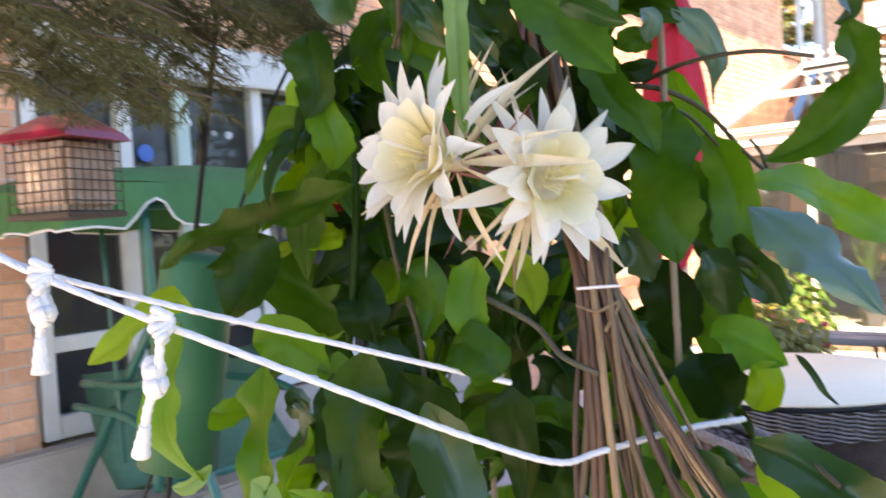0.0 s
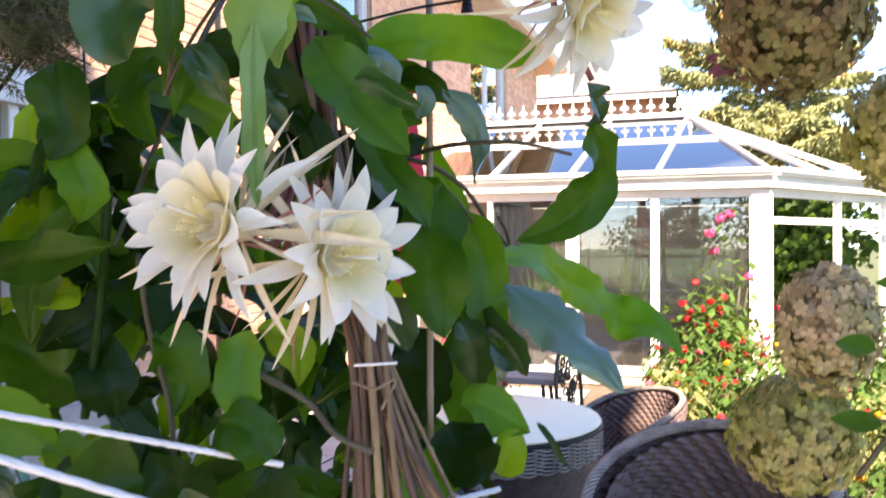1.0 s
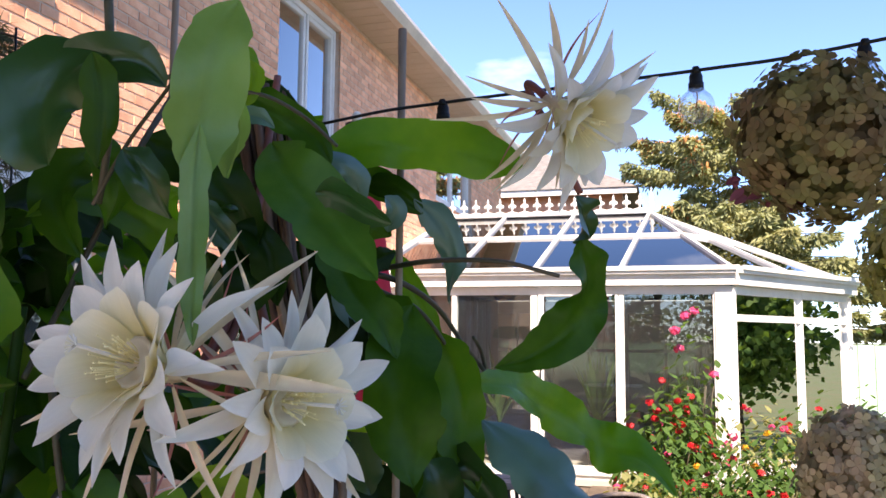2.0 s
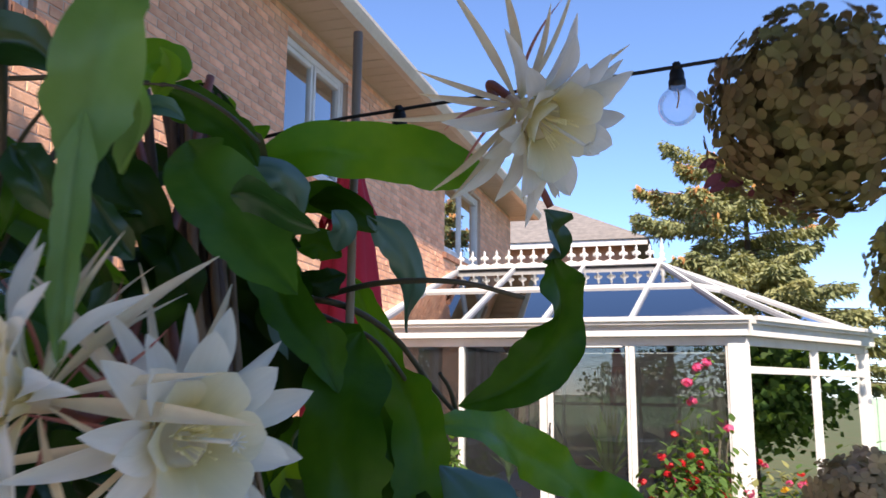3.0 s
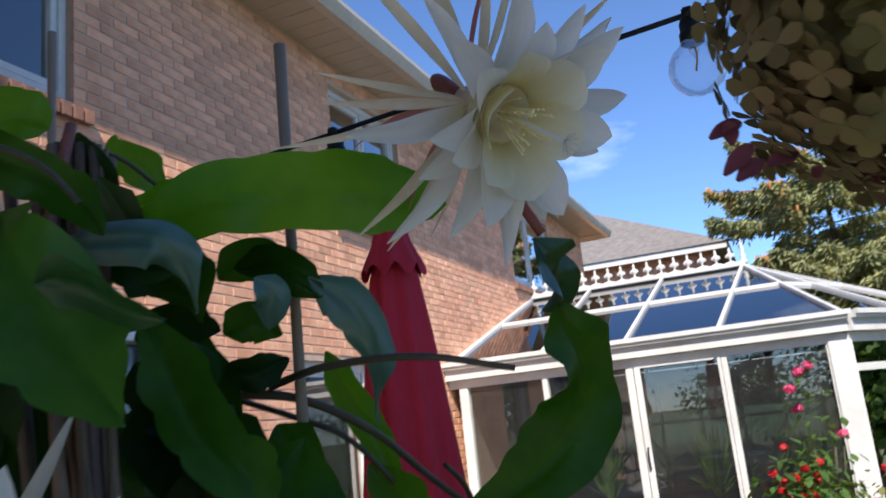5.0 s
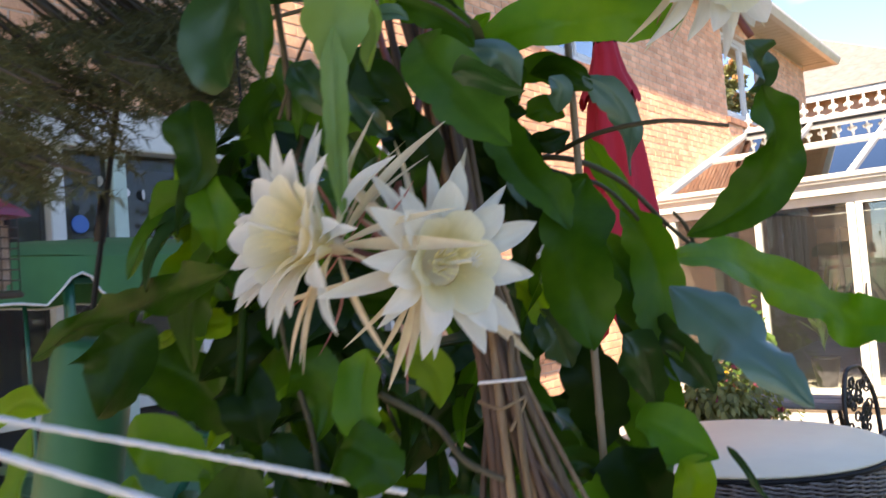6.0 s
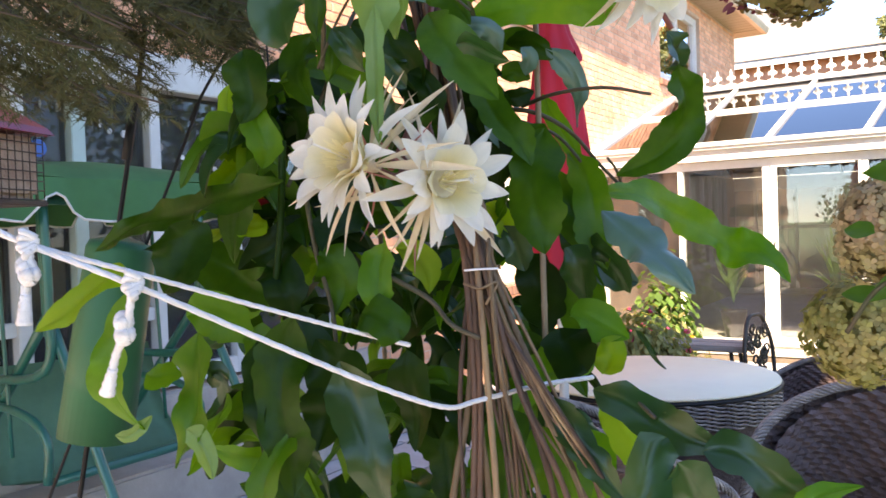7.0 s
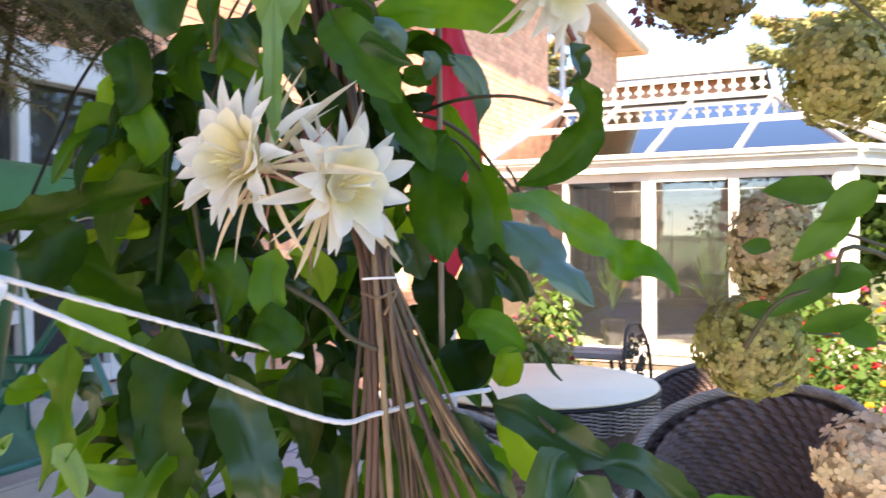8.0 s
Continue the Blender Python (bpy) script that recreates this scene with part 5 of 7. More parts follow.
def flower(base, mouth, label, scale=1.0, seed=1, droop=0.0, tube_to=None, trim=1.0):
    """An open flower: receptacle, four rings of petals, thin sepals, stamens and style."""
    rnd = random.Random(seed)
    base, mouth = Vector(base), Vector(mouth)
    axis = (mouth - base).normalized()
    frame_m = Matrix.Translation(base) @ axis.to_track_quat("Z", "Y").to_matrix().to_4x4() @ Matrix.Diagonal((scale, scale, scale, 1))
    fl = pp("flower", lathe(bmesh.new(), ((0.004, -0.03), (0.007, -0.02), (0.010, 0.0), (0.019, 0.016), (0.019, 0.02), (0.016, 0.021), (0.010, 0.012)), sides=14), M_SEPAL, label)
    fl.matrix_parent_inverse = PINV
    fl.matrix_basis = frame_m
    for me, count, z, spread, loose in WHORLS:
        turn0 = rnd.uniform(0, 6.28)
        for k in range(count):
            s = (1 + rnd.uniform(-spread, spread)) * (trim if loose > 0.3 else 1)
            a = turn0 + 6.28319 * (k + rnd.uniform(-0.22, 0.22) * min(1, loose * 5)) / count
            ob = new(me.name.split(".")[0], me)
            ob.parent = fl
            ob.matrix_basis = Matrix.Translation((0, 0, z)) @ Matrix.Rotation(a, 4, "Z") @ Matrix.Rotation(rnd.uniform(-loose, loose) + droop * math.cos(a), 4, "Y") @ Matrix.Rotation(0.10 + rnd.uniform(-loose, loose), 4, "Z") @ Matrix.Diagonal((s, s * rnd.uniform(0.85, 1.1), s, 1))
    bm = bmesh.new()
    for k in range(34):
        a, r = rnd.uniform(0, 6.28), rnd.uniform(0.006, 0.018)
        h = rnd.uniform(0.036, 0.052)
        c, s = math.cos(a), math.sin(a)
        tube(bm, ((0.006 * c, 0.006 * s, 0.02), (r * 0.7 * c, r * 0.7 * s, h * 0.7), (r * c, r * s, h)), 0.0004, 4, 5)
        bmesh.ops.create_icosphere(bm, subdivisions=1, radius=0.0009, matrix=Matrix.Translation((r * c, r * s, h)))
    part("stamen_ring", bm, M_STAMEN, fl, "ring of pale yellow stamens")
    st = bmesh.new()
    tube(st, ((0, 0, 0.02), (0.003, 0, 0.05), (0.005, 0, 0.072)), 0.0016, 6, 8)
    for k in range(9):
        a = k * 0.698
        tube(st, ((0.005, 0, 0.071), (0.005 + 0.006 * math.cos(a), 0.006 * math.sin(a), 0.076)), 0.0006, 4, 3)
    part("style", st, M_PETAL, fl, "white star-shaped style")
    if tube_to:
        stem([base - axis * 0.02 * scale, base - axis * 0.06 * scale, (base + Vector(tube_to)) / 2 - axis * 0.03, tube_to], 0.0042, M_REDSTEM, 0.9, "flower_tube", "red-brown curved flower tube")
    return fl


leaf((-0.476, 0.556, 1.697), (-0.374, 0.589, 1.711), (-0.278, 0.638, 1.693), 0.054, M_LEAFMID, 36.4, 0, calm=1, fold=0.05, wave=0.06, round_end=1)
strap(((-0.514, 0.530, 1.689), (-0.473, 0.530, 1.683), (-0.435, 0.535, 1.677), (-0.428, 0.550, 1.660), (-0.426, 0.560, 1.633)), 0.032, M_LEAFSHEEN, 12, 50, wave=0.12, arch=0.5)
strap(((-0.509, 0.570, 1.676), (-0.480, 0.580, 1.682), (-0.456, 0.585, 1.662), (-0.446, 0.590, 1.633)), 0.050, M_LEAFDEEP, 25, 20, arch=0.4)
leaf((-0.482, 0.657, 1.677), (-0.449, 0.666, 1.689), (-0.415, 0.684, 1.661), 0.035, M_LEAFDEEP, 40.2, 20)
leaf((-0.609, 0.527, 1.763), (-0.570, 0.533, 1.795), (-0.539, 0.547, 1.782), 0.041, M_LEAFMID, 47.3, 0, round_end=1)
leaf((-0.548, 0.566, 1.779), (-0.516, 0.563, 1.748), (-0.514, 0.574, 1.703), 0.034, M_LEAFSHADE, -1.1, 30)
leaf((-0.650, 0.711, 1.844), (-0.631, 0.721, 1.827), (-0.606, 0.740, 1.783), 0.040, M_LEAFMID, 13.9, 0)
leaf((-0.570, 0.651, 1.753), (-0.529, 0.644, 1.751), (-0.508, 0.649, 1.765), 0.021, M_LEAFMID, 44.8, 30)
strap(((-0.467, 0.640, 1.632), (-0.448, 0.650, 1.639), (-0.428, 0.660, 1.627)), 0.030, M_LEAFDEEP, 20)
strap(((-0.422, 0.620, 1.665), (-0.416, 0.630, 1.649), (-0.426, 0.640, 1.629)), 0.026, M_LEAFSHEEN, 0, 20)
strap(((-0.464, 0.600, 1.586), (-0.453, 0.610, 1.556), (-0.429, 0.615, 1.526), (-0.423, 0.620, 1.505)), 0.042, M_LEAFSHEEN, 0, 20, fold=0.45)
strap(((-0.514, 0.600, 1.631), (-0.481, 0.610, 1.636), (-0.453, 0.620, 1.631)), 0.036, M_LEAFSHADE, 20)
strap(((-0.474, 0.590, 1.615), (-0.462, 0.600, 1.603), (-0.449, 0.600, 1.582)), 0.032, M_LEAFBLUE, 0)
strap(((-0.459, 0.630, 1.605), (-0.440, 0.640, 1.600), (-0.423, 0.660, 1.609)), 0.026, M_LEAFSHADE, 30)
leaf((-0.435, 0.657, 1.562), (-0.416, 0.650, 1.529), (-0.405, 0.641, 1.490), 0.041, M_LEAFDEEP, -2.2, 0)
strap(((-0.226, 0.655, 1.663), (-0.222, 0.665, 1.645), (-0.222, 0.680, 1.635), (-0.225, 0.700, 1.620)), 0.042, M_LEAFBLUE, -8, 20, fold=0.3, round_end=0.6)
strap(((-0.224, 0.695, 1.625), (-0.225, 0.710, 1.604), (-0.223, 0.727, 1.570), (-0.235, 0.727, 1.536), (-0.277, 0.724, 1.501), (-0.326, 0.723, 1.483)), 0.058, M_LEAFDEEP, -5, -30, wave=0.10, fold=0.25)
strap(((-0.371, 0.760, 1.464), (-0.324, 0.850, 1.453), (-0.284, 0.950, 1.417), (-0.235, 1.000, 1.368), (-0.171, 0.980, 1.356), (-0.130, 0.957, 1.310)), 0.068, M_LEAFMID, 10, -20, wave=0.34, fold=0.12)
strap(((-0.325, 0.660, 1.431), (-0.270, 0.630, 1.399), (-0.227, 0.600, 1.369), (-0.178, 0.580, 1.323)), 0.058, M_LEAFSHEEN, -10, 15, wave=0.22, arch=0.4)
leaf((-0.412, 0.749, 1.525), (-0.369, 0.738, 1.436), (-0.345, 0.727, 1.345), 0.060, M_LEAFMID, 0, 0)
strap(((-0.475, 0.800, 1.628), (-0.455, 0.800, 1.587), (-0.429, 0.800, 1.543), (-0.406, 0.800, 1.483)), 0.030, M_LEAFMID, 0, 20)
leaf((-0.380, 0.730, 1.386), (-0.348, 0.726, 1.368), (-0.317, 0.744, 1.309), 0.045, M_LEAFBLUE, 20, 0)
leaf((-0.390, 0.622, 1.550), (-0.388, 0.585, 1.467), (-0.371, 0.570, 1.375), 0.081, M_LEAFDEEP, 0, 0, fold=0.05, wave=0.08)
leaf((-0.398, 0.695, 1.379), (-0.377, 0.707, 1.344), (-0.374, 0.708, 1.294), 0.060, M_LEAFBLUE, 0, 30)
leaf((-0.384, 0.677, 1.281), (-0.357, 0.695, 1.271), (-0.302, 0.693, 1.249), 0.059, M_LEAFMID, 0, 0)
leaf((-0.336, 0.672, 1.250), (-0.326, 0.677, 1.226), (-0.333, 0.661, 1.203), 0.049, M_LEAFSUNLIT, 0, 0, round_end=1)
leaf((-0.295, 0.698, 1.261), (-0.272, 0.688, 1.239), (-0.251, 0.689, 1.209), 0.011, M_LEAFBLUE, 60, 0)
leaf((-0.386, 0.640, 1.268), (-0.361, 0.620, 1.240), (-0.334, 0.613, 1.212), 0.070, M_LEAFSHADE, 0, 0, round_end=1)
leaf((-0.495, 0.635, 1.449), (-0.475, 0.648, 1.424), (-0.457, 0.658, 1.389), 0.039, M_LEAFSUNLIT, 0, 0)
leaf((-0.475, 0.647, 1.415), (-0.458, 0.657, 1.381), (-0.448, 0.663, 1.347), 0.045, M_LEAFBLUE, 0, 0)
strap(((-0.467, 0.450, 1.685), (-0.438, 0.440, 1.647), (-0.398, 0.430, 1.603), (-0.357, 0.425, 1.561)), 0.062, M_LEAFSOFT, 0, 10, fold=0.22, wave=0.08)
leaf((-0.447, 0.353, 1.772), (-0.465, 0.344, 1.705), (-0.470, 0.341, 1.623), 0.056, M_LEAFPALE, -21.1, 8, fold=0.12, wave=0.1, calm=1)
leaf((-0.467, 0.338, 1.672), (-0.465, 0.332, 1.591), (-0.455, 0.322, 1.509), 0.023, M_LEAFPALE, -14.3, 8, fold=0.12, wave=0.1, calm=1)
leaf((-0.609, 0.358, 1.725), (-0.554, 0.350, 1.735), (-0.516, 0.365, 1.712), 0.042, M_LEAFBLUE, 41.4, 10)
leaf((-0.551, 0.321, 1.729), (-0.547, 0.329, 1.687), (-0.552, 0.335, 1.642), 0.029, M_LEAFDEEP, -7.7, 10)
leaf((-0.565, 0.380, 1.669), (-0.548, 0.389, 1.645), (-0.530, 0.399, 1.612), 0.036, M_LEAFBLUE, 5.7, 20)
leaf((-0.497, 0.384, 1.630), (-0.482, 0.394, 1.603), (-0.469, 0.400, 1.585), 0.023, M_LEAFBLUE, 18.1, 20)
leaf((-0.520, 0.424, 1.670), (-0.494, 0.438, 1.629), (-0.487, 0.451, 1.564), 0.049, M_LEAFSHADE, 1.5, 10)
leaf((-0.489, 0.436, 1.712), (-0.478, 0.435, 1.734), (-0.483, 0.430, 1.755), 0.017, M_LEAFSUNLIT, 13.8, 0)
leaf((-0.497, 0.451, 1.732), (-0.456, 0.467, 1.708), (-0.424, 0.482, 1.670), 0.033, M_LEAFDEEP, 25, 20)
leaf((-0.477, 0.400, 1.692), (-0.462, 0.404, 1.696), (-0.444, 0.411, 1.686), 0.015, M_LEAFSHEEN, 0, 0)
leaf((-0.414, 0.428, 1.634), (-0.384, 0.438, 1.628), (-0.354, 0.449, 1.609), 0.037, M_LEAFBLUE, 48.6, 10)
leaf((-0.625, 0.421, 1.697), (-0.613, 0.432, 1.657), (-0.623, 0.436, 1.611), 0.037, M_LEAFDEEP, -15.1, 20)
leaf((-0.489, 0.432, 1.610), (-0.465, 0.443, 1.589), (-0.458, 0.453, 1.542), 0.035, M_LEAFSHADE, 6.3, 20)
leaf((-0.498, 0.415, 1.573), (-0.503, 0.418, 1.548), (-0.510, 0.421, 1.515), 0.026, M_LEAFBLUE, 2.3, 20)
stem(((-0.497, 0.431, 1.728), (-0.467, 0.440, 1.723), (-0.437, 0.451, 1.706), (-0.403, 0.445, 1.677)), 0.0020, M_STEM, 0.8)
stem(((-0.582, 0.374, 1.796), (-0.584, 0.384, 1.737), (-0.603, 0.409, 1.683), (-0.627, 0.432, 1.634)), 0.0039, M_STEM, 0.8)
stem(((-0.605, 0.397, 1.626), (-0.574, 0.397, 1.677), (-0.541, 0.399, 1.720), (-0.508, 0.401, 1.763)), 0.0019, M_STEM, 0.8)
leaf((-0.476, 0.394, 1.705), (-0.468, 0.387, 1.675), (-0.466, 0.375, 1.639), 0.043, M_LEAFPALE, 50, 20)
leaf((-0.477, 0.415, 1.620), (-0.489, 0.407, 1.620), (-0.495, 0.403, 1.596), 0.025, M_LEAFBLUE, 60, 0)
leaf((-0.546, 0.430, 1.603), (-0.525, 0.431, 1.579), (-0.514, 0.425, 1.552), 0.029, M_LEAFDEEP, 30, 0)
leaf((-0.519, 0.447, 1.602), (-0.480, 0.447, 1.568), (-0.481, 0.434, 1.532), 0.045, M_LEAFSHADE, 0, 0)
leaf((-0.563, 0.352, 1.739), (-0.604, 0.325, 1.699), (-0.587, 0.323, 1.644), 0.074, M_LEAFBLUE, 0, 20, round_end=1)
leaf((-0.650, 0.449, 1.688), (-0.671, 0.435, 1.642), (-0.639, 0.430, 1.584), 0.056, M_LEAFDEEP, 10, 0)
leaf((-0.722, 0.380, 1.664), (-0.701, 0.368, 1.614), (-0.712, 0.360, 1.562), 0.057, M_LEAFSHADE, 0, 0)
leaf((-0.812, 0.441, 1.638), (-0.817, 0.437, 1.588), (-0.817, 0.435, 1.529), 0.035, M_LEAFSUNLIT, 0, 0, round_end=1)
leaf((-0.707, 0.388, 1.594), (-0.688, 0.374, 1.546), (-0.687, 0.374, 1.501), 0.047, M_LEAFMID, 0, 0)
leaf((-0.747, 0.482, 1.635), (-0.761, 0.472, 1.610), (-0.769, 0.466, 1.569), 0.045, M_LEAFDEEP, 0, 0)
leaf((-0.660, 0.539, 1.723), (-0.611, 0.569, 1.705), (-0.561, 0.600, 1.711), 0.060, M_LEAFSHADE, 0, 0)
leaf((-0.514, 0.571, 1.706), (-0.477, 0.570, 1.684), (-0.446, 0.577, 1.649), 0.050, M_LEAFDEEP, 10, 0)
leaf((-0.481, 0.534, 1.731), (-0.462, 0.544, 1.684), (-0.436, 0.560, 1.668), 0.038, M_LEAFBLUE, 30, 0)
strap(((-0.462, 0.650, 1.682), (-0.432, 0.655, 1.682), (-0.409, 0.660, 1.666), (-0.394, 0.665, 1.651)), 0.030, M_LEAFDEEP, 15, 20, arch=0.3)
strap(((-0.403, 0.660, 1.667), (-0.379, 0.670, 1.647), (-0.367, 0.680, 1.619), (-0.367, 0.690, 1.587), (-0.371, 0.690, 1.554)), 0.036, M_LEAFSHEEN, 5, 60, wave=0.15, arch=0.3)
strap(((-0.478, 0.570, 1.647), (-0.442, 0.575, 1.569), (-0.413, 0.580, 1.531), (-0.394, 0.585, 1.495)), 0.048, M_LEAFDEEP, -12, 0, fold=0.3)
leaf((-0.609, 0.328, 1.479), (-0.814, 0.352, 1.450), (-0.986, 0.326, 1.398), 0.057, M_LEAFDEEP, 0, 10, wave=0.25)
leaf((-0.810, 0.319, 1.430), (-0.798, 0.325, 1.391), (-0.818, 0.311, 1.339), 0.090, M_LEAFSHADE, 0, 0)
leaf((-0.735, 0.425, 1.434), (-0.749, 0.416, 1.427), (-0.776, 0.399, 1.432), 0.037, M_LEAFSUNLIT, 0, 0, round_end=1)
leaf((-0.790, 0.390, 1.425), (-0.800, 0.383, 1.413), (-0.814, 0.375, 1.410), 0.018, M_LEAFSUNLIT, 0, 0)
leaf((-0.779, 0.242, 1.359), (-0.854, 0.218, 1.346), (-0.928, 0.194, 1.297), 0.044, M_LEAFSUNLIT, 0, 0)
leaf((-0.774, 0.221, 1.347), (-0.790, 0.209, 1.264), (-0.759, 0.226, 1.178), 0.059, M_LEAFMID, 0, 20)
leaf((-0.839, 0.295, 1.232), (-0.820, 0.307, 1.224), (-0.797, 0.322, 1.227), 0.041, M_LEAFMID, 0, 0)
leaf((-0.906, 0.376, 1.408), (-0.793, 0.422, 1.354), (-0.703, 0.442, 1.329), 0.074, M_LEAFDEEP, 0, 0)
leaf((-0.793, 0.327, 1.307), (-0.754, 0.351, 1.305), (-0.716, 0.374, 1.266), 0.062, M_LEAFMID, 0, 0)
leaf((-0.728, 0.366, 1.274), (-0.703, 0.382, 1.257), (-0.697, 0.384, 1.219), 0.055, M_LEAFMID, 0, 0, round_end=1)
leaf((-0.741, 0.300, 1.289), (-0.729, 0.281, 1.213), (-0.744, 0.258, 1.124), 0.065, M_LEAFMID, 0, 30, wave=0.2)
leaf((-0.715, 0.254, 1.177), (-0.698, 0.264, 1.156), (-0.688, 0.269, 1.114), 0.028, M_LEAFPALE, 0, 0)
leaf((-0.789, 0.207, 1.173), (-0.768, 0.221, 1.176), (-0.750, 0.232, 1.196), 0.018, M_LEAFPALE, 30, 0)
leaf((-0.673, 0.342, 1.279), (-0.655, 0.316, 1.212), (-0.636, 0.303, 1.139), 0.038, M_LEAFSHADE, 0, 40, wave=0.25)
leaf((-0.601, 0.329, 1.312), (-0.614, 0.318, 1.201), (-0.604, 0.321, 1.089), 0.069, M_LEAFDEEP, 0, 0)
leaf((-0.603, 0.324, 1.173), (-0.613, 0.293, 1.131), (-0.613, 0.280, 1.073), 0.043, M_LEAFMID, 0, 0)
leaf((-0.554, 0.357, 1.254), (-0.520, 0.353, 1.175), (-0.487, 0.359, 1.068), 0.064, M_LEAFBLUE, 0, 0)
leaf((-0.611, 0.381, 1.277), (-0.594, 0.390, 1.203), (-0.613, 0.376, 1.131), 0.079, M_LEAFSHADE, 0, 0)
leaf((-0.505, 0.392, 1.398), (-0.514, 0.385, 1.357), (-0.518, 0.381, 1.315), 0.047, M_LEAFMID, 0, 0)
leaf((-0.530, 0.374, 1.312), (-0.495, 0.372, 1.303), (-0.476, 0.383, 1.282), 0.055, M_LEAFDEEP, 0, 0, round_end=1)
leaf((-0.551, 0.480, 1.389), (-0.522, 0.498, 1.373), (-0.514, 0.503, 1.326), 0.041, M_LEAFSUNLIT, 0, 0)
leaf((-0.512, 0.443, 1.258), (-0.507, 0.444, 1.200), (-0.505, 0.444, 1.126), 0.053, M_LEAFSHADE, 0, 0)
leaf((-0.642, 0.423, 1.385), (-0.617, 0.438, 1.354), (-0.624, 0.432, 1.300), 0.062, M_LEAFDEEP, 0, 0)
leaf((-0.715, 0.401, 1.372), (-0.682, 0.397, 1.348), (-0.670, 0.404, 1.302), 0.062, M_LEAFSHADE, 0, 0)
leaf((-0.271, 0.475, 1.219), (-0.188, 0.444, 1.197), (-0.112, 0.444, 1.172), 0.047, M_LEAFBLUE, 0, 20)
leaf((-0.132, 0.420, 1.176), (-0.088, 0.435, 1.165), (-0.036, 0.467, 1.126), 0.049, M_LEAFBLUE, 0, 0, fold=0.2)
leaf((-0.166, 0.411, 1.189), (-0.178, 0.390, 1.160), (-0.195, 0.366, 1.107), 0.049, M_LEAFBLUE, 0, 0)
leaf((-0.151, 0.396, 1.168), (-0.139, 0.403, 1.139), (-0.133, 0.406, 1.099), 0.051, M_LEAFBLUE, 10, 0)
leaf((-0.284, 0.526, 1.209), (-0.256, 0.542, 1.159), (-0.210, 0.570, 1.094), 0.053, M_LEAFSUNLIT, 0, 0)
leaf((-0.337, 0.492, 1.204), (-0.295, 0.494, 1.145), (-0.243, 0.501, 1.082), 0.043, M_LEAFBLUE, 0, 0)
leaf((-0.378, 0.524, 1.150), (-0.348, 0.542, 1.098), (-0.337, 0.547, 1.032), 0.072, M_LEAFMID, 0, 0)
leaf((-0.439, 0.546, 1.170), (-0.427, 0.552, 1.109), (-0.441, 0.541, 1.033), 0.076, M_LEAFDEEP, 0, 0)
leaf((-0.342, 0.606, 1.136), (-0.330, 0.612, 1.074), (-0.338, 0.605, 1.013), 0.069, M_LEAFMID, 0, 0)
leaf((-0.051, 0.434, 1.131), (-0.033, 0.446, 1.133), (0.010, 0.473, 1.145), 0.025, M_LEAFMID, 0, 0)
leaf((-0.389, 0.759, 1.359), (-0.360, 0.777, 1.340), (-0.323, 0.800, 1.321), 0.055, M_LEAFBLUE, 0, 0)
leaf((-0.436, 0.791, 1.476), (-0.422, 0.799, 1.412), (-0.416, 0.801, 1.348), 0.065, M_LEAFSHADE, 0, 0)
leaf((-0.793, 0.506, 1.648), (-0.764, 0.499, 1.578), (-0.782, 0.498, 1.511), 0.044, M_LEAFSHADE, 3, 0)
leaf((-0.858, 0.487, 1.621), (-0.812, 0.485, 1.558), (-0.817, 0.490, 1.479), 0.050, M_LEAFMID, -13.4, 20)
leaf((-0.755, 0.529, 1.493), (-0.763, 0.509, 1.444), (-0.757, 0.516, 1.371), 0.047, M_LEAFSHADE, -18.9, 20)
leaf((-0.826, 0.509, 1.453), (-0.792, 0.503, 1.394), (-0.815, 0.501, 1.332), 0.052, M_LEAFMID, -8, 20)
strap(((-0.540, 0.620, 1.582), (-0.508, 0.625, 1.544), (-0.481, 0.630, 1.494)), 0.062, M_LEAFSHADE, 0, 15)
strap(((-0.627, 0.660, 1.607), (-0.593, 0.660, 1.554), (-0.551, 0.660, 1.491)), 0.058, M_LEAFSHADE, 0, 15)
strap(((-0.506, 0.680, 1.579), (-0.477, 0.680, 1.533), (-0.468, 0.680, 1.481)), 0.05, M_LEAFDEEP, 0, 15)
strap(((-0.654, 0.620, 1.615), (-0.624, 0.620, 1.555), (-0.623, 0.620, 1.490)), 0.05, M_LEAFSHADE, 0, 15)
strap(((-0.552, 0.640, 1.620), (-0.517, 0.640, 1.582), (-0.470, 0.650, 1.547)), 0.05, M_LEAFSHADE, 0, 15)
strap(((-0.464, 0.600, 1.540), (-0.457, 0.600, 1.494), (-0.468, 0.600, 1.450)), 0.05, M_LEAFSHADE, 0, 15)
strap(((-0.527, 0.620, 1.591), (-0.491, 0.620, 1.543), (-0.445, 0.620, 1.507)), 0.06, M_LEAFSHADE, 0, 15)
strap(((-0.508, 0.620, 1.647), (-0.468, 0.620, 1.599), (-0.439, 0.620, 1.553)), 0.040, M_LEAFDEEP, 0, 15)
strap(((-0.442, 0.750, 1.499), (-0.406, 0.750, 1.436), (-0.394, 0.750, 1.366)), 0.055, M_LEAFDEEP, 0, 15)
strap(((-0.477, 0.720, 1.373), (-0.448, 0.720, 1.313), (-0.457, 0.720, 1.235)), 0.07, M_LEAFSHADE, 0, 15)
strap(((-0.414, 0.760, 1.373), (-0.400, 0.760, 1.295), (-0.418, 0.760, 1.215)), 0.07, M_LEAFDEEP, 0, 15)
strap(((-0.598, 0.620, 1.123), (-0.567, 0.620, 1.058), (-0.557, 0.620, 0.966)), 0.07, M_LEAFSHADE, 0, 15)
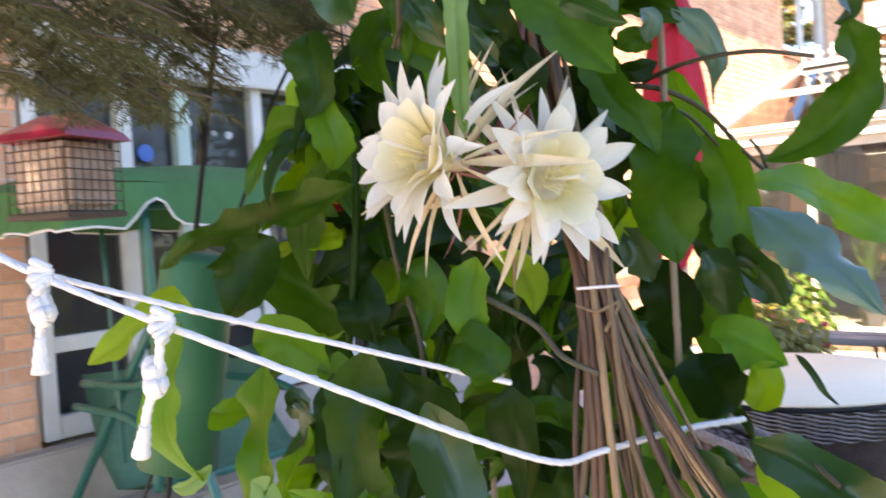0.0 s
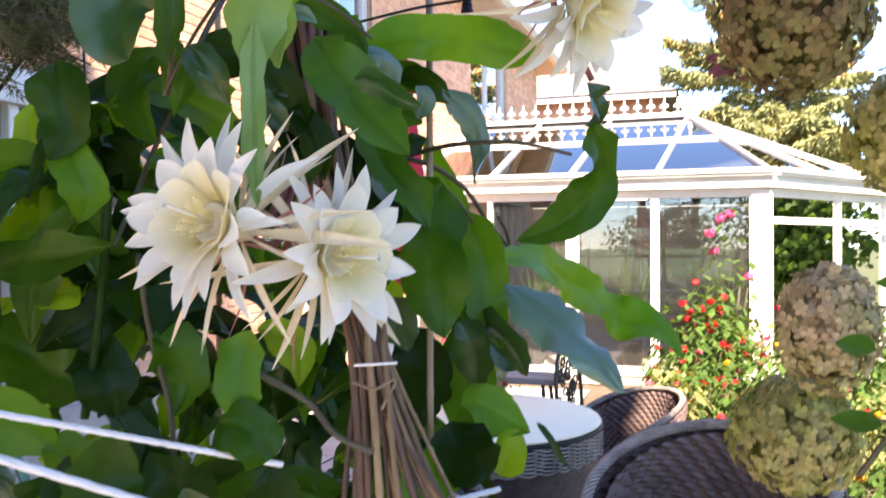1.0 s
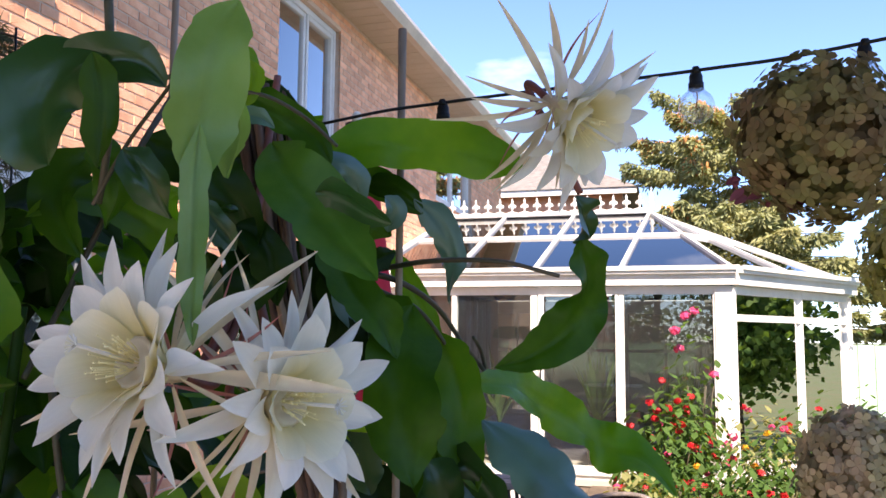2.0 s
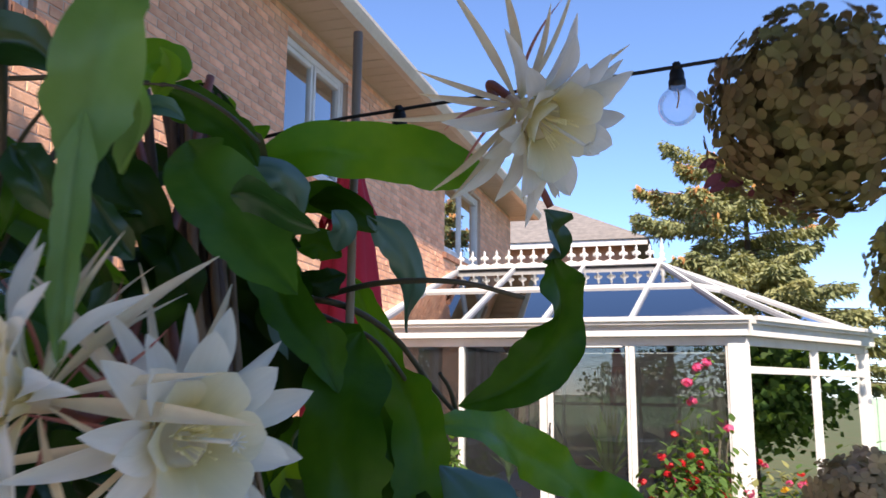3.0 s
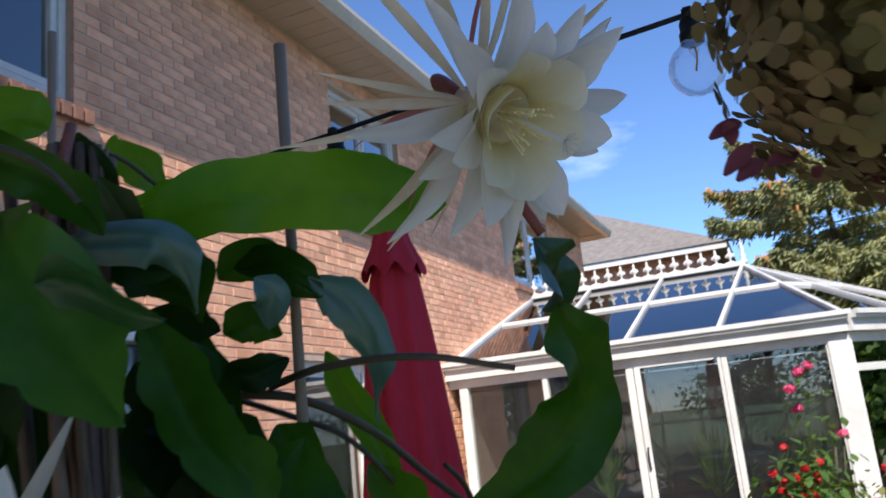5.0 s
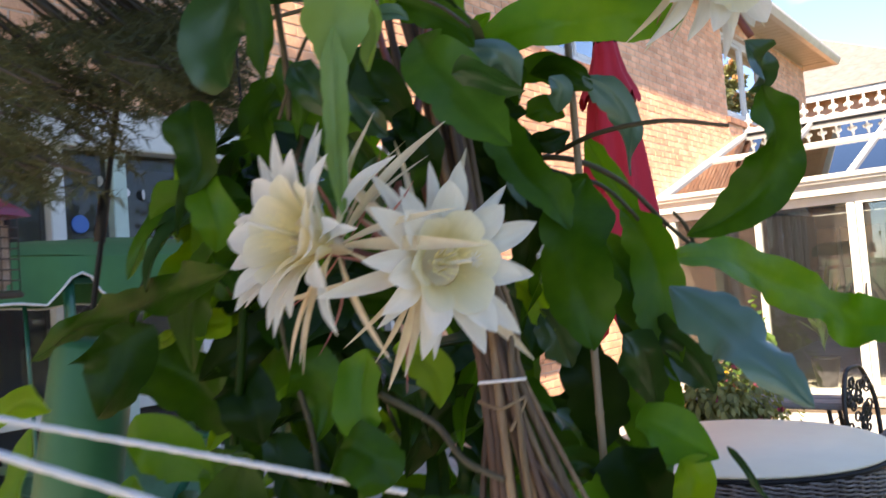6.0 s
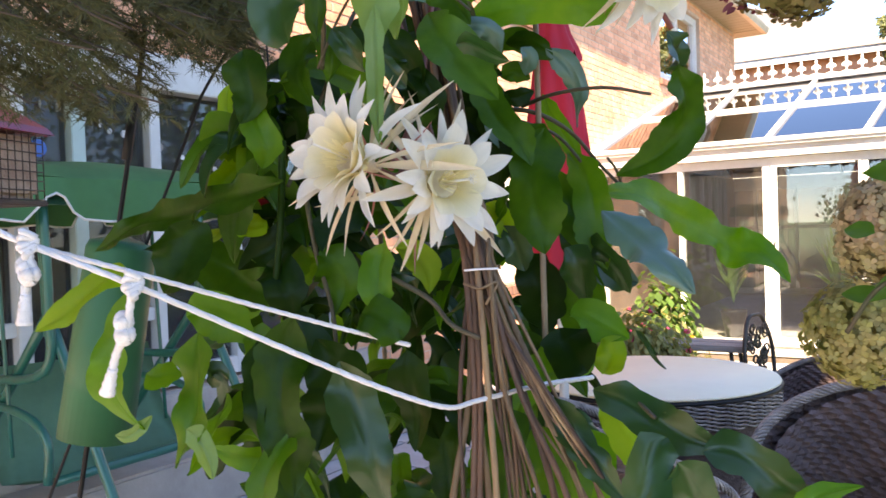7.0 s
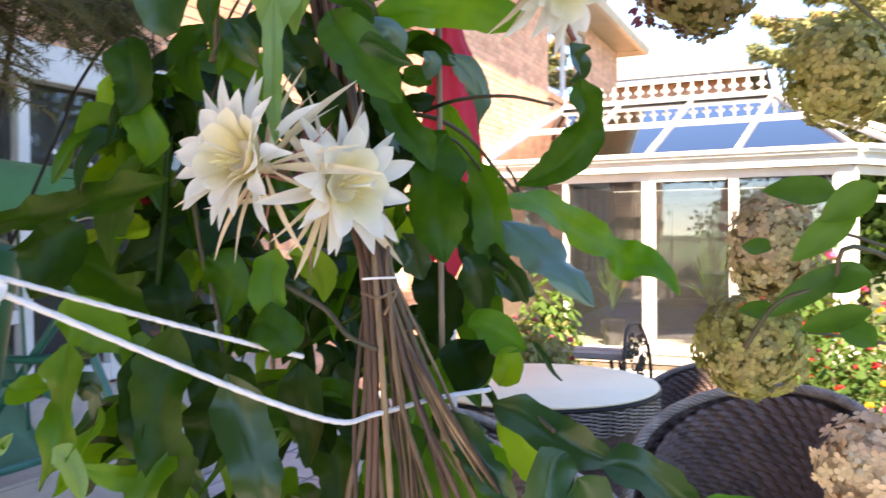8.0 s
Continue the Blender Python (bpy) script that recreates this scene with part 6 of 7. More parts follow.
strap(((-0.618, 0.560, 1.366), (-0.597, 0.560, 1.317), (-0.618, 0.560, 1.249)), 0.06, M_LEAFSHADE, 0, 15)
stem(((-0.447, 0.669, 1.591), (-0.371, 0.623, 1.595), (-0.297, 0.610, 1.592), (-0.239, 0.623, 1.578)), 0.0033, M_STEM, 0.6)
stem(((-0.487, 0.644, 1.589), (-0.433, 0.678, 1.581), (-0.395, 0.724, 1.552), (-0.382, 0.802, 1.508), (-0.367, 0.859, 1.473)), 0.0038, M_STEM, 0.7)
stem(((-0.367, 0.859, 1.478), (-0.367, 0.836, 1.500), (-0.371, 0.810, 1.517)), 0.0028, M_STEM, 0.8)
stem(((-0.497, 0.399, 1.489), (-0.490, 0.428, 1.532), (-0.491, 0.465, 1.601), (-0.507, 0.516, 1.693), (-0.510, 0.540, 1.776)), 0.0049, M_REDSTEM, 0.8)
stem(((-0.449, 0.452, 1.466), (-0.477, 0.460, 1.541), (-0.502, 0.470, 1.625), (-0.546, 0.492, 1.710), (-0.563, 0.507, 1.778)), 0.0043, M_REDSTEM, 0.8)
stem(((-0.678, 0.404, 1.540), (-0.684, 0.398, 1.410), (-0.695, 0.388, 1.303)), 0.0050, M_LEAFSHADE, 0.9)
stem(((-0.585, 0.593, 1.796), (-0.557, 0.626, 1.789), (-0.545, 0.656, 1.772), (-0.545, 0.679, 1.763)), 0.0021, M_STEM, 0.8)
stem(((-0.631, 0.559, 1.789), (-0.636, 0.494, 1.694), (-0.672, 0.469, 1.584), (-0.673, 0.406, 1.478)), 0.0033, M_STEM, 0.8)
stem(((-0.511, 0.410, 1.355), (-0.470, 0.436, 1.325), (-0.436, 0.432, 1.295), (-0.402, 0.442, 1.278)), 0.0035, M_STEM, 0.9)
stem(((-0.654, 0.418, 1.470), (-0.642, 0.423, 1.385), (-0.624, 0.432, 1.300), (-0.620, 0.432, 1.178)), 0.0034, M_STEM, 0.8)
stem(((-0.517, 0.691, 1.594), (-0.447, 0.709, 1.565), (-0.410, 0.726, 1.542), (-0.373, 0.774, 1.474)), 0.0026, M_STEM, 0.9)
stem(((-0.268, 0.477, 1.219), (-0.236, 0.474, 1.222), (-0.188, 0.444, 1.200)), 0.0030, M_STEM, 0.8)
stem(((-0.860, 0.475, 1.789), (-0.723, 0.466, 1.768), (-0.586, 0.457, 1.754), (-0.554, 0.465, 1.777)), 0.0028, M_STEM, 0.8)
stem(((-0.591, 0.557, 1.777), (-0.527, 0.521, 1.562), (-0.458, 0.490, 1.413), (-0.437, 0.478, 1.358), (-0.428, 0.457, 1.211), (-0.444, 0.431, 1.066), (-0.459, 0.429, 0.886)), 0.0049, M_CANE, 0.9, "cane", "dry brown cane")
stem(((-0.566, 0.560, 1.777), (-0.503, 0.523, 1.564), (-0.445, 0.485, 1.416), (-0.427, 0.471, 1.358), (-0.411, 0.454, 1.212), (-0.409, 0.440, 1.069), (-0.417, 0.442, 0.890)), 0.0042, M_CANEDARK, 0.9, "cane", "dark reddish-brown cane")
stem(((-0.541, 0.552, 1.771), (-0.488, 0.509, 1.563), (-0.426, 0.473, 1.417), (-0.411, 0.457, 1.359), (-0.393, 0.441, 1.216), (-0.381, 0.433, 1.075), (-0.386, 0.438, 0.900)), 0.0044, M_CANE, 0.9, "cane", "dry brown cane")
stem(((-0.544, 0.587, 1.779), (-0.495, 0.541, 1.565), (-0.434, 0.505, 1.416), (-0.421, 0.488, 1.359), (-0.387, 0.482, 1.210), (-0.376, 0.474, 1.063), (-0.380, 0.478, 0.883)), 0.0032, M_CANEDARK, 0.9, "cane", "dark reddish-brown cane")
stem(((-0.521, 0.558, 1.770), (-0.472, 0.512, 1.563), (-0.410, 0.477, 1.418), (-0.396, 0.460, 1.361), (-0.374, 0.447, 1.217), (-0.333, 0.457, 1.075), (-0.327, 0.469, 0.900)), 0.0034, M_CANE, 0.9, "cane", "dry brown cane")
stem(((-0.521, 0.581, 1.771), (-0.478, 0.532, 1.561), (-0.414, 0.498, 1.414), (-0.399, 0.482, 1.360), (-0.335, 0.495, 1.218), (-0.283, 0.513, 1.080), (-0.272, 0.527, 0.902)), 0.0025, M_CANE, 0.9, "cane", "dry brown cane")
stem(((-0.532, 0.556, 1.774), (-0.471, 0.518, 1.565), (-0.422, 0.475, 1.420), (-0.403, 0.461, 1.358), (-0.360, 0.461, 1.214), (-0.306, 0.479, 1.072), (-0.295, 0.494, 0.897)), 0.0043, M_CANEDARK, 0.9, "cane", "dark reddish-brown cane")
stem(((-0.546, 0.583, 1.782), (-0.501, 0.535, 1.568), (-0.445, 0.495, 1.419), (-0.428, 0.481, 1.357), (-0.420, 0.459, 1.210), (-0.403, 0.454, 1.065), (-0.405, 0.460, 0.885)), 0.0051, M_CANE, 0.9, "cane", "dry brown cane")
stem(((-0.572, 0.562, 1.770), (-0.503, 0.529, 1.557), (-0.452, 0.486, 1.409), (-0.436, 0.472, 1.356), (-0.419, 0.455, 1.210), (-0.418, 0.440, 1.067), (-0.427, 0.441, 0.888)), 0.0052, M_CANEDARK, 0.9, "cane", "dark reddish-brown cane")
stem(((-0.524, 0.590, 1.768), (-0.482, 0.540, 1.556), (-0.422, 0.504, 1.408), (-0.406, 0.489, 1.355), (-0.345, 0.499, 1.208), (-0.263, 0.535, 1.062), (-0.241, 0.556, 0.881)), 0.0040, M_CANE, 0.9, "cane", "dry brown cane")
stem(((-0.542, 0.587, 1.774), (-0.484, 0.547, 1.561), (-0.431, 0.506, 1.412), (-0.416, 0.490, 1.362), (-0.391, 0.479, 1.211), (-0.366, 0.479, 1.063), (-0.366, 0.486, 0.883)), 0.0035, M_CANE, 0.9, "cane", "dry brown cane")
stem(((-0.554, 0.579, 1.779), (-0.498, 0.537, 1.565), (-0.439, 0.500, 1.416), (-0.423, 0.485, 1.355), (-0.371, 0.490, 1.207), (-0.333, 0.498, 1.062), (-0.328, 0.509, 0.882)), 0.0051, M_CANEDARK, 0.9, "cane", "dark reddish-brown cane")
stem(((-0.549, 0.562, 1.767), (-0.489, 0.523, 1.556), (-0.426, 0.488, 1.410), (-0.403, 0.478, 1.361), (-0.347, 0.485, 1.213), (-0.297, 0.501, 1.067), (-0.287, 0.515, 0.889)), 0.0044, M_CANE, 0.9, "cane", "dry brown cane")
stem(((-0.570, 0.569, 1.776), (-0.500, 0.537, 1.562), (-0.447, 0.495, 1.413), (-0.434, 0.478, 1.361), (-0.437, 0.449, 1.213), (-0.431, 0.437, 1.066), (-0.438, 0.440, 0.886)), 0.0033, M_CANEDARK, 0.9, "cane", "dark reddish-brown cane")
rnd = random.Random(29)
for k in range(12):
    a, b = rnd.uniform(-0.022, 0.022), rnd.uniform(-0.085, 0.12)
    sag = rnd.uniform(-0.015, 0.015)
    stem(((-0.535 + a, 0.570 + rnd.uniform(-0.012, 0.012), 1.77), (-0.482 + a * 0.8, 0.528, 1.56), (-0.415 + a * 0.5, 0.482 + rnd.uniform(-0.016, 0.0), 1.36), (-0.385 + b * 0.45 + sag, 0.470, 1.21), (-0.358 + b, 0.478 + b * 0.3, 1.06), (-0.352 + b * 1.2, 0.486 + b * 0.3, 0.89)), rnd.uniform(0.0016, 0.0032), (M_CANE, M_CANEDARK, M_CANE)[k % 3], 0.9, "cane", "thin dry cane")
stem(((-0.422, 0.443, 1.361), (-0.403, 0.449, 1.362), (-0.386, 0.465, 1.362)), 0.0014, M_ROPE, 1, "tie", "white string tie")
stem(((-0.423, 0.442, 1.345), (-0.401, 0.444, 1.339), (-0.388, 0.464, 1.345), (-0.395, 0.447, 1.319)), 0.0017, M_CANE, 1, "tie", "raffia tie")
flower((-0.491, 0.331, 1.493), (-0.505, 0.272, 1.508), "creamy white flower wide open with thin tan sepals", 1.0, 3, 0.08, (-0.487, 0.442, 1.536))
flower((-0.431, 0.397, 1.467), (-0.379, 0.370, 1.467), "white flower wide open beside a creamy one", 1.0, 7, 0.08, (-0.481, 0.446, 1.533))
flower((-0.230, 0.600, 1.739), (-0.195, 0.579, 1.708), "white flower hanging against the sky", 1.0, 12, 0.12, (-0.222, 0.664, 1.667), 1.0)


# ---- hydrangea beside the camera ----
def floret_cloud(bm, centre, rx, rz, count, size, rnd):
    """Four-petalled florets turned outward on an uneven egg."""
    centre = Vector(centre)
    for _ in range(count):
        d = Vector((rnd.gauss(0, 1), rnd.gauss(0, 1), rnd.gauss(0, 1))).normalized()
        k = rnd.uniform(0.80, 1.04)
        p = centre + Vector((d.x * rx, d.y * rx, d.z * rz)) * k
        q = (d + Vector((rnd.uniform(-0.5, 0.5), rnd.uniform(-0.5, 0.5), rnd.uniform(-0.5, 0.5)))).to_track_quat("Z", "Y").to_matrix()
        spin = rnd.uniform(0, 1.57)
        for j in range(4):
            a = spin + j * 1.5708
            pts = [(r * math.cos(a + b), r * math.sin(a + b), h) for r, b, h in ((0, 0, 0), (0.45, -0.72, 0.05), (0.8, -0.55, 0.10), (1.0, -0.2, 0.08), (1.0, 0.2, 0.08), (0.8, 0.55, 0.10), (0.45, 0.72, 0.05))]
            bm.faces.new([bm.verts.new(p + q @ (Vector(v) * size)) for v in pts])


hyd = thing("hydrangea", "hydrangea bush with faded green and pink flower heads", "shrub", (0.42, 0.75, 0))
HINV = Matrix.Translation((-0.42, -0.75, 0))


def hpart(name, bm, m, label="", smooth=True):
    ob = part(name, bm, m, hyd, label, smooth)
    ob.matrix_parent_inverse = HINV
    return ob


def head(centre, rx, rz, material, seed, root):
    rnd = random.Random(seed)
    bm = bmesh.new()
    floret_cloud(bm, centre, rx, rz, int(150000 * rx * rz), 0.0078, rnd)
    floret_cloud(bm, centre, rx * 0.7, rz * 0.7, 260, 0.0105, rnd)
    hpart("flower_head", bm, material, "domed faded flower head")
    c = Vector(centre)
    hpart("twig", tube(bmesh.new(), (c, c + Vector((0.09, 0.04, 0.2 * rz)), c.lerp(Vector(root), 0.6) + Vector((0.12, 0.05, 0.10)), root), 0.002, 6, 16), M_STEM)


def oval(base, tip, width, material, parent_part, turn=0.0, wave=0.08, n=8):
    """A broad pointed leaf folded along its midrib."""
    a, b = Vector(base), Vector(tip)
    t = (b - a).normalized()
    side = t.cross(VIEW).normalized()
    side.rotate(Matrix.Rotation(radians(turn), 3, t))
    nrm = side.cross(t)
    bm = bmesh.new()
    rows = []
    for i in range(n + 1):
        u = i / n
        w = width * math.sin(3.14159 * min(1, u ** 0.8)) ** 0.8 * 0.5 + 0.0006
        bend = -0.12 * (b - a).length * u * u
        rows.append([bm.verts.new(a.lerp(b, u) + side * w * s + nrm * (0.22 * w * abs(s) + bend + wave * w * math.sin(u * 11) * abs(s))) for s in (-1, -0.5, 0, 0.5, 1)])
    for r, q in zip(rows, rows[1:]):
        for k in range(4):
            bm.faces.new((r[k], r[k + 1], q[k + 1], q[k]))
    return parent_part("leaf", bm, material)


# ---- conifer boughs ----
def bough(bm, root, tip, side_len, rnd, needle=0.020, step=0.026):
    """A drooping bough: side twigs set with needles."""
    a, b = Vector(root), Vector(tip)
    t = (b - a).normalized()
    flat = t.cross(Vector((0, 0, 1))).normalized()
    n = int((b - a).length / step)
    for i in range(n):
        u = i / n
        p = a.lerp(b, u) + Vector((0, 0, -0.12 * u * u * (b - a).length))
        for s in (-1, 1):
            reach = side_len * (1 - 0.75 * u) * rnd.uniform(0.6, 1.1)
            d = (t * 0.7 + flat * s + Vector((0, 0, rnd.uniform(-0.55, 0.1)))).normalized()
            q = p + d * reach
            m = max(3, int(reach / 0.006))
            for k in range(m):
                c = p.lerp(q, k / m) + Vector((0, 0, -0.15 * reach * (k / m) ** 2))
                for _ in range(4):
                    nd = (d * 0.8 + Vector((rnd.uniform(-1, 1), rnd.uniform(-1, 1), rnd.uniform(-1, 1)))).normalized()
                    w = nd.orthogonal().normalized() * 0.0009
                    e = c + nd * needle
                    bm.faces.new([bm.verts.new(c - w), bm.verts.new(c + w), bm.verts.new(e)])


spruce = thing("yew_tree", "dark conifer with drooping needle-covered boughs", "tree", (-0.5, -1.6, 0))
SINV = Matrix.Translation((0.5, 1.6, 0))


def spart(name, bm, m, label="", smooth=True, kind=""):
    ob = part(name, bm, m, spruce, label, smooth)
    ob.matrix_parent_inverse = SINV
    return ob


spart("trunk", tube(bmesh.new(), ((-0.5, -1.6, 0), (-0.46, -1.62, 1.5), (-0.4, -1.58, 3.2), (-0.5, -1.6, 7.9)), 0.13, 12, 30, 0.3, 0.04), M_BARK)
rnd = random.Random(5)
for root, tip, sl in BOUGHS:
    near = bmesh.new()
    bough(near, root, tip, sl, rnd)
    spart("bough", near, M_NEEDLE, "hanging needle spray", False)
    spart("branch", tube(bmesh.new(), ((-0.5, -1.6, root[2] + 0.5), (Vector(root) + Vector((-0.5, -1.6, root[2] + 0.5))) / 2 + Vector((0, 0, 0.12)), root, Vector(root).lerp(Vector(tip), 0.5) - Vector((0, 0, 0.015)), tip), 0.0045, 6, 24, 0.3), M_BARK)
# the crown overhead and behind, coarser; unseen, sized to shade plant, table and chairs
crown = bmesh.new()
for k in range(46000):
    z = rnd.uniform(2.6, 7.9)
    a = rnd.uniform(0, 6.28)
    r = (1.62 - 0.30 * max(0, 3.6 - z) - 0.14 * max(0, z - 3.8) - 0.10 * math.sin(3 * a + z * 2)) * rnd.uniform(0.1, 1.0) ** 0.6
    p = Vector((-0.5 + 2.05 * r * math.cos(a), -1.45 + 0.72 * r * math.sin(a), z))
    d = Vector((math.cos(a), math.sin(a), rnd.uniform(-0.7, 0.1))).normalized() * rnd.uniform(0.10, 0.2)
    w = d.orthogonal().normalized()
    w.rotate(Matrix.Rotation(rnd.uniform(0, 6.28), 3, d.normalized()))
    w *= rnd.uniform(0.03, 0.06)
    crown.faces.new([crown.verts.new(p - w * 0.4), crown.verts.new(p + d * 0.5 - w), crown.verts.new(p + d), crown.verts.new(p + d * 0.5 + w)])
spart("crown", crown, M_NEEDLE, "unseen crown added overhead to shade plant and table", False)


# ---- far trees ----
def tree(name, at, height, radius, material, label, seed, count=4200):
    rnd = random.Random(seed)
    at = Vector(at)
    t = thing(name, label, "tree", at)
    part("trunk", tube(bmesh.new(), ((0, 0, 0), (0.05, 0.02, height * 0.4), (0, 0, height * 0.93)), 0.02 * height + 0.04, 10, 16, 0.12, 0.05), M_BARK, t)
    bm = bmesh.new()
    limbs = []
    for k in range(70):
        a, u = rnd.uniform(0, 6.28), rnd.uniform(0.0, 1.0)
        z = height * (0.25 + 0.6 * u)
        r = radius * math.sin(3.14159 * (0.2 + 0.72 * u)) * rnd.uniform(0.55, 1.08)
        limbs.append((Vector((0, 0, z * 0.8)), Vector((r * math.cos(a), r * math.sin(a), z + rnd.uniform(0, 0.15) * height)), u))
    wood = bmesh.new()
    for a, b, u in limbs[::2]:
        tube(wood, (a, a.lerp(b, 0.5) + Vector((0, 0, 0.04 * height)), b), 0.012 * height * (1 - 0.7 * u) * 0.5, 5, 7, 0.3)
    part("branching", wood, M_BARK, t)
    per = count // len(limbs)
    size = 0.05 * radius + 0.05
    for a, b, u in limbs:
        for k in range(per):
            f = rnd.uniform(0.15, 1.0) ** 0.7
            spread = (b - a).length * 0.3 * (1.1 - 0.5 * f)
            p = a.lerp(b, f) + Vector((rnd.gauss(0, spread), rnd.gauss(0, spread), rnd.gauss(0, spread * 0.55)))
            d = Vector((rnd.uniform(-1, 1), rnd.uniform(-1, 1), rnd.uniform(-1, 1))).normalized() * size * rnd.uniform(0.6, 1.4)
            w = d.orthogonal().normalized()
            w.rotate(Matrix.Rotation(rnd.uniform(0, 6.28), 3, d.normalized()))
            w *= size * 0.5
            bm.faces.new([bm.verts.new(p - w * 0.3), bm.verts.new(p + d * 0.5 - w), bm.verts.new(p + d), bm.verts.new(p + d * 0.5 + w)])
    part("crown", bm, material, t, "", False)
    return t


def spruce_tree(at, height, reach_low, reach_top, label, seed, cones, tiers=17):
    """A spruce: tiers of long boughs, each hung with sprays of needles, cones along the upper ones."""
    rnd = random.Random(seed)
    t = thing("spruce", label, "tree", at)
    part("trunk", tube(bmesh.new(), ((0, 0, 0), (0.05, 0.02, height * 0.4), (0, 0, height * 0.97)), 0.2, 10, 16, 0.1, 0.05), M_BARK, t)
    wood, needles, cone = bmesh.new(), bmesh.new(), bmesh.new()
    for k in range(tiers):
        u = k / (tiers - 1)
        z = height * (0.10 + 0.84 * u)
        for j in range(8 if u < 0.95 else 4):
            a = rnd.uniform(0, 6.28)
            r = (reach_low + (reach_top - reach_low) * u) * rnd.uniform(0.55, 1.12) * (0.45 if u > 0.97 else 1)
            out, side = Vector((math.cos(a), math.sin(a), 0)), Vector((-math.sin(a), math.cos(a), 0))
            lift = -0.22 + 0.42 * u + rnd.uniform(-0.08, 0.08)
            line = curve_points(((0, 0, z), out * r * 0.35 + Vector((0, 0, z + lift * r * 0.4)), out * r * 0.75 + Vector((0, 0, z + lift * r * 0.55)), out * r + Vector((0, 0, z + lift * r * 0.75 + 0.06))), 12)
            tube(wood, line[::3] + [line[-1]], 0.03 * (1.2 - u), 5, 8, 0.25)
            for i in range(int(250 * r)):
                f = rnd.uniform(0.12, 1.0) ** 0.8
                q = f * 10.99
                p = line[int(q)].lerp(line[int(q) + 1], q - int(q))
                wide = 0.10 + 0.30 * r * (1 - f) * min(1, f * 3) * 0.6
                s0 = rnd.uniform(-1, 1)
                p = p + side * (s0 * wide) + Vector((0, 0, -abs(rnd.gauss(0, 0.11)) - 0.05 * abs(s0)))
                d = (out * rnd.uniform(0.2, 1) + side * (s0 + rnd.uniform(-0.5, 0.5)) + Vector((0, 0, rnd.uniform(-1.5, 0.15)))).normalized() * rnd.uniform(0.10, 0.22)
                w = d.orthogonal().normalized()
                w.rotate(Matrix.Rotation(rnd.uniform(0, 6.28), 3, d.normalized()))
                w *= rnd.uniform(0.022, 0.04)
                needles.faces.new([needles.verts.new(p - w * 0.4), needles.verts.new(p + d * 0.5 - w), needles.verts.new(p + d), needles.verts.new(p + d * 0.5 + w)])
            if cones and u > 0.5 and rnd.random() < 0.2 + 0.5 * u:
                for i in range(int(20 + 26 * u)):
                    q = rnd.uniform(0.66, 1.0) * 10.99
                    p = line[int(q)].lerp(line[int(q) + 1], q - int(q)) + side * rnd.gauss(0, 0.10) + Vector((0, 0, rnd.uniform(-0.10, 0.05)))
                    lathe(cone, ((0.004, 0.0), (0.030, -0.04), (0.032, -0.10), (0.006, -0.17)), p, 5)
    part("branching", wood, M_BARK, t)
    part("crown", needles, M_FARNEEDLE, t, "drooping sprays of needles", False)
    if cones:
        part("cone_mass", cone, M_CONE, t, "clusters of orange-brown cones", False)
    else:
        cone.free()
    return t


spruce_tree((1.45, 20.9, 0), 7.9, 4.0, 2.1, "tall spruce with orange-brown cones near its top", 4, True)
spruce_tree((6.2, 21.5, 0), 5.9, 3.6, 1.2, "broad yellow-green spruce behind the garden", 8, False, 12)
tree("maple", (4.6, 10.6, 0), 3.3, 1.5, M_BUSH, "small green leafy tree beside the conservatory", 21, 6000)
tree("maple", (-1.6, 19.6, 0), 3.2, 1.6, M_AUTUMN, "small tree turning orange in autumn", 22, 5000)
tree("maple", (1.4, 18.9, 0), 3.0, 1.7, M_BUSH, "leafy green tree behind the conservatory", 23, 5000)
tree("maple", (-4.6, 19.4, 0), 3.0, 1.5, M_AUTUMN, "small autumn tree behind the fence", 24, 3500)
for k in range(12):
    a = -1.75 + k * 0.27
    tree("garden_tree", (1 + 12 * math.sin(a + 1.57) * (1 if k % 2 else 1.25), -1.5 - 12 * math.cos(a + 1.57), 0), 3.4 + 0.9 * (k % 3), 2.4, M_BUSH, "leafy garden tree along the lawn", 40 + k, 1600)


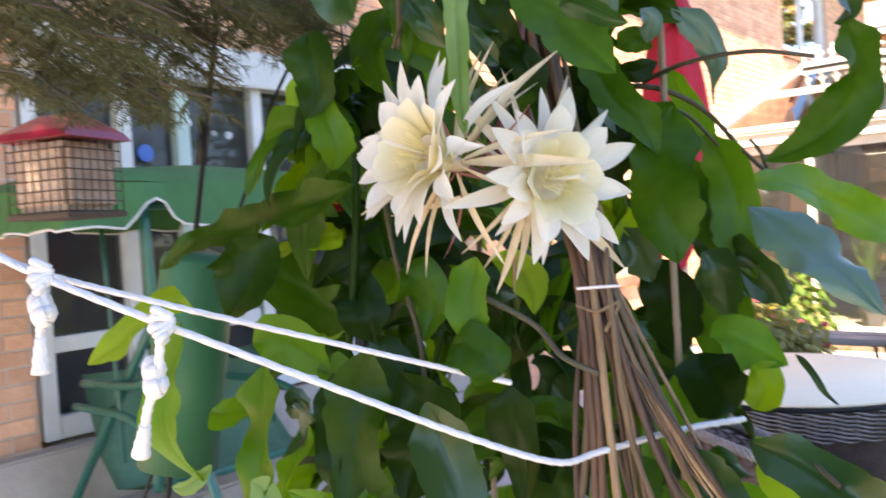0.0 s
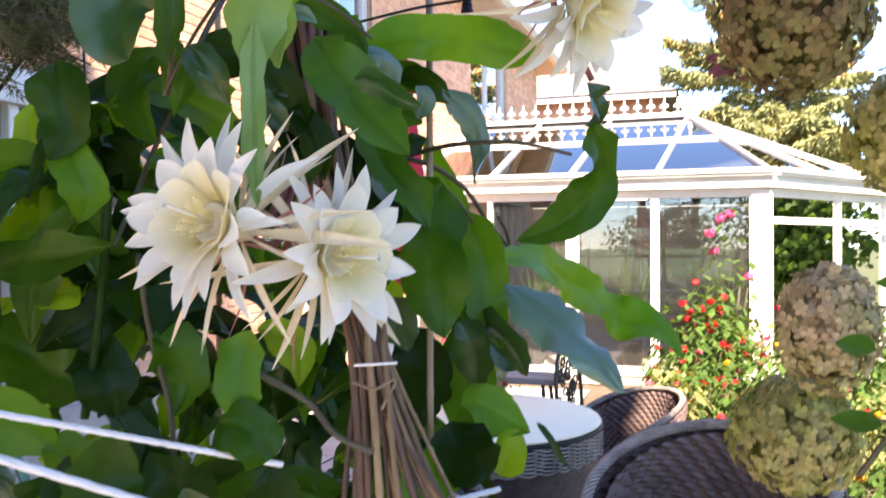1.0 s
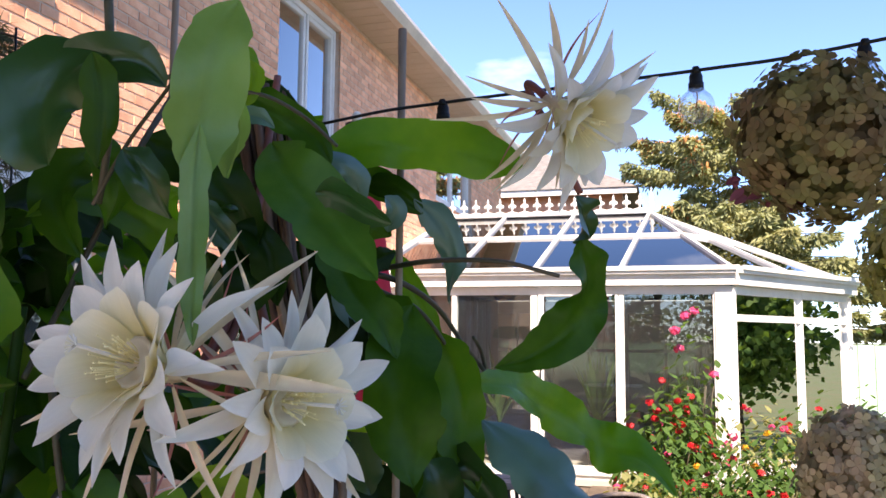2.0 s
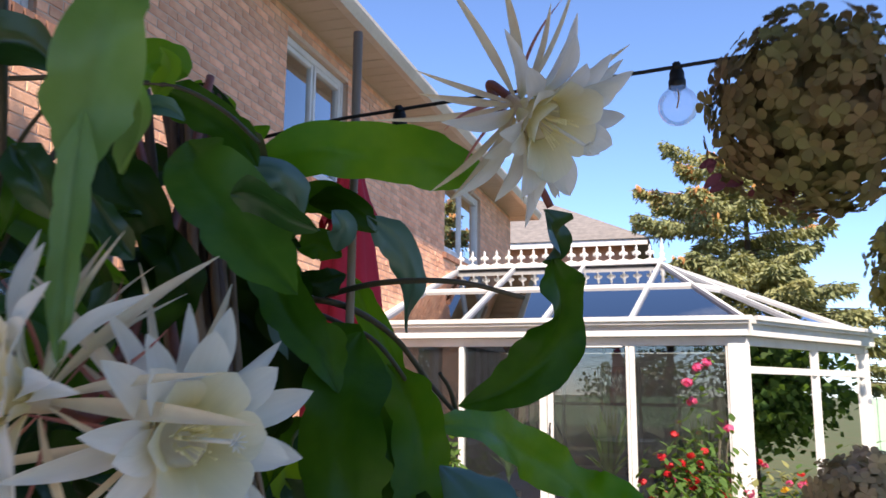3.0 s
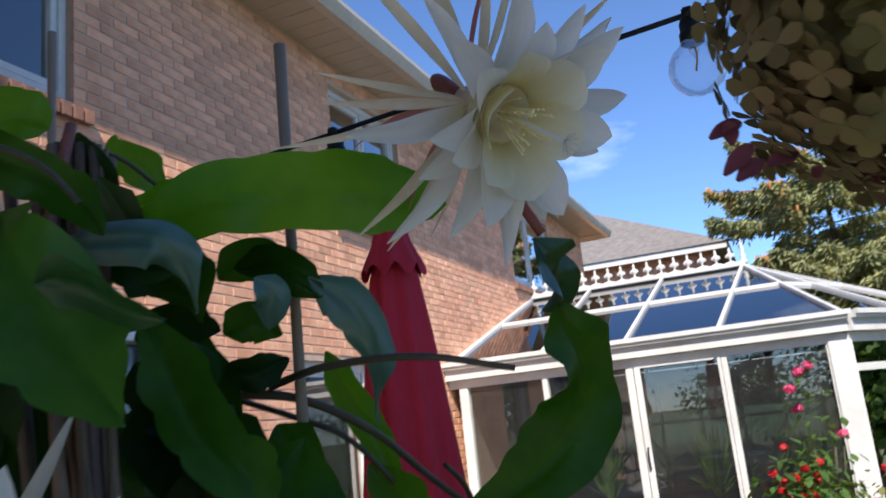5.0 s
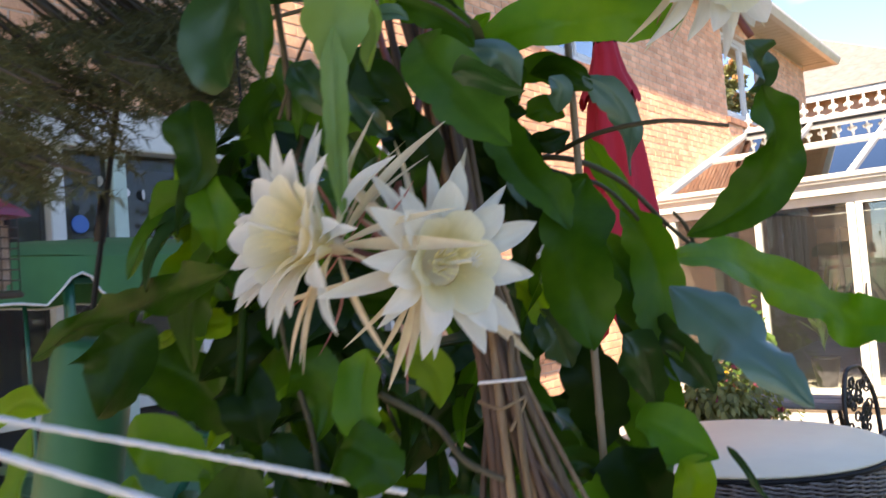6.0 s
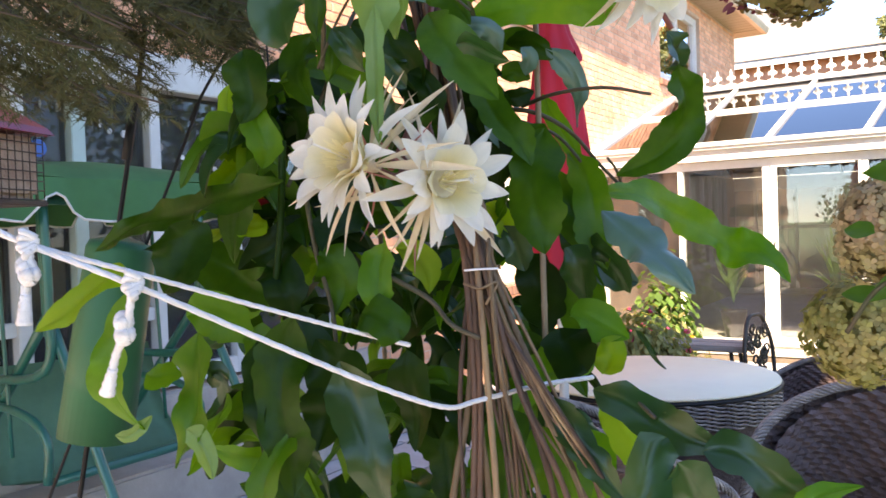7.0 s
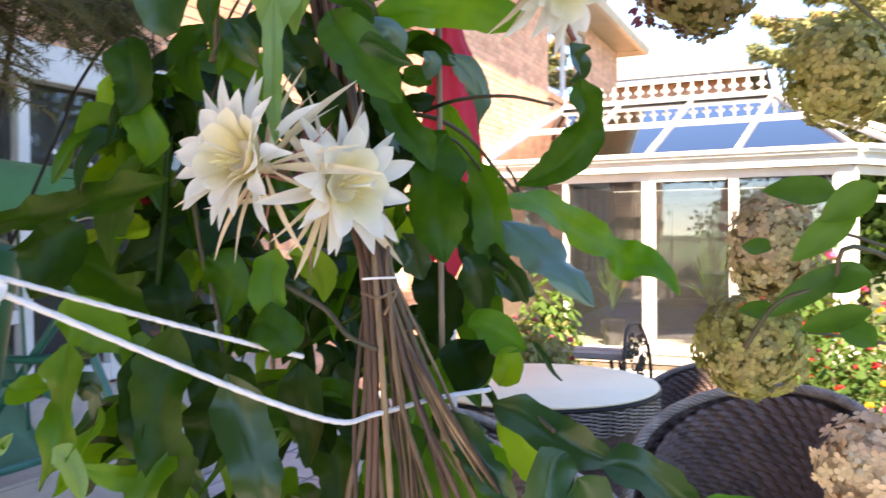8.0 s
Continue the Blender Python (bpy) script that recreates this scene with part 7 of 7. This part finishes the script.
# ---- flower beds ----
def bush(at, rx, ry, h, material, seed, label, blooms=(), leaf_size=0.06, count=420):
    count = int(count * 2.1)
    rnd = random.Random(seed)
    t = thing("flowering_plant" if blooms else "garden_plant", label, "plant", (*at, 0))
    bm = bmesh.new()
    pts = []
    for k in range(count):
        d = Vector((rnd.gauss(0, 1), rnd.gauss(0, 1), abs(rnd.gauss(0, 1)))).normalized() * rnd.uniform(0.35, 1.08)
        p = Vector((d.x * rx, d.y * ry, 0.05 + d.z * h * (1 + 0.18 * math.sin(d.x * 7) * math.cos(d.y * 6))))
        if d.length > 0.85:
            pts.append(p)
        q = (d.normalized() + Vector((rnd.uniform(-0.8, 0.8), rnd.uniform(-0.8, 0.8), rnd.uniform(-0.2, 0.9)))).to_track_quat("Z", "Y").to_matrix()
        s = leaf_size * rnd.uniform(0.6, 1.3)
        bm.faces.new([bm.verts.new(p + q @ (Vector(v) * s)) for v in ((0, -0.6, 0), (0.38, -0.1, 0.08), (0.25, 0.45, 0.03), (0, 0.8, -0.05), (-0.25, 0.45, 0.03), (-0.38, -0.1, 0.08))])
    part("foliage", bm, material, t, "", False)
    for k in range(7):
        a = k * 0.9
        st = bmesh.new()
        tube(st, ((0.03 * math.cos(a), 0.03 * math.sin(a), 0), (0.5 * rx * math.cos(a), 0.5 * ry * math.sin(a), h * 0.7)), 0.006, 5, 5)
        part("stalk", st, M_STEM, t)
    for m, n, size in blooms:
        for k in range(n):
            p = rnd.choice(pts) * rnd.uniform(1.02, 1.1)
            fb = bmesh.new()
            floret_cloud(fb, p, size * 0.8, size * 0.55, 14, size * 0.55, rnd)
            part("bloom", fb, m, t, "", False)
    return t


head((-0.034, 0.402, 1.652), 0.057, 0.057, M_HYDBACKLIT, 1, (0.40, 0.75, 1.0))
head((-0.005, 0.685, 1.270), 0.070, 0.064, M_HYD, 2, (0.40, 0.75, 1.0))
head((0.020, 0.630, 1.392), 0.050, 0.066, M_HYDBLUSH, 3, (0.40, 0.75, 1.0))
head((0.092, 0.622, 1.590), 0.060, 0.062, M_HYD, 5, (0.40, 0.75, 1.0))
head((0.114, 0.450, 1.192), 0.050, 0.050, M_HYDPEACH, 6, (0.40, 0.75, 1.0))
oval((0.090, 0.366, 1.383), (0.024, 0.357, 1.339), 0.023, M_LEAFSOFT, hpart)
oval((0.083, 0.386, 1.444), (0.023, 0.381, 1.452), 0.029, M_LEAFSOFT, hpart)
oval((0.097, 0.370, 1.431), (0.046, 0.368, 1.387), 0.026, M_LEAFSOFT, hpart)
oval((0.109, 0.375, 1.375), (0.055, 0.372, 1.368), 0.028, M_LEAFSOFT, hpart)
oval((0.107, 0.351, 1.346), (0.050, 0.369, 1.329), 0.022, M_LEAFSOFT, hpart)
oval((0.112, 0.355, 1.449), (0.068, 0.357, 1.421), 0.029, M_LEAFSOFT, hpart)
oval((0.109, 0.352, 1.317), (0.081, 0.361, 1.340), 0.026, M_LEAFSOFT, hpart)
oval((0.028, 0.420, 1.395), (0.001, 0.432, 1.401), 0.020, M_LEAFSOFT, hpart)
oval((0.033, 0.423, 1.337), (-0.003, 0.432, 1.340), 0.018, M_LEAFSOFT, hpart)
hpart("twig", tube(bmesh.new(), ((0.008, 0.372, 1.309), (0.036, 0.365, 1.351), (0.077, 0.368, 1.367), (0.119, 0.385, 1.390), (0.40, 0.75, 1.2)), 0.0022, 6, 24), M_STEM)
hpart("stem", tube(bmesh.new(), ((0.42, 0.75, 0), (0.42, 0.75, 0.8), (0.40, 0.75, 1.56)), 0.009, 8, 16), M_BARK)
hpart("stem", tube(bmesh.new(), ((0.48, 0.79, 0), (0.46, 0.77, 0.8), (0.40, 0.75, 1.56)), 0.009, 8, 16), M_BARK)
hpart("stem", tube(bmesh.new(), ((0.37, 0.80, 0), (0.39, 0.78, 0.8), (0.40, 0.75, 1.56)), 0.009, 8, 16), M_BARK)
oval((-0.047, 0.415, 1.612), (-0.048, 0.416, 1.607), 0.0046, M_MAGENTA, hpart)
oval((-0.070, 0.403, 1.610), (-0.068, 0.404, 1.607), 0.0046, M_MAGENTA, hpart)
oval((-0.054, 0.411, 1.613), (-0.048, 0.416, 1.608), 0.0046, M_MAGENTA, hpart)
oval((-0.056, 0.408, 1.627), (-0.054, 0.410, 1.622), 0.0046, M_MAGENTA, hpart)
oval((-0.083, 0.394, 1.613), (-0.091, 0.391, 1.608), 0.0046, M_MAGENTA, hpart)
oval((-0.051, 0.412, 1.622), (-0.057, 0.409, 1.615), 0.0046, M_MAGENTA, hpart)
oval((-0.073, 0.400, 1.615), (-0.082, 0.395, 1.612), 0.0046, M_MAGENTA, hpart)
oval((-0.085, 0.393, 1.618), (-0.094, 0.389, 1.610), 0.0046, M_MAGENTA, hpart)
oval((-0.053, 0.411, 1.624), (-0.059, 0.408, 1.618), 0.0046, M_MAGENTA, hpart)
oval((-0.073, 0.398, 1.629), (-0.065, 0.403, 1.625), 0.0046, M_MAGENTA, hpart)
oval((-0.091, 0.388, 1.625), (-0.090, 0.390, 1.618), 0.0046, M_MAGENTA, hpart)
oval((-0.087, 0.391, 1.625), (-0.096, 0.386, 1.621), 0.0046, M_MAGENTA, hpart)
oval((-0.057, 0.410, 1.613), (-0.051, 0.415, 1.605), 0.0046, M_MAGENTA, hpart)
oval((-0.052, 0.413, 1.613), (-0.053, 0.413, 1.609), 0.0046, M_MAGENTA, hpart)


bed = tagged(finish("flower_bed", block(bmesh.new(), (-0.95, 4.3, -0.02), (4.4, 8.35, 0.035), 0.02), M_SOIL, smooth=False), "dark soil of the flower bed", "flower bed", kind="structure")
bush((-0.15, 6.9), 0.5, 0.45, 1.0, M_BUSH, 1, "tall plant with scarlet blooms before the conservatory", ((M_FRED, 55, 0.036),), 0.07, 620)
bush((0.05, 7.85), 0.38, 0.25, 1.55, M_BUSH, 2, "climbing plant with pink-red blooms against the glass", ((M_FPINK, 14, 0.05),), 0.07, 230)
bush((0.25, 5.6), 0.5, 0.4, 0.72, M_BUSH, 3, "leafy plant with red and orange flowers", ((M_FRED, 12, 0.03), (M_FYELLOW, 6, 0.025)), 0.05, 620)
bush((0.75, 6.3), 0.55, 0.5, 0.85, M_BUSH, 4, "green plant dotted with orange and pink flowers", ((M_FYELLOW, 7, 0.03), (M_FPINK, 6, 0.03)), 0.055, 620)
bush((0.35, 4.9), 0.35, 0.3, 0.45, M_BUSH, 5, "low plant with a bright pink flower", ((M_FPINK, 8, 0.04), (M_FYELLOW, 8, 0.025)), 0.045, 480)
bush((-0.35, 5.5), 0.35, 0.35, 0.55, M_BUSHPALE, 6, "yellow-green variegated border plant", (), 0.05, 480)
bush((1.2, 5.3), 0.55, 0.5, 0.6, M_BUSH, 7, "border plant with small magenta and yellow flowers", ((M_FPINK, 9, 0.025), (M_FYELLOW, 8, 0.025)), 0.05, 620)
bush((1.6, 6.6), 0.6, 0.55, 1.0, M_BUSH, 8, "leafy shrub in the flower bed", ((M_FRED, 4, 0.03),), 0.065, 620)
bush((2.4, 7.4), 0.7, 0.6, 1.3, M_BUSH, 9, "tall green shrub beside the conservatory", ((M_FYELLOW, 6, 0.035),), 0.07, 620)
bush((0.95, 3.5), 0.4, 0.4, 0.52, M_BUSH, 10, "low bedding plant with yellow and red flowers", ((M_FYELLOW, 7, 0.04), (M_FRED, 6, 0.035)), 0.05, 480)
bush((1.1, 4.4), 0.5, 0.4, 0.5, M_BUSH, 11, "low bedding plant with pink and yellow flowers", ((M_FPINK, 9, 0.035), (M_FYELLOW, 6, 0.03)), 0.05, 480)
bush((0.55, 7.0), 0.5, 0.4, 0.85, M_BUSHPALE, 13, "pale green border plant with coral and pink blooms", ((M_FRED, 6, 0.03), (M_FPINK, 6, 0.03)), 0.05, 520)
bush((1.25, 7.3), 0.55, 0.45, 0.95, M_BUSH, 14, "leafy border plant with orange and red flowers", ((M_FYELLOW, 6, 0.03), (M_FRED, 8, 0.03)), 0.055, 560)
bush((0.75, 5.3), 0.4, 0.35, 0.55, M_BUSHPALE, 15, "light green border plant with coral flowers", ((M_FRED, 7, 0.025), (M_FYELLOW, 4, 0.025)), 0.045, 480)
bush((-1.8, 5.6), 0.42, 0.35, 0.72, M_BUSHPALE, 16, "yellow-green patio plant dotted with pink flowers", ((M_FPINK, 9, 0.022), (M_FYELLOW, 5, 0.018)), 0.045, 420)
bush((0.15, 4.6), 0.38, 0.3, 0.42, M_BUSH, 17, "low bedding plant with red and orange flowers", ((M_FRED, 8, 0.03), (M_FYELLOW, 7, 0.022)), 0.045, 420)
bush((-0.2, 6.1), 0.36, 0.3, 0.62, M_BUSH, 18, "border plant with small scarlet flowers", ((M_FRED, 14, 0.028), (M_FPINK, 4, 0.03)), 0.05, 420)
bush((-2.5, 8.0), 0.4, 0.3, 0.9, M_BUSH, 12, "dark green plant by the conservatory panes", (), 0.09, 300)
# planter on the bench and pots by the door
pl = thing("planter", "terracotta bowl of yellow-green trailing plants and pink flowers", "planter", (-1.62, 4.55, 0))
part("bowl", lathe(bmesh.new(), ((0.16, 0.0), (0.24, 0.42), (0.27, 0.58), (0.25, 0.58), (0.22, 0.5)), sides=28), M_TERRA, pl, "terracotta bowl")
tr = bush((-1.62, 4.55), 0.34, 0.3, 0.30, M_BUSHPALE, 30, "yellow-green trailing plants with pink flowers in a bowl", ((M_FPINK, 7, 0.022),), 0.04, 700)
tr.location.z = 0.52
for k, (x, y, h) in enumerate(((-0.95, 9.3, 1.0), (-2.1, 9.4, 1.1), (0.05, 9.2, 0.9), (1.2, 10.6, 1.1))):
    stand = thing("potted_plant", "leafy house plant in a dark pot behind the glass", "plant", (x, y, 0.06), "potted plants in the conservatory")
    part("pot", lathe(bmesh.new(), ((0.10, 0.0), (0.15, 0.3), (0.16, 0.32), (0.13, 0.32)), sides=20), M_BLACK, stand, "dark pot")
    fb = bmesh.new()
    rnd2 = random.Random(60 + k)
    for j in range(60):
        a, u = rnd2.uniform(0, 6.28), rnd2.uniform(0.2, 1)
        r = 0.32 * u
        p0, p1 = Vector((0, 0, 0.3 + 0.3 * u)), Vector((r * math.cos(a), r * math.sin(a), 0.35 + h * rnd2.uniform(0.3, 1)))
        side = (p1 - p0).cross(Vector((0, 0, 1))).normalized() * 0.035
        fb.faces.new([fb.verts.new(p0), fb.verts.new(p0.lerp(p1, 0.6) + side), fb.verts.new(p1), fb.verts.new(p0.lerp(p1, 0.6) - side)])
    part("foliage", fb, M_BUSH, stand, "", False)

# stakes, pot and filler leaves of the plant
for name, top in (("stake", STAKE_A), ("stake", STAKE_B)):
    tx, ty, tz = top
    sb = bmesh.new()
    prof = [(0.0043, 0.35)]
    for k in range(1, 9):
        z = 0.35 + (tz - 0.35) * k / 8
        prof += [(0.0043, z - 0.006), (0.0053, z - 0.002), (0.0043, z + 0.002)] if k < 8 else [(0.005, z)]
    lathe(sb, prof, (tx, ty, 0), 10)
    pp("stake", sb, M_BAMBOO, "grey-brown bamboo stake")
pp("pot", lathe(bmesh.new(), ((0.17, 0.0), (0.25, 0.40), (0.27, 0.43), (0.25, 0.45), (0.23, 0.42), (0.03, 0.40)), (-0.36, 0.66, 0), 32), M_TERRA, "large terracotta pot")
rnd = random.Random(77)
AWAY, ACROSS, EYE0 = Vector((-0.53, 0.85, 0)), Vector((0.85, 0.53, 0)), Vector((0.09, -0.42, 0))
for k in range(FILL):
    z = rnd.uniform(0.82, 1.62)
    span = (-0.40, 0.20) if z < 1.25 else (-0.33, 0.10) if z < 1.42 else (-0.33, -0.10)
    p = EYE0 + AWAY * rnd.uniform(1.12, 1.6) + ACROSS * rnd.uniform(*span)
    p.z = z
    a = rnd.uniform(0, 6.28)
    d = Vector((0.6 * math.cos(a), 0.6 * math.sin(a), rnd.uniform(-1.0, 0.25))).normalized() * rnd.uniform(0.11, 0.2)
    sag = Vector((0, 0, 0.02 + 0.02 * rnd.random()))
    leaf(p - d * 0.5, p + sag, p + d * 0.5, rnd.uniform(0.034, 0.07), (M_LEAFSHADE, M_LEAFDEEP, M_LEAFMID, M_LEAFSHADE, M_LEAFDEEP, M_LEAFMID, M_LEAFBLUE)[k % 7], rnd.uniform(-50, 50), rnd.uniform(-40, 40))


# ---- slabs and bricks ----
slab = bmesh.new()
block(slab, (-0.222, -0.222, -0.012), (0.222, 0.222, 0.0), 0.006)
slab_me = bpy.data.meshes.new("slab")
slab.to_mesh(slab_me)
slab.free()
slab_me.materials.append(M_PAVER)
for i in range(9):
    for j in range(20 if i > 4 else 27):
        ob = new("slab", slab_me)
        ob.parent = patio
        ob.location = (-3.28 + 0.45 * i, -3.85 + 0.45 * j, 0.0005 * ((i * 7 + j * 3) % 5))

BL, BH, BM = 0.205, 0.062, 0.0105


def brick_verts(y0, y1, z0, z1, out=0.0):
    x0, x1 = XW - 0.03, XW + out
    e = 0.003
    v = [(x0, y0, z0), (x0, y1, z0), (x0, y1, z1), (x0, y0, z1), (x1 - e, y0, z0), (x1 - e, y1, z0), (x1 - e, y1, z1), (x1 - e, y0, z1), (x1, y0 + e, z0 + e), (x1, y1 - e, z0 + e), (x1, y1 - e, z1 - e), (x1, y0 + e, z1 - e)]
    f = [(0, 4, 5, 1), (1, 5, 6, 2), (2, 6, 7, 3), (3, 7, 4, 0), (4, 8, 9, 5), (5, 9, 10, 6), (6, 10, 11, 7), (7, 11, 8, 4), (8, 11, 10, 9)]
    return v, [tuple(reversed(q)) for q in f]


half = BL / 2
bv, bf = brick_verts(-half, half, 0, BH)
brick_me = bpy.data.meshes.new("brick")
brick_me.from_pydata([(a - XW, b, c) for a, b, c in bv], [], bf)
brick_me.materials.append(M_BRICK)
rnd = random.Random(17)
rest_v, rest_f, singles = [], [], 0
rows_up = int((SOFFIT - 0.01) / (BH + BM))
for r in range(rows_up):
    z0 = 0.01 + r * (BH + BM)
    z1 = z0 + BH
    y = -1.0 - (0.5 * (BL + BM) if r % 2 else 0)
    while y < HOUSE_END:
        segs = [(y, min(y + BL, HOUSE_END))]
        for a, b, c, d in HOLES:
            if z1 > c - 0.10 and z0 < d + 0.001:
                new_segs = []
                for s0, s1 in segs:
                    if s1 <= a or s0 >= b:
                        new_segs.append((s0, s1))
                    else:
                        if s0 < a - 0.03:
                            new_segs.append((s0, a))
                        if s1 > b + 0.03:
                            new_segs.append((b, s1))
                segs = new_segs
        for s0, s1 in segs:
            out = rnd.uniform(-0.0015, 0.002)
            if s1 - s0 > BL - 0.001 and singles < 300 and 3.6 < y < 6.1 and 3.05 < z0 < 4.75:
                ob = new("brick", brick_me)
                ob.parent = wall
                ob.location = (XW + out, (s0 + s1) / 2, z0)
                singles += 1
            elif s1 - s0 > 0.03:
                v, f = brick_verts(s0, s1, z0, z1, out)
                k = len(rest_v)
                rest_v += v
                rest_f += [tuple(i + k for i in q) for q in f]
        y += BL + BM
brickwork = raw("brickwork", rest_v, rest_f, M_BRICK, wall)
tagged(brickwork, "rows of mottled brown bricks", kind="stuff")
